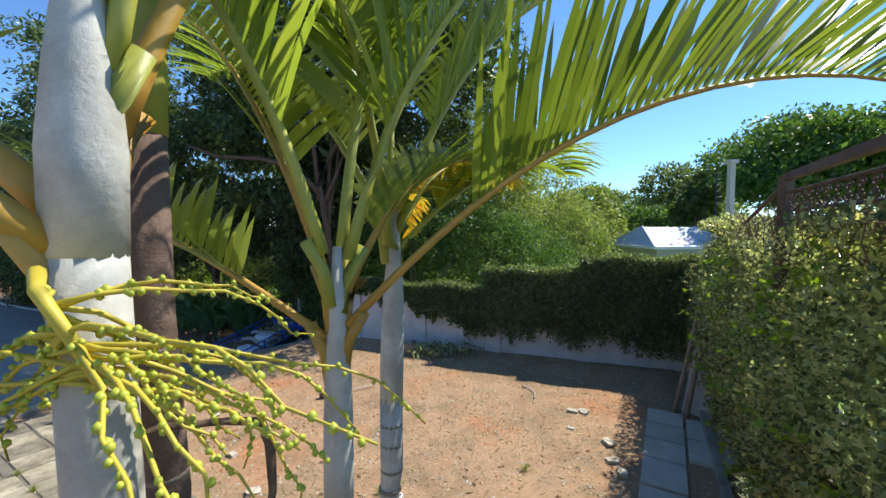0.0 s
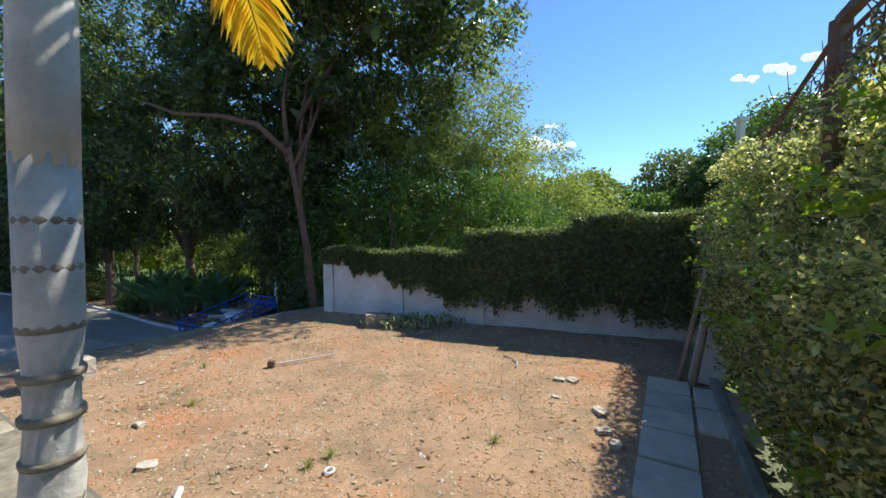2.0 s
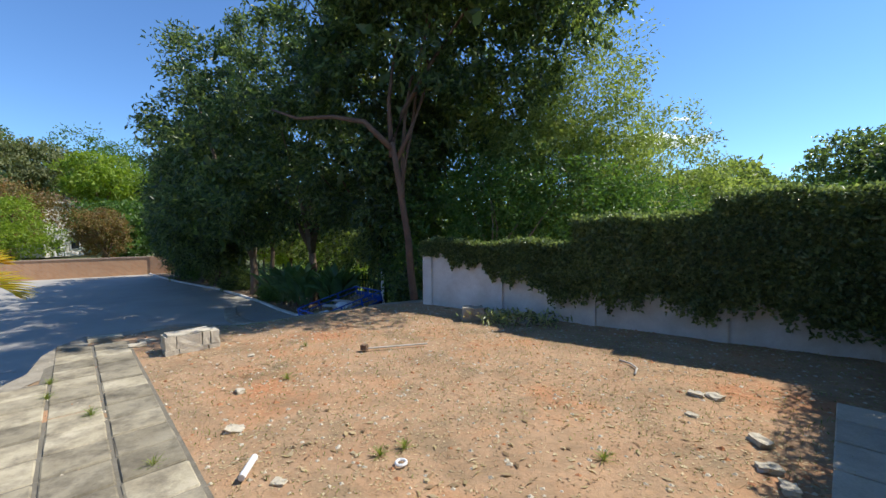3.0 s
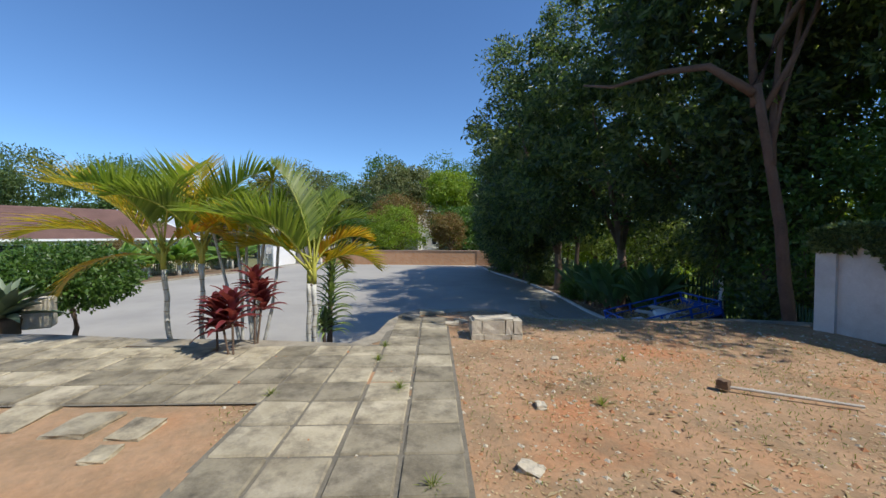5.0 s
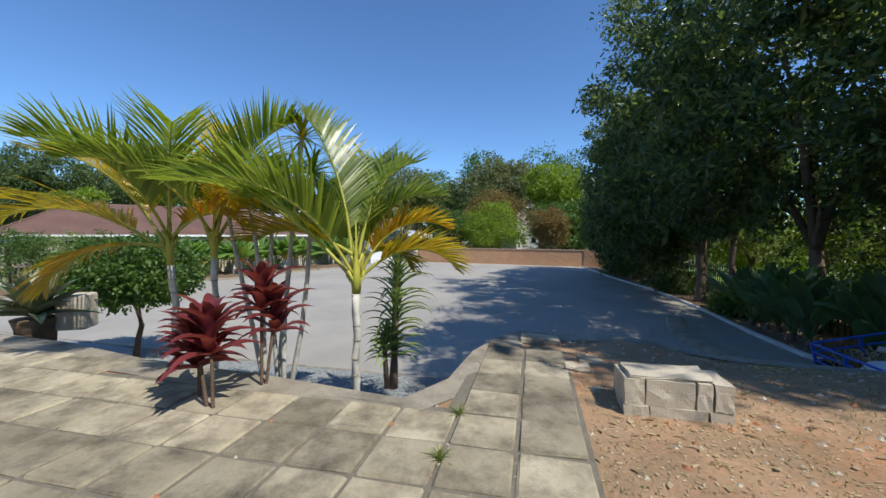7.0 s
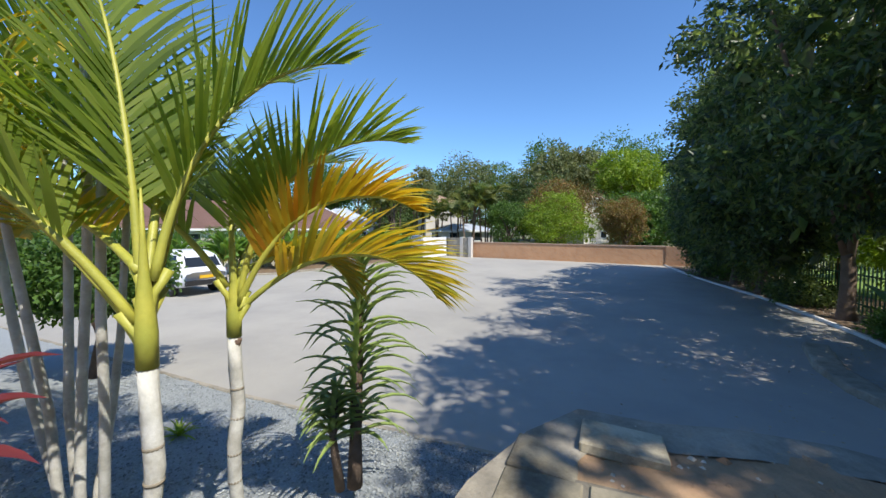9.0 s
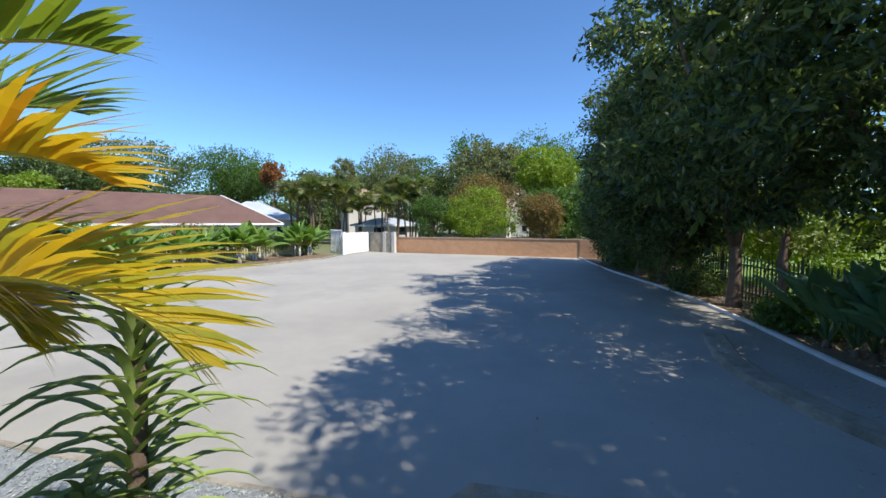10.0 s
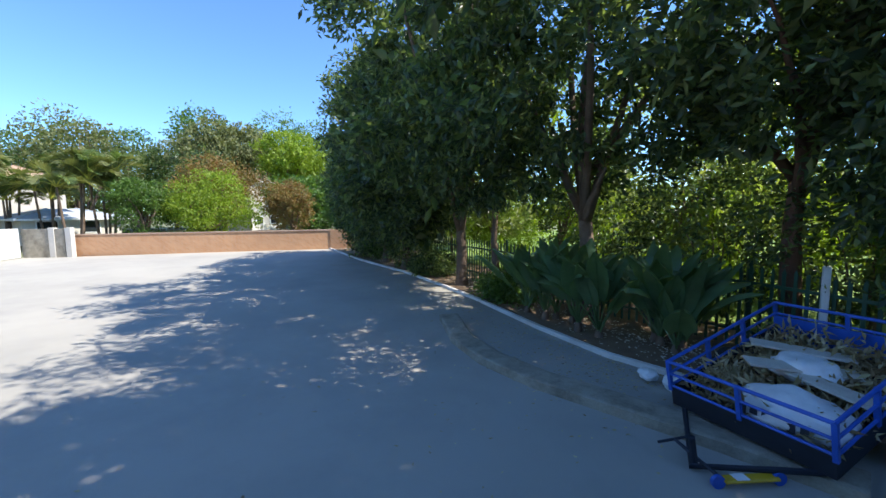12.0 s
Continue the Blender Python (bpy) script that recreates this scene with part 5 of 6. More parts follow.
# tree aloe
al = thing("tree_aloe", (-7.75, 4.48, -0.8), "tall tree aloe with recurved green leaves on gravel", "aloe")
pts = [Vector((0.02 * math.sin(q), 0.02 * q * 0.5, 1.75 * q / 6)) for q in range(7)]
put("trunk", mesh("trunk", *tube(pts, [0.065, 0.055, 0.05, 0.045, 0.04, 0.035, 0.03], 9), smooth=True), BARK, al)
for k in range(15):
    z = 0.42 + 1.4 * k / 14
    t = k / 14
    rosette(al, (0.012 * k * 0.3, 0.005 * k, z), 7, 0.52 + 0.14 * math.sin(t * math.pi), 0.045, ALOE, 300 + k, 55 + 28 * t, 15 + 15 * t, 95 - 25 * t, "leaf_whorl", 0.3, 0.012, joined=True, segs=7)
al2 = [Vector((0.1, -0.1, 0.05)), Vector((0.18, -0.14, 0.5)), Vector((0.17, -0.12, 0.8))]
put("side_stem", mesh("side_stem", *tube(al2, [0.04, 0.03, 0.025], 8), smooth=True), BARK, al)
for k in range(6):
    rosette(al, al2[1].lerp(al2[2], k / 5), 8, 0.32, 0.042, ALOE, 330 + k, 75, 5, 60, "leaf_whorl", 0.3, 0.01, joined=True)

# agave in its planter
pl = thing("planter_block", (-9.5, 0.12, -0.06), "square concrete planter beside the paving", "planter")
put("planter_body", rounded("planter_body", 0.36, 0.36, 0.5, 0.02), BLOCK, pl)
ag = thing("agave", (-9.35, -0.28, 0.0), "large grey-green agave rosette in a dark pot", "agave")
put("pot", mesh("pot", *tube([(0, 0, -0.3), (0, 0, 0.0), (0, 0, 0.14), (0, 0, 0.14)], [0.2, 0.22, 0.26, 0.22], 16), smooth=True), SOIL, ag)
rosette(ag, (0, 0, 0.18), 34, 0.82, 0.19, AGAVE, 400, 80, 2, 25, "leaf", 0.3, 0.02, segs=7)

# round clipped bush on a stem
tree((-11.4, 0.05, -1.0), [(-11.4, 0.05, 0.62, 1.15, 1.15, 0.62), (-11.1, 0.45, 0.55, 0.8, 0.8, 0.5), (-11.8, -0.45, 0.6, 0.8, 0.8, 0.55)], 11000, (0.1, 0.06), MIDLEAF, 410, "round-clipped glossy bush on a short trunk", 0.06, 1.3, clump=0.13, name="bush", limbs=8, shell=0.75, per=14)


def paddle(parent, base, az, elev, stalk, L, W, bend, mat, seed, tear=0.0):
    """A banana-like leaf: a stalk and a broad blade with a midrib."""
    rnd = random.Random(seed)
    a = radians(az)
    p = Vector(base)
    pts = []
    e = radians(elev)
    for i in range(10):
        t = i / 9
        ee = e - radians(bend) * t ** 2
        pts.append(p.copy())
        p = p + Vector((math.cos(ee) * math.cos(a), math.cos(ee) * math.sin(a), math.sin(ee))) * (stalk if i < 4 else L) / (4 if i < 4 else 5)
    s = Vector((-math.sin(a), math.cos(a), 0))
    vs, fs = [], []
    blade = pts[3:]
    for k, q in enumerate(blade):
        f = k / (len(blade) - 1)
        w = W * math.sin(math.pi * min(1, 0.12 + f * 0.86)) ** 0.7
        vs += [q + s * w / 2 + Vector((0, 0, -0.25 * w + rnd.uniform(-tear, tear))), q + s * w / 4 + Vector((0, 0, 0.06 * w)), q, q - s * w / 4 + Vector((0, 0, 0.06 * w)), q - s * w / 2 + Vector((0, 0, -0.25 * w + rnd.uniform(-tear, tear)))]
    for k in range(len(blade) - 1):
        for j in range(4):
            o = 5 * k + j
            fs.append((o, o + 1, o + 6, o + 5))
    f = put("leaf", mesh("leaf", vs, fs, True), mat, parent)
    put("midrib", mesh("midrib", *tube(pts, [0.02 - 0.0018 * i for i in range(10)], 5)), PETIOLE_G if mat is BANANA else mat, f)


def banana(x, y, z, h, mat, seed, label, group, n=11, L=0.95, W=0.36, name="banana_plant", stems=2, trunk=0.42, stalk=0.16, lo=35, hi=82, curve=(50, 110)):
    t = thing(name, (x, y, z), label, "plant", group)
    rnd = random.Random(seed)
    for s in range(stems):
        ox, oy = rnd.uniform(-0.35, 0.35), rnd.uniform(-0.35, 0.35)
        hh = h * trunk * rnd.uniform(0.85, 1.15)
        put("stem", mesh("stem", *tube([(ox, oy, -0.1), (ox, oy, hh * 0.5), (ox, oy, hh)], [0.09, 0.075, 0.05], 8), smooth=True), PALMGREEN if mat is BANANA else BARK, t)
        for i in range(n):
            paddle(t, (ox, oy, hh - 0.05 * (i % 3)), i * 137.5 + rnd.uniform(-20, 20), rnd.uniform(lo, hi), h * stalk, L * rnd.uniform(0.8, 1.15), W * rnd.uniform(0.8, 1.1), rnd.uniform(*curve), mat, seed * 50 + s * 20 + i, 0.03)
    return t


for i, (x, y, h) in enumerate([(-27.6, -4.4, 2.5), (-28.6, -3.3, 2.6), (-29.9, -1.6, 2.7), (-31.4, -0.6, 2.7), (-32.3, 0.9, 2.8), (-33.4, 1.9, 2.6), (-36.2, 4.4, 2.9), (-37.2, 5.1, 2.7), (-26.6, -6.2, 2.4)]):
    banana(x, y, LOW, h * 1.12, BANANA, 500 + i, "leafy banana plant in the planting bed", "banana plants", 11, 1.2, 0.46, "banana_plant", 3, 0.28, 0.22, 30, 85, (25, 85))
for i, (x, y, h) in enumerate([(-10.0, 15.0, 2.3), (-9.2, 14.6, 2.4), (-8.5, 14.3, 2.2), (-7.7, 14.1, 2.3), (-6.9, 14.3, 1.9)]):
    banana(x, y, LOW, h, DARKPADDLE, 520 + i, "dark broad-leaved strelitzia under the trees", "strelitzias", 11, 0.85, 0.4, "strelitzia", 2, 0.1, 0.4, 48, 86, (25, 75))
# undergrowth along the palisade
for i, (x, y, h, w) in enumerate([(-11.2, 15.9, 0.7, 0.8), (-15.6, 18.2, 0.8, 1.0), (-17.8, 19.6, 1.6, 1.3), (-20.6, 21.0, 1.8, 1.4), (-23.5, 22.4, 1.9, 1.5), (-5.0, 15.2, 3.6, 1.6), (-3.7, 13.6, 3.4, 1.3), (-7.0, 16.0, 3.6, 1.6), (-9.2, 17.0, 3.2, 1.4), (-2.9, 12.7, 4.6, 1.3), (-3.2, 12.0, 1.9, 0.7)]):
    tree((x, y, LOW), [(x, y, LOW + h * 0.55, w, w * 0.8, h * 0.55)], 3600, (0.13, 0.06), DARKLEAF if i % 3 else MIDLEAF, 540 + i, "dark undergrowth shrub along the fence", 0.04, 0.5, group="fence undergrowth", clump=0.26, name="shrub", limbs=4)

# areca palms in the distance
for i, (x, y, z1, w) in enumerate([(-56.5, 5.4, 8.0, 4.5), (-57.6, 8.4, 8.7, 4.8), (-58.5, 3.0, 7.5, 4.2), (-55.5, 11.0, 7.0, 3.8), (-48.5, 13.9, 8.0, 3.8), (-49.2, 16.0, 7.6, 3.8), (-54, 13.4, 6.0, 3.5)]):
    t = thing("palm", (x, y, LOW), "distant clump of feathery palms", "palm", "distant palms")
    rr = random.Random(600 + i)
    for s in range(4):
        ox, oy = rr.uniform(-1, 1), rr.uniform(-1, 1)
        hh = (z1 - LOW) * rr.uniform(0.45, 0.72)
        put("trunk", mesh("trunk", *tube([(ox * 0.5, oy * 0.5, -0.1), (ox * 0.8, oy * 0.8, hh * 0.5), (ox, oy, hh)], [0.11, 0.09, 0.07], 7)), BARK, t)
        for q in range(9):
            frond(t, (ox, oy, hh), q * 40 + rr.uniform(-15, 15), rr.uniform(30, 80), w * rr.uniform(0.55, 0.75), rr.uniform(70, 120), OLIVELEAF if q % 3 else FARLEAF, PETIOLE_G, i * 97 + s * 13 + q, n=18, leaflet=0.75, width=0.1, hang=0.5, r0=0.05)

# boundary fence and low hedge beyond the planting bed
pf = thing("picket_fence", (0, 0, 0), "pale precast picket fence behind the bed", "fence")
PF = [(-24.5, -12.0), (-28.0, -7.2), (-31.0, -3.4), (-34.3, 0.0), (-39.3, 5.4)]
pk_me = mesh("picket", *boxes([(-0.05, 0.05, -0.03, 0.03, 0, 1.15)]))
pk_me.materials.append(BLOCK)
for (ax, ay), (bx, by) in zip(PF, PF[1:]):
    a, b = Vector((ax, ay)), Vector((bx, by))
    n = int((b - a).length / 0.19)
    for i in range(n):
        p = a.lerp(b, i / n)
        o = new("picket", pk_me)
        o.parent, o.matrix_world = pf, pose(p.x, p.y, LOW + 0.05, 0, 0, math.degrees(math.atan2(b.y - a.y, b.x - a.x)))
    for z in (LOW + 0.2, LOW + 0.98):
        wall_run("rail", (ax, ay), (bx, by), z, z + 0.09, 0.04, PLASTER, pf)
for i, (x, y, h, mat) in enumerate([(-23.5, -13.0, 2.8, MIDLEAF), (-26.0, -10.5, 2.8, MIDLEAF), (-28.5, -8.0, 2.8, MIDLEAF), (-30.6, -5.6, 2.6, MIDLEAF), (-20.5, -14.5, 2.9, MIDLEAF), (-33.4, -2.6, 2.5, RUSTLEAF), (-35.4, -0.6, 2.3, MIDLEAF), (-37.4, 2.0, 2.1, MIDLEAF), (-39.4, 4.0, 1.8, MIDLEAF), (-17.5, -15.5, 2.9, MIDLEAF), (-25.0, -12.0, 2.7, MIDLEAF), (-27.4, -9.2, 2.7, LIGHTLEAF), (-32.0, -4.2, 2.4, MIDLEAF)]):
    far_tree(x, y, LOW, LOW + h, 3.6, mat, 650 + i, "low leafy hedge shrub behind the picket fence", leaf=0.16, n=4200, name="shrub", group="hedge shrubs")
tagged(flat("far_lawn", [(-24, -14), (-28.2, -7.0), (-34.5, 0.2), (-39.5, 5.6), (-46, 5), (-40, -25), (-28, -25)], LOW + 0.03, LAWN, "mown lawn round the neighbouring house", "grass"))

# ---------------------------------------------------------------- parked car
def car_body():
    """Side profile stations: x, half width low, half width high, sill, belt, roof."""
    st = [(-2.15, 0.78, 0.66, 0.5, 0.86, 0.9), (-2.05, 0.88, 0.78, 0.38, 0.98, 1.02), (-1.75, 0.91, 0.8, 0.34, 1.0, 1.55), (-1.3, 0.92, 0.8, 0.3, 1.02, 1.68), (-0.2, 0.92, 0.81, 0.28, 1.0, 1.7), (0.45, 0.92, 0.8, 0.28, 0.99, 1.62), (1.05, 0.91, 0.8, 0.3, 0.98, 1.06), (1.7, 0.89, 0.79, 0.34, 0.93, 0.99), (2.1, 0.8, 0.7, 0.42, 0.82, 0.86), (2.2, 0.7, 0.6, 0.5, 0.7, 0.72)]
    vs, fs = [], []
    for x, wl, wh, a, b, c in st:
        top = 0.62 if c > 1.3 else wh * 0.92
        ring = [(wl * 0.92, a), (wl, a + 0.12), (wl, b - 0.12), (wh + 0.06, b), (top + 0.04, c - 0.05), (top - 0.1, c)]
        vs += [(x, y, z) for y, z in ring] + [(x, -y, z) for y, z in ring[::-1]]
    m = 12
    for i in range(len(st) - 1):
        for j in range(m):
            fs.append((i * m + j, i * m + (j + 1) % m, (i + 1) * m + (j + 1) % m, (i + 1) * m + j))
    fs.append(tuple(range(m)))
    fs.append(tuple((len(st) - 1) * m + j for j in range(m))[::-1])
    return mesh("body", vs, fs, True)


def quad_slab(name, pts, thick, material, parent):
    a = [Vector(p) for p in pts]
    n = (a[1] - a[0]).cross(a[2] - a[0]).normalized() * thick
    vs = [p + n for p in a] + [p - n for p in a]
    k = len(a)
    return put(name, mesh(name, vs, [tuple(range(k)), tuple(range(k, 2 * k))[::-1]] + [(i, (i + 1) % k, k + (i + 1) % k, k + i) for i in range(k)]), material, parent)


carpos = (-21.7, -3.9, LOW)
car = thing("car", carpos, "white compact sport utility car parked on asphalt", "car", turn=math.degrees(math.atan2(-0.82, -0.57)))
body = put("body", car_body(), CARPAINT, car)
for s in (1, -1):
    quad_slab("side_window", [(-1.65, s * 0.83, 1.06), (0.85, s * 0.84, 1.05), (0.4, s * 0.69, 1.52), (-1.5, s * 0.69, 1.52)], 0.02, GLASS, car)
    quad_slab("sill_trim", [(-1.3, s * 0.93, 0.28), (1.2, s * 0.93, 0.28), (1.2, s * 0.94, 0.42), (-1.3, s * 0.94, 0.42)], 0.012, BLACKTRIM, car)
    quad_slab("tail_light", [(-2.09, s * 0.5, 0.84), (-2.0, s * 0.9, 0.84), (-1.98, s * 0.9, 0.98), (-2.08, s * 0.5, 0.95)], 0.02, REDLAMP, car)
    quad_slab("headlight", [(2.0, s * 0.78, 0.68), (2.14, s * 0.5, 0.66), (2.12, s * 0.5, 0.78), (1.96, s * 0.78, 0.82)], 0.02, GLASS, car)
    m = put("mirror", rounded("mirror", 0.12, 0.2, 0.14, 0.03), CARPAINT, car)
    m.matrix_local = pose(0.72, s * 1.0, 1.0)
    for x in (-1.3, 1.35):
        ang = [q * math.pi / 9 for q in range(10)]
        arch = [(x + 0.42 * math.cos(q), s * 0.925, 0.33 + 0.42 * math.sin(q)) for q in ang] + [(x + 0.34 * math.cos(q), s * 0.925, 0.33 + 0.34 * math.sin(q)) for q in ang[::-1]]
        quad_slab("wheel_arch", arch, 0.015, BLACKTRIM, car)
        w = thing("wheel", (0, 0, 0))
        w.parent = car
        w.matrix_local = pose(x, s * 0.82, 0.33)
        put("tyre", mesh("tyre", *tube([(0, -0.11, 0), (0, -0.09, 0), (0, 0.09, 0), (0, 0.11, 0)], [0.29, 0.335, 0.335, 0.29], 24)), RUBBER, w)
        put("rim", mesh("rim", *join(*[tube([(0.05 * math.cos(q), s * 0.115, 0.05 * math.sin(q)), (0.21 * math.cos(q), s * 0.115, 0.21 * math.sin(q))], 0.025, 5) for q in [k * math.pi * 2 / 7 for k in range(7)]], tube([(0, s * 0.1, 0), (0, s * 0.122, 0)], 0.06, 10))), ALLOY, w)
quad_slab("rear_window", [(-2.0, 0.66, 1.08), (-2.0, -0.66, 1.08), (-1.74, -0.58, 1.5), (-1.74, 0.58, 1.5)], 0.03, GLASS, car)
quad_slab("windscreen", [(1.08, 0.7, 1.08), (1.08, -0.7, 1.08), (0.5, -0.6, 1.58), (0.5, 0.6, 1.58)], 0.03, GLASS, car)
quad_slab("rear_bumper", [(-2.16, 0.8, 0.42), (-2.16, -0.8, 0.42), (-2.2, -0.78, 0.6), (-2.2, 0.78, 0.6)], 0.04, BLACKTRIM, car)
quad_slab("number_plate", [(-2.17, 0.26, 0.66), (-2.17, -0.26, 0.66), (-2.15, -0.26, 0.77), (-2.15, 0.26, 0.77)], 0.012, YELLOW, car)

# ---------------------------------------------------------------- trailer with garden waste
tr = thing("utility_trailer", (-6.85, 11.77, LOW), "blue steel cage trailer, nose down, loaded with garden rubbish", "trailer")
tr.matrix_world = pose(-6.85, 11.77, LOW - 0.2, 13, 0, -30)
TW, TL = 1.45, 2.1
for nm_, bx_ in (("floor_panel", (0, TW, 0, TL, 0.38, 0.42)), ("side_panel", (0, 0.03, 0, TL, 0.41, 0.6)), ("side_panel", (TW - 0.03, TW, 0, TL, 0.41, 0.6)), ("front_panel", (0.03, TW - 0.03, 0, 0.03, 0.41, 0.6))):
    put(nm_, mesh(nm_, *boxes([bx_])), DARKSTEEL, tr)
put("tailgate", mesh("tailgate", *boxes([(0, TW, TL - 0.03, TL, 0.36, 0.74)])), BLUE, tr)
for z in (0.62, 0.77, 0.92):
    for a, b in (((0, 0), (TW, 0)), ((TW, 0), (TW, TL)), ((TW, TL), (0, TL)), ((0, TL), (0, 0))):
        put("rail", mesh("rail", *tube([(*a, z), (*b, z)], 0.016 if z < 0.9 else 0.02, 8)), BLUE, tr)
for p in [(0, 0), (TW, 0), (TW, TL), (0, TL), (TW * 0.5, 0), (0, TL * 0.33), (0, TL * 0.66), (TW, TL * 0.33), (TW, TL * 0.66), (TW * 0.5, TL)]:
    put("upright", mesh("upright", *boxes([(p[0] - 0.02, p[0] + 0.02, p[1] - 0.02, p[1] + 0.02, 0.56, 0.93)])), BLUE, tr)
for x in (-0.1, TW + 0.1):
    w = thing("wheel", (0, 0, 0))
    w.parent = tr
    w.matrix_local = pose(x, TL * 0.55, 0.27)
    put("tyre", mesh("tyre", *tube([(-0.08, 0, 0), (-0.06, 0, 0), (0.06, 0, 0), (0.08, 0, 0)], [0.25, 0.3, 0.3, 0.25], 20)), RUBBER, w)
    put("rim", mesh("rim", *tube([(-0.085, 0, 0), (0.085, 0, 0)], 0.16, 14)), WHITE, w)
put("drawbar", mesh("drawbar", *tube([(0.1, 0.05, 0.36), (TW / 2, -0.75, 0.44), (TW - 0.1, 0.05, 0.36)], 0.03, 8)), DARKSTEEL, tr)
put("jockey_leg", mesh("jockey_leg", *tube([(TW / 2, -0.7, 0.72), (TW / 2, -0.7, 0.4)], 0.03, 8)), DARKSTEEL, tr)


def in_trailer(x, y, z):
    return tr.matrix_world @ Vector((x, y, z))


def sack(at_, sx, sy, sz, seed, label):
    bm = bmesh.new()
    bmesh.ops.create_icosphere(bm, subdivisions=4, radius=1)
    for v in bm.verts:
        d = noise.noise(v.co * 1.6 + Vector((seed, 0, 0))) * 0.22 + noise.noise(v.co * 4 + Vector((seed, 3, 0))) * 0.08
        c = v.co * (1 + d)
        v.co = Vector((c.x * sx, c.y * sy, max(-0.75, c.z) * sz))
    me = bpy.data.meshes.new("sack")
    bm.to_mesh(me)
    bm.free()
    me.polygons.foreach_set("use_smooth", [True] * len(me.polygons))
    ob = put("rubbish_sack", me, PLASTIC)
    ob.matrix_world = Matrix.Translation(at_) @ pose(0, 0, 0, 0, 0, -30)
    return tagged(ob, label, "sack")


s1 = sack(in_trailer(0.98, 0.36, 0.6), 0.44, 0.3, 0.22, 1, "crumpled white plastic sack with dark print")
vs, fs = boxes([(-0.3 + 0.1 * k, -0.24 + 0.1 * k, -0.3, -0.285, -0.06 + 0.03 * (k % 2), 0.02 + 0.03 * (k % 2)) for k in range(6)])
put("print", mesh("print", vs, fs), DARKSTEEL, s1, "dark unreadable print bars")
sack(in_trailer(0.75, 1.1, 0.66), 0.3, 0.3, 0.16, 2, "crumpled white plastic sack in the trailer")
for i, (x, y, z, L, tu, tl) in enumerate([(0.8, 0.95, 0.74, 1.0, 20, 8), (1.05, 0.8, 0.72, 0.8, -40, 6), (0.6, 1.35, 0.72, 0.9, 5, 5)]):
    ob = put("waste_board", rounded("waste_board", L, 0.2, 0.025, 0.004), PALEBOARD)
    p = in_trailer(x, y, z)
    ob.matrix_world = pose(p.x, p.y, p.z, tl, 4, tu)
    tagged(ob, "weathered offcut board thrown in the trailer", "board", "waste boards")
rnd = np.random.default_rng(77)
c = np.array([in_trailer(*q) for q in np.c_[rnd.uniform(0.05, TW - 0.05, 2600), rnd.uniform(0.1, TL - 0.1, 2600), 0.4 + rnd.beta(2, 2, 2600) * 0.34]])
tagged(put("garden_waste", leaf_cloud("garden_waste", c, np.zeros((2600, 3)) + [0, 0, 0.3], 0.14, 0.04, rnd, 0.2), DRYLEAF), "heap of dry leaves and cuttings in the trailer", "garden waste", kind="stuff")

# kick scooter lying beside the trailer
sc = thing("kick_scooter", (-6.4, 10.6, LOW), "blue and yellow kick scooter lying on asphalt", "scooter", turn=40)
put("deck", rounded("deck", 0.5, 0.1, 0.03, 0.01), YELLOW, sc).matrix_local = pose(0.25, 0, 0.06)
put("grip_tape", mesh("grip_tape", *boxes([(0.1, 0.22, -0.045, 0.045, 0.091, 0.095)])), WHITE, sc)
put("stem", mesh("stem", *tube([(0.0, 0, 0.08), (-0.06, 0.25, 0.12), (-0.1, 0.5, 0.15)], 0.017, 8)), DARKSTEEL, sc)
put("handlebar", mesh("handlebar", *tube([(-0.28, 0.48, 0.14), (0.08, 0.52, 0.16)], 0.014, 8)), DARKSTEEL, sc)
for x in (-0.04, 0.52):
    put("wheel", mesh("wheel", *tube([(x, -0.018, 0.06), (x, 0.018, 0.06)], 0.06, 16)), BLUE, sc)

# white marker post by the fence
mp = thing("marker_post", (-5.33, 14.25, LOW), "short white-painted post by the fence", "post")
put("post_body", rounded("post_body", 0.09, 0.09, 1.6, 0.01), WHITE, mp)

# ---------------------------------------------------------------- hedge railing, planks and poles
rl = thing("iron_railing", (0, 0, 0), "rusty iron scroll railing above the hedge", "railing")
R0, R1 = Vector((2.98, 3.4)), Vector((1.0, -0.36))
RD = (R1 - R0).normalized()


def rp(s, z):
    p = R0 + RD * s
    return Vector((p.x, p.y, z))


put("top_rail", mesh("top_rail", *boxes([(0, 4.2, -0.03, 0.03, 3.38, 3.44)])), STEEL, rl).matrix_local = pose(R0.x, R0.y, 0, 0, 0, math.degrees(math.atan2(RD.y, RD.x)))
for z in (3.28, 3.12):
    put("rail", mesh("rail", *tube([rp(0, z), rp(4.2, z)], 0.014, 8)), STEEL, rl)
put("post", mesh("post", *boxes([(-0.04, 0.04, -0.04, 0.04, 2.4, 3.42)])), STEEL, rl).matrix_local = pose(R0.x, R0.y, 0)
put("far_rail", mesh("far_rail", *tube([rp(0, 3.36), rp(-1.6, 3.02)], 0.02, 8)), STEEL, rl)
for i in range(26):
    s = 0.12 + i * 0.155
    for flip in (1, -1):
        pts = [rp(s + flip * 0.055 * (1 - q / 13) * math.cos(q * 0.75), 3.2 + flip * (0.04 * (1 - q / 13) * math.sin(q * 0.75)) + flip * 0.03) for q in range(12)]
        put("scroll", mesh("scroll", *tube(pts, 0.007, 5)), STEEL, rl)
    pts = [rp(s + 0.07 * math.cos(q * math.pi / 5), 3.1 - 0.14 * math.sin(q * math.pi / 5)) for q in range(6)]
    put("loop", mesh("loop", *tube(pts, 0.007, 5)), STEEL, rl)
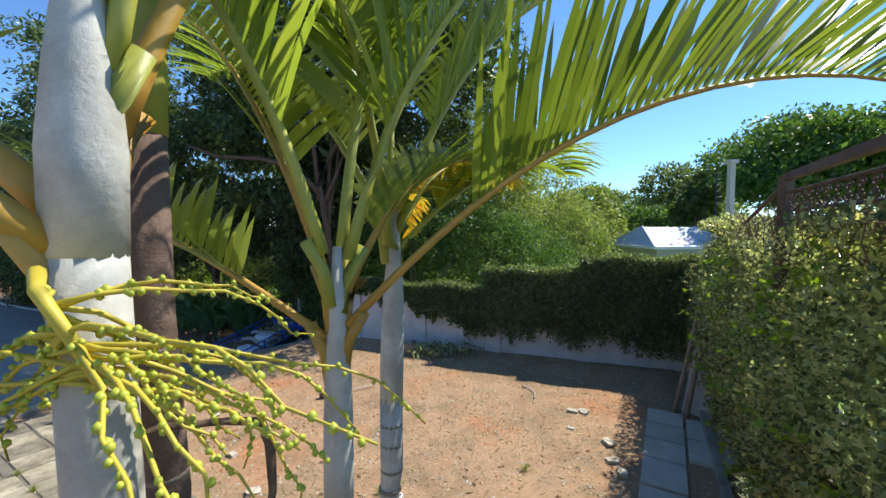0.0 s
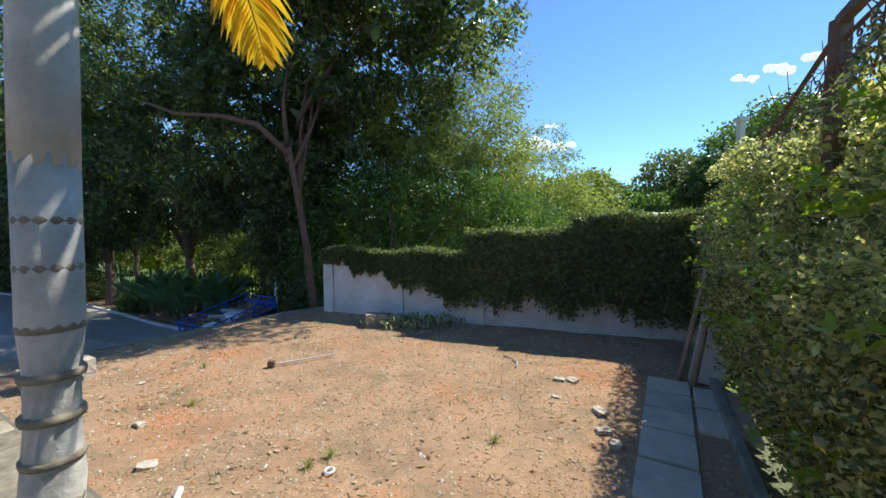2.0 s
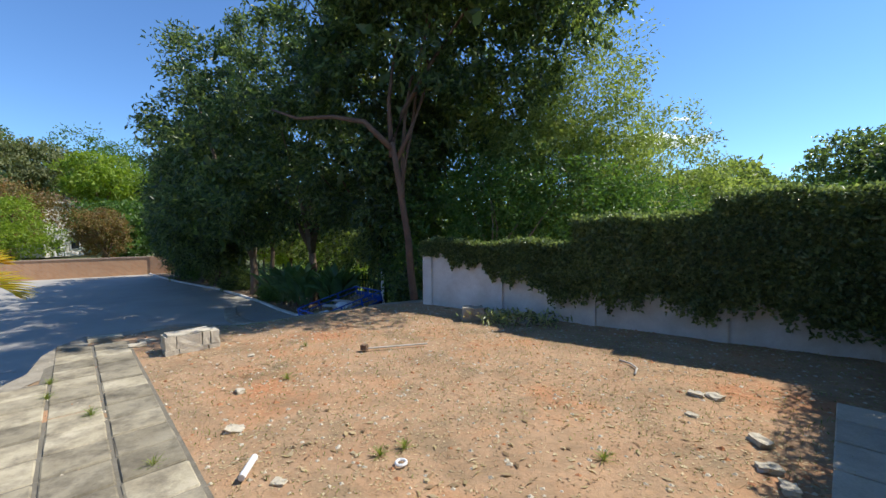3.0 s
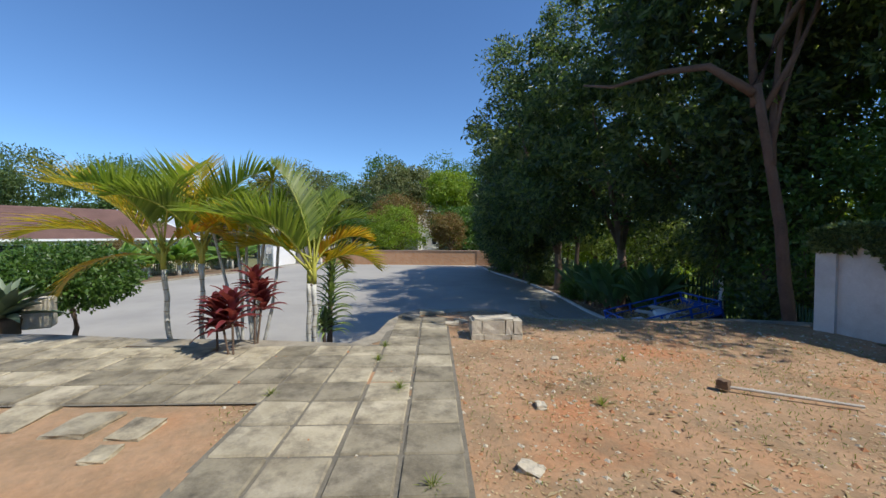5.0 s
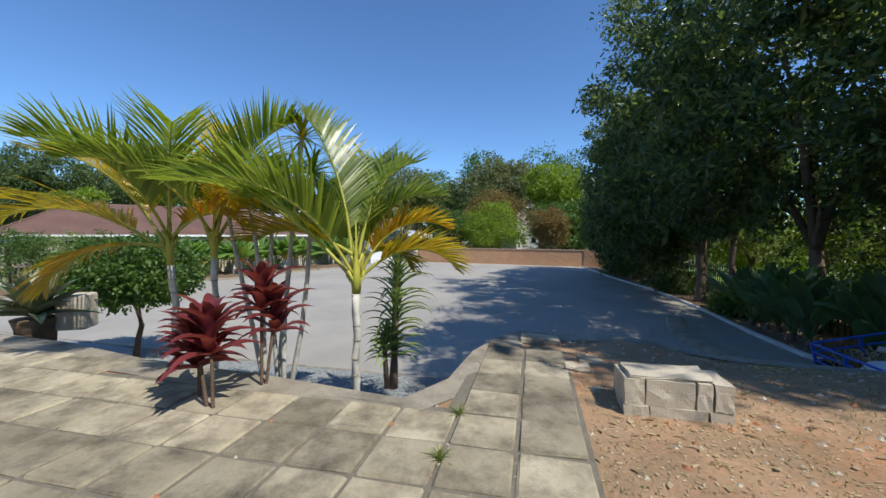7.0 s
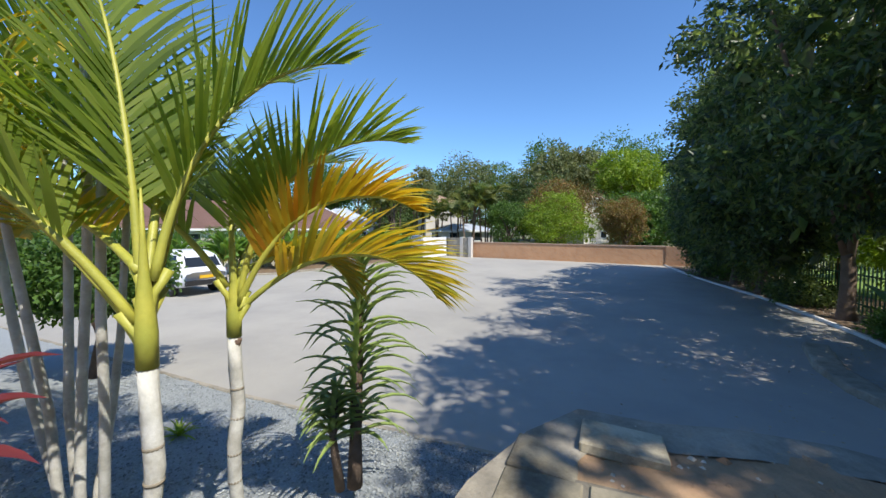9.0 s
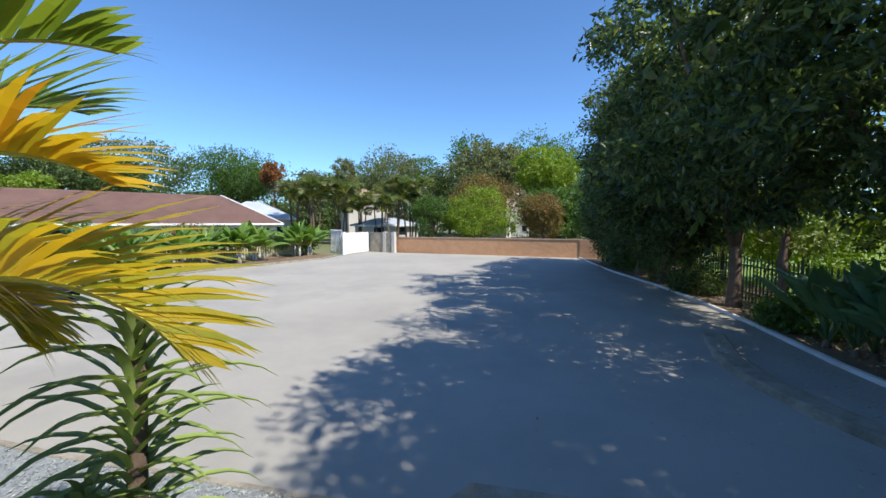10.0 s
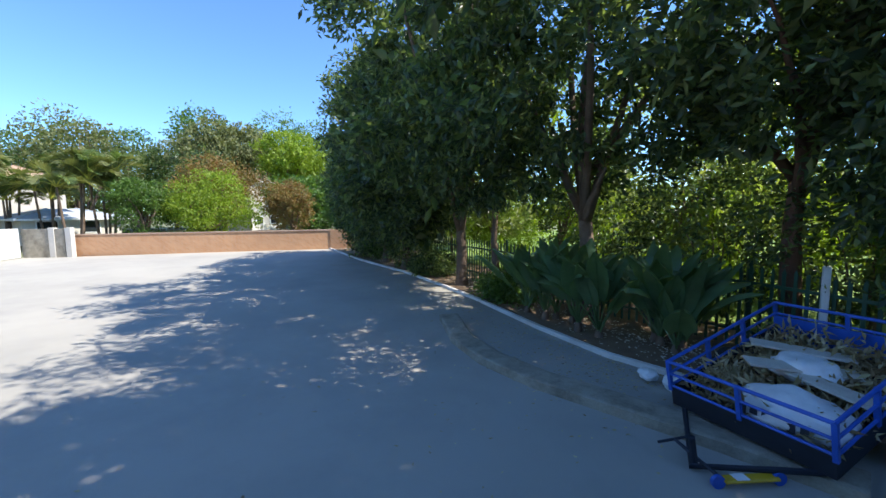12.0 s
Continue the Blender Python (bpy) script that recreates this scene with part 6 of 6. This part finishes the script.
# dry twigs tangled in the railing
rr = random.Random(31)
parts_ = []
for i in range(260):
    s = rr.uniform(-1.8, 4)
    a = rp(s, rr.uniform(2.75, 3.05)) + Vector((rr.uniform(-0.15, 0.15), rr.uniform(-0.1, 0.1), 0))
    b = a + Vector((rr.uniform(-0.18, 0.18), rr.uniform(-0.18, 0.18), rr.uniform(-0.05, 0.34)))
    m = a.lerp(b, 0.5) + Vector((rr.uniform(-0.06, 0.06), rr.uniform(-0.06, 0.06), rr.uniform(-0.05, 0.1)))
    parts_.append(tube([a, m, b], [0.005, 0.004, 0.002], 4, False))
tagged(put("dry_twigs", mesh("dry_twigs", *join(*parts_)), DEADSTEM), "tangle of dry brown vine twigs on the railing", "twigs", kind="stuff")
# fresh shoots standing out of the hedge
for i in range(64):
    s = rr.uniform(0.9, 7.6)
    z = rr.uniform(0.6, 2.9)
    p = HA + HD * s + HN_ * (hedge_off(s, z) + 0.02)
    t = thing("hedge_sprig", (p.x, p.y, z), "fresh yellow-green shoot growing out of the hedge", "sprig", "hedge sprigs")
    d = Vector((HN_.x, HN_.y, rr.uniform(-0.2, 0.5))).normalized() + HD.to_3d() * rr.uniform(-0.8, 0.8)
    L = rr.uniform(0.1, 0.3)
    pts = [d * L * q / 4 + Vector((0, 0, -0.03 * (q / 4) ** 2)) for q in range(5)]
    put("twig", mesh("twig", *tube(pts, [0.003, 0.003, 0.0025, 0.002, 0.001], 5)), PETIOLE_G, t)
    cc = np.array([pts[min(4, q // 3 + 1)] for q in range(12)])
    put("leaves", leaf_cloud("leaves", cc, np.tile(np.array(d), (12, 1)), 0.085, 0.042, np.random.default_rng(700 + i), 0.2), SPRIG, t)


def plank(a, b, w, th, mat, label, name="leaning_plank", round_=False):
    a, b = Vector(a), Vector(b)
    d = b - a
    if round_:
        me = mesh(name, *tube([(0, 0, d.length * q / 5) for q in range(6)], [w * (1 - 0.03 * q) for q in range(6)], 10), smooth=True)
    else:
        me = rounded(name, w, th, d.length, 0.006)
    ob = put(name, me, mat)
    ob.matrix_world = Matrix.Translation(a) @ d.to_track_quat("Z", "Y").to_matrix().to_4x4()
    return tagged(ob, label, "timber", "leaning timber")


plank((3.74, 5.85, 0.0), (4.66, 6.62, 2.1), 0.045, 0, TIMBER, "weathered round timber pole leaning on the hedge", "leaning_pole", True)
plank((3.72, 6.1, 0.0), (4.7, 6.85, 2.2), 0.036, 0, TIMBER, "darker round timber pole leaning on the hedge", "leaning_pole", True)
pb = plank((3.98, 5.95, 0.02), (4.4, 6.3, 0.98), 0.42, 0.03, PALEBOARD, "pale edge-on board leaning against the hedge", "leaning_board")

# neighbour's chimney pipe and electric fence mast over the hedge
ch = thing("vent_pipe", (8.05, 10.95, LOW), "cream square chimney pipe with a cap", "chimney")
put("shaft", mesh("shaft", *boxes([(-0.07, 0.07, -0.07, 0.07, 0, 6.0)])), PLASTER, ch)
put("cap", mesh("cap", *boxes([(-0.12, 0.12, -0.12, 0.12, 6.0, 6.1)])), PLASTER, ch)
em = thing("fence_mast", (8.3, 11.9, LOW), "thin electric fence mast with insulator arms", "mast")
put("mast", mesh("mast", *tube([(0, 0, 0), (0, 0, 5.9)], 0.02, 6)), DARKSTEEL, em)
for k in range(6):
    put("insulator", mesh("insulator", *tube([(0, 0, 5.85 - 0.18 * k), (0.14, 0, 5.87 - 0.18 * k)], 0.018, 6)), DARKSTEEL, em)

# ---------------------------------------------------------------- block pile, rubble, sticks
bp = thing("block_pile", (-4.78, 5.66, -0.02), "low pile of broken pale concrete blocks", "concrete blocks", turn=60.5)
rr = random.Random(4)
for j, (row, z) in enumerate((([0.18, 0.38, 0.16], -0.1), ([0.15, 0.33, 0.11, 0.13], 0.095))):
    x = 0.0
    for k, L in enumerate(row):
        ob = put("block", rounded("block", L - 0.012, 0.34, 0.19, 0.012, 0.006, j * 7 + k, 2), BLOCK, bp)
        ob.matrix_local = pose(x + L / 2, 0.17 + rr.uniform(-0.012, 0.012), z, 0, 0, rr.uniform(-2, 2))
        x += L
    if j:
        ob = put("mortar_cap", rounded("mortar_cap", 0.56, 0.3, 0.03, 0.01, 0.01, 9, 3), BLOCK, bp)
        ob.matrix_local = pose(0.32, 0.18, z + 0.185)
for i in range(34):
    u, v = rr.uniform(-0.75, 0.75), rr.uniform(-0.3, 0.3)
    p = Vector((-0.35, 9.2)) + WD * u + WN * v
    ob = put("rubble", rounded("rubble", rr.uniform(0.08, 0.28), rr.uniform(0.06, 0.2), rr.uniform(0.05, 0.14), 0.01, 0.014, i, 2), BLOCK if i % 3 else CONCRETE)
    ob.matrix_world = pose(p.x, p.y, ground_z(p.x, p.y) + 0.06 * max(0, 1 - abs(u) - abs(v)) - 0.01, rr.uniform(-20, 20), rr.uniform(-20, 20), rr.uniform(0, 180))
    tagged(ob, "broken masonry lump heaped by the wall", "rubble", "rubble heap")
ob = put("masonry_lump", rounded("masonry_lump", 0.42, 0.3, 0.26, 0.02, 0.02, 55, 3), CONCRETE)
ob.matrix_world = pose(-0.95, 9.05, 0, 0, 0, 20)
tagged(ob, "larger broken masonry block by the wall", "rubble")
rnd = np.random.default_rng(78)
c = np.c_[rnd.normal(-0.1, 0.4, 700), rnd.normal(9.0, 0.18, 700), rnd.uniform(0.02, 0.2, 700)]
tagged(put("cuttings", leaf_cloud("cuttings", c, np.zeros((700, 3)), 0.12, 0.04, rnd, 0.2), HEDGELEAF2), "wilted hedge cuttings on the rubble", "cuttings", kind="stuff")

stk = thing("mallet_stick", (-2.1, 6.63, 0.02), "long thin wooden stick with a dark head lying on dirt", "stick")
put("handle", mesh("handle", *tube([(0, 0, 0.02), (0.4, 0.24, 0.02), (0.82, 0.5, 0.015)], [0.014, 0.013, 0.012], 8)), PALEBOARD, stk)
put("head", rounded("head", 0.1, 0.07, 0.08, 0.015, 0.006, 3, 2), DEADSTEM, stk)
cs = put("curved_stick", mesh("curved_stick", *tube([(1.48, 7.1, 0.02), (1.6, 6.95, 0.03), (1.64, 6.78, 0.03), (1.58, 6.58, 0.02)], 0.013, 7), smooth=True), PALEBOARD)
tagged(cs, "short curved pale stick on dirt", "stick")
pp_ = thing("pipe_offcut", (-1.5, 3.62, 0.02), "white plastic pipe offcut lying on dirt", "pipe")
put("pipe_wall", mesh("pipe_wall", *tube([(0, 0, 0.025), (-0.1, 0.24, 0.025)], 0.025, 10)), WHITE, pp_)
pr = put("plastic_ring", mesh("plastic_ring", *tube([(-0.49 + 0.04 * math.cos(q * math.pi / 6), 4.13 + 0.04 * math.sin(q * math.pi / 6), 0.02) for q in range(13)], 0.012, 6, False)), WHITE)
tagged(pr, "small white plastic ring on dirt", "ring")
for i, (x, y, s) in enumerate([(-2.76, 4.93, 0.13), (-2.13, 4.2, 0.14), (2.27, 5.17, 0.16), (2.15, 4.77, 0.15), (2.26, 6.1, 0.16), (2.1, 6.13, 0.14), (2.18, 4.55, 0.16), (-3.58, 6.0, 0.11), (-5.65, 5.9, 0.2), (-5.2, 5.75, 0.1), (1.9, 5.6, 0.1), (-1.25, 3.7, 0.1)]):
    ob = put("stone", rounded("stone", s * 1.0, s * 0.65, s * 0.32, 0.01, s * 0.07, 90 + i, 2), BLOCK)
    ob.matrix_world = pose(x, y, ground_z(x, y) - 0.01, rr.uniform(-6, 6), rr.uniform(-6, 6), rr.uniform(0, 180))
    tagged(ob, "loose pale stone lying on the dirt", "stone", "loose stones")

# litter near the trailer
for i, (x, y, s) in enumerate([(-6.9, 12.5, 0.22), (-6.5, 12.9, 0.16), (-7.3, 12.6, 0.14), (-4.9, 11.4, 0.15), (-4.3, 11.3, 0.16)]):
    ob = sack(Vector((x, y, LOW + 0.1)), s, s * 0.8, s * 0.6, 20 + i, "crumpled pale plastic litter on the ground")
    tagged(ob, group="litter")


# ---------------------------------------------------------------- scattered small stuff
def scatter(name, n, region, mat, label, category, size, seed, lift=0.012, droop=0.0, wide=0.5, zf=ground_z, thin=1.0):
    rnd = np.random.default_rng(seed)
    pts = []
    while len(pts) < n:
        x, y = rnd.uniform(region[0], region[1]), rnd.uniform(region[2], region[3])
        gd = Vector((x, y)) - PO
        gu, gv = gd.dot(PU), gd.dot(PV)
        if gv > -0.04 and (gv < 1.75 or gu > -1.3) and gu > -6 or gu > 1.3 and gv > -1.2:
            continue
        if inside(YARD, x, y) and noise.noise((x * 0.8, y * 0.8, seed)) > rnd.uniform(-0.6, 0.35):
            pts.append((x, y, zf(x, y) + lift))
    pts = np.array(pts)
    up = np.zeros((n, 3))
    up[:, 2] = droop
    me = leaf_cloud(name, pts, up, size, size * wide, rnd, 0.0, 0.2, thin)
    if droop == 0:
        co = np.empty(len(me.vertices) * 3, dtype=np.float32)
        me.vertices.foreach_get("co", co)
        co = co.reshape(-1, 3)
        co[:, 2] = np.repeat(pts[:, 2], 4) + (co[:, 2] - np.repeat(pts[:, 2], 4)) * 0.12
        me.vertices.foreach_set("co", co.reshape(-1))
    return tagged(put(name, me, mat), label, category, kind="stuff")


scatter("leaf_litter", 20000, (-7, 5, 2.5, 10.5), STRAW, "dry leaf scraps strewn over the dirt", "leaf litter", 0.038, 1, 0.005, thin=0.9)
scatter("straw", 9000, (-7, 5, 2.5, 10.5), STRAW, "dry grass straw on the dirt", "straw", 0.07, 2, 0.004, wide=0.08)
scatter("dead_leaves", 1500, (-7, 5, 2.5, 10.5), DRYLEAF, "curled brown leaves lying on the dirt", "leaf litter", 0.085, 4, 0.01, thin=0.9)
scatter("weeds", 9000, (-7, 5, 2.5, 10.0), GRASS, "thin green weeds sprouting from dirt", "weeds", 0.035, 3, 0.0, 1.1, 0.2, thin=0.7)
for i, (x, y) in enumerate([(-0.7, 4.2), (-0.55, 4.35), (-2.5, 5.4), (-4.6, 4.2), (-5.1, 4.5), (-3.7, 4.05), (-2.3, 3.6), (-4.2, 3.0), (1.0, 4.6), (-3.1, 6.6)]):
    t = thing("weed_tuft", (x, y, ground_z(x, y)), "small green grass tuft in the dirt", "weed", "weed tufts")
    rosette(t, (0, 0, 0), 30, 0.13, 0.008, GRASS, 800 + i, 85, 20, 50, "blade_clump", joined=True, segs=4)


def pebbles(name, n, where, mat, label, smin, smax, seed, category="pebbles"):
    rnd = random.Random(seed)
    base = [Vector(v) for v in ((1, 0, 0), (-1, 0, 0), (0, 1, 0), (0, -1, 0), (0, 0, 0.8), (0, 0, -0.6))]
    tri_ = [(0, 2, 4), (2, 1, 4), (1, 3, 4), (3, 0, 4)]
    vs, fs = [], []
    for _ in range(n):
        p = where(rnd)
        if p is None:
            continue
        s = rnd.uniform(smin, smax)
        a = rnd.uniform(0, 6.3)
        ca, sa = math.cos(a) * s, math.sin(a) * s
        o = len(vs)
        for b in base:
            k = rnd.uniform(0.7, 1.2)
            vs.append((p[0] + (b.x * ca - b.y * sa) * k, p[1] + (b.x * sa + b.y * ca) * k * 0.8, p[2] + b.z * s * k * 0.7))
        fs += [tuple(o + i for i in f) for f in tri_]
    return tagged(put(name, mesh(name, vs, fs), mat), label, category, kind="stuff")


def on_gravel(rnd):
    t, q = rnd.uniform(0, 0.62), rnd.random()
    a, b = along(inner, t), along(outer, t)
    p = a.lerp(b, q)
    return p.x, p.y, -0.72 + (LOW + 0.76) * q + 0.012


def on_dirt(rnd):
    x, y = rnd.uniform(-7, 5), rnd.uniform(2.6, 10.4)
    return (x, y, ground_z(x, y)) if inside(YARD, x, y) else None


def on_verge(rnd):
    t = rnd.random()
    p = along(VERGE, t)
    return p.x + rnd.uniform(0.1, 1.6), p.y + rnd.uniform(0.2, 1.4), LOW + 0.06


pebbles("gravel_stones", 16000, on_gravel, PEBBLE, "loose pale grey gravel stones", 0.008, 0.022, 5, "gravel")
pebbles("dirt_clods", 6000, on_dirt, DIRT, "small clods and pebbles on the dirt", 0.006, 0.022, 6)
pebbles("pale_stones", 2600, on_dirt, BLOCK, "pale stone chips strewn over the dirt", 0.01, 0.032, 16)
pebbles("red_stones", 500, on_dirt, BRICKCHIP, "reddish brick chips strewn over the dirt", 0.015, 0.045, 17)
pebbles("verge_stones", 2500, on_verge, BLOCK, "small stones and scraps along the verge", 0.01, 0.03, 7)

rnd = np.random.default_rng(91)
c = []
for _ in range(2200):
    p = along(VERGE, rnd.uniform(0.05, 0.75))
    k = abs(rnd.normal()) * (0.9 if rnd.random() < 0.8 else 3.2)
    c.append((p.x - 0.42 * k + 0.05, p.y - 0.9 * k - 0.1, LOW + 0.008))
me = leaf_cloud("kerb_leaves", np.array(c), np.zeros((2200, 3)), 0.06, 0.035, rnd, 0.0)
co = np.empty(len(me.vertices) * 3, dtype=np.float32)
me.vertices.foreach_get("co", co)
co = co.reshape(-1, 3)
co[:, 2] = LOW + 0.008 + (co[:, 2] - LOW) * 0.1
me.vertices.foreach_set("co", co.reshape(-1))
tagged(put("kerb_leaves", me, DRYLEAF), "dry leaves drifted along the kerb", "leaf litter", kind="stuff")
# ---------------------------------------------------------------- paving
rr = random.Random(9)
PITCH = 0.428
slab_meshes = []
for k in range(6):
    me = rounded("paver", PITCH - 0.026, PITCH - 0.026, 0.06, 0.012, 0.004, k)
    me.materials.append(PAVER)
    slab_meshes.append(me)
paving = thing("paving", (0, 0, 0), "weathered square concrete pavers with grassy joints", "paving", kind="structure")
grid_turn = math.degrees(math.atan2(PU.y, PU.x))
cells = []
for j in range(0, 19):
    for i in range(-12, 5):
        u, v = (i + 0.5) * PITCH, (j + 0.5) * PITCH
        if j < 4 and i < 1 or j < 2 and i < 5 or j >= 4 and -3 <= i < (2 if j > 9 else 1):
            cells.append((u, v, i, j))
for u, v, i, j in cells:
    x, y = grid_xy(u, v)
    if x > -0.6 and y < 2.4:
        continue
    z = -0.02
    ob = new("paver", slab_meshes[(i * 3 + j * 5) % 6])
    ob.parent = paving
    ob.matrix_world = pose(x, y, z - 0.012 + rr.uniform(-0.004, 0.004), rr.uniform(-0.5, 0.5), rr.uniform(-0.5, 0.5), grid_turn + rr.uniform(-0.5, 0.5) + 90 * ((i + j) % 4))
base_v = []
for u, v in ((-5.2, -0.02), (2.16, -0.02), (2.16, 0.9), (0.5, 0.95), (0.5, 8.2), (-1.3, 8.2), (-1.3, 1.74), (-5.2, 1.74)):
    base_v.append((*grid_xy(u, v), 0.012))
put("joint_bed", mesh("joint_bed", base_v, [(0, 1, 2, 3, 6, 7), (3, 4, 5, 6)]), JOINT, paving)
for k, (u, v, sx, sy, z, tl) in enumerate([(2.3, 0.22, 0.4, 0.42, -0.05, 1), (2.6, 0.25, 0.34, 0.46, 0.03, 3), (2.3, 0.66, 0.36, 0.36, 0.0, 5), (1.95, -0.24, 0.26, 0.24, 0.0, 4)]):
    ob = put("paver", rounded("paver", sx, sy, 0.07, 0.01, 0.003, 40 + k), PAVER, paving)
    x, y = grid_xy(u, v)
    ob.matrix_world = pose(x, y, z - 0.05, tl, 3, grid_turn)
# broken slabs in the dirt by the paving
for k, (x, y, s) in enumerate([(-4.35, 1.7, 0.4), (-4.75, 1.2, 0.44), (-4.05, 2.05, 0.3), (-3.75, 1.9, 0.2), (-4.9, 0.7, 0.3), (-5.35, 0.4, 0.35)]):
    ob = put("broken_slab", rounded("broken_slab", s, s * 0.8, 0.05, 0.01, 0.008, 60 + k, 2), PAVER)
    ob.matrix_world = pose(x, y, -0.02, rr.uniform(-3, 3), rr.uniform(-3, 3), grid_turn + rr.uniform(-12, 12))
    tagged(ob, "broken sunken paving slab in the dirt", "slab", "broken slabs")
# slabs along the hedge
side = thing("side_path", (0, 0, 0), "grey concrete slabs of a side path by the hedge", "paving", kind="structure")
hx = Vector((0.5, 0.866))
hy = Vector((-0.866, 0.5))
ht = math.degrees(math.atan2(hx.y, hx.x))
for k, (s, o, L, wd) in enumerate([(1.62, 0.78, 0.46, 0.5), (1.12, 0.78, 0.5, 0.5), (0.6, 0.78, 0.52, 0.5), (0.02, 0.78, 0.6, 0.5), (-0.62, 0.78, 0.6, 0.5), (1.42, 0.24, 0.62, 0.54), (0.78, 0.24, 0.6, 0.54)]):
    p = Vector((3.05, 4.35)) + hx * (s - 0.1) + hy * (o - 0.36)
    ob = put("slab", rounded("slab", L - 0.015, wd - 0.015, 0.07, 0.008, 0.002, 80 + k), SLAB, side)
    ob.matrix_world = pose(p.x, p.y, -0.03 + rr.uniform(-0.006, 0.006), rr.uniform(-0.8, 0.8), rr.uniform(-0.8, 0.8), ht)
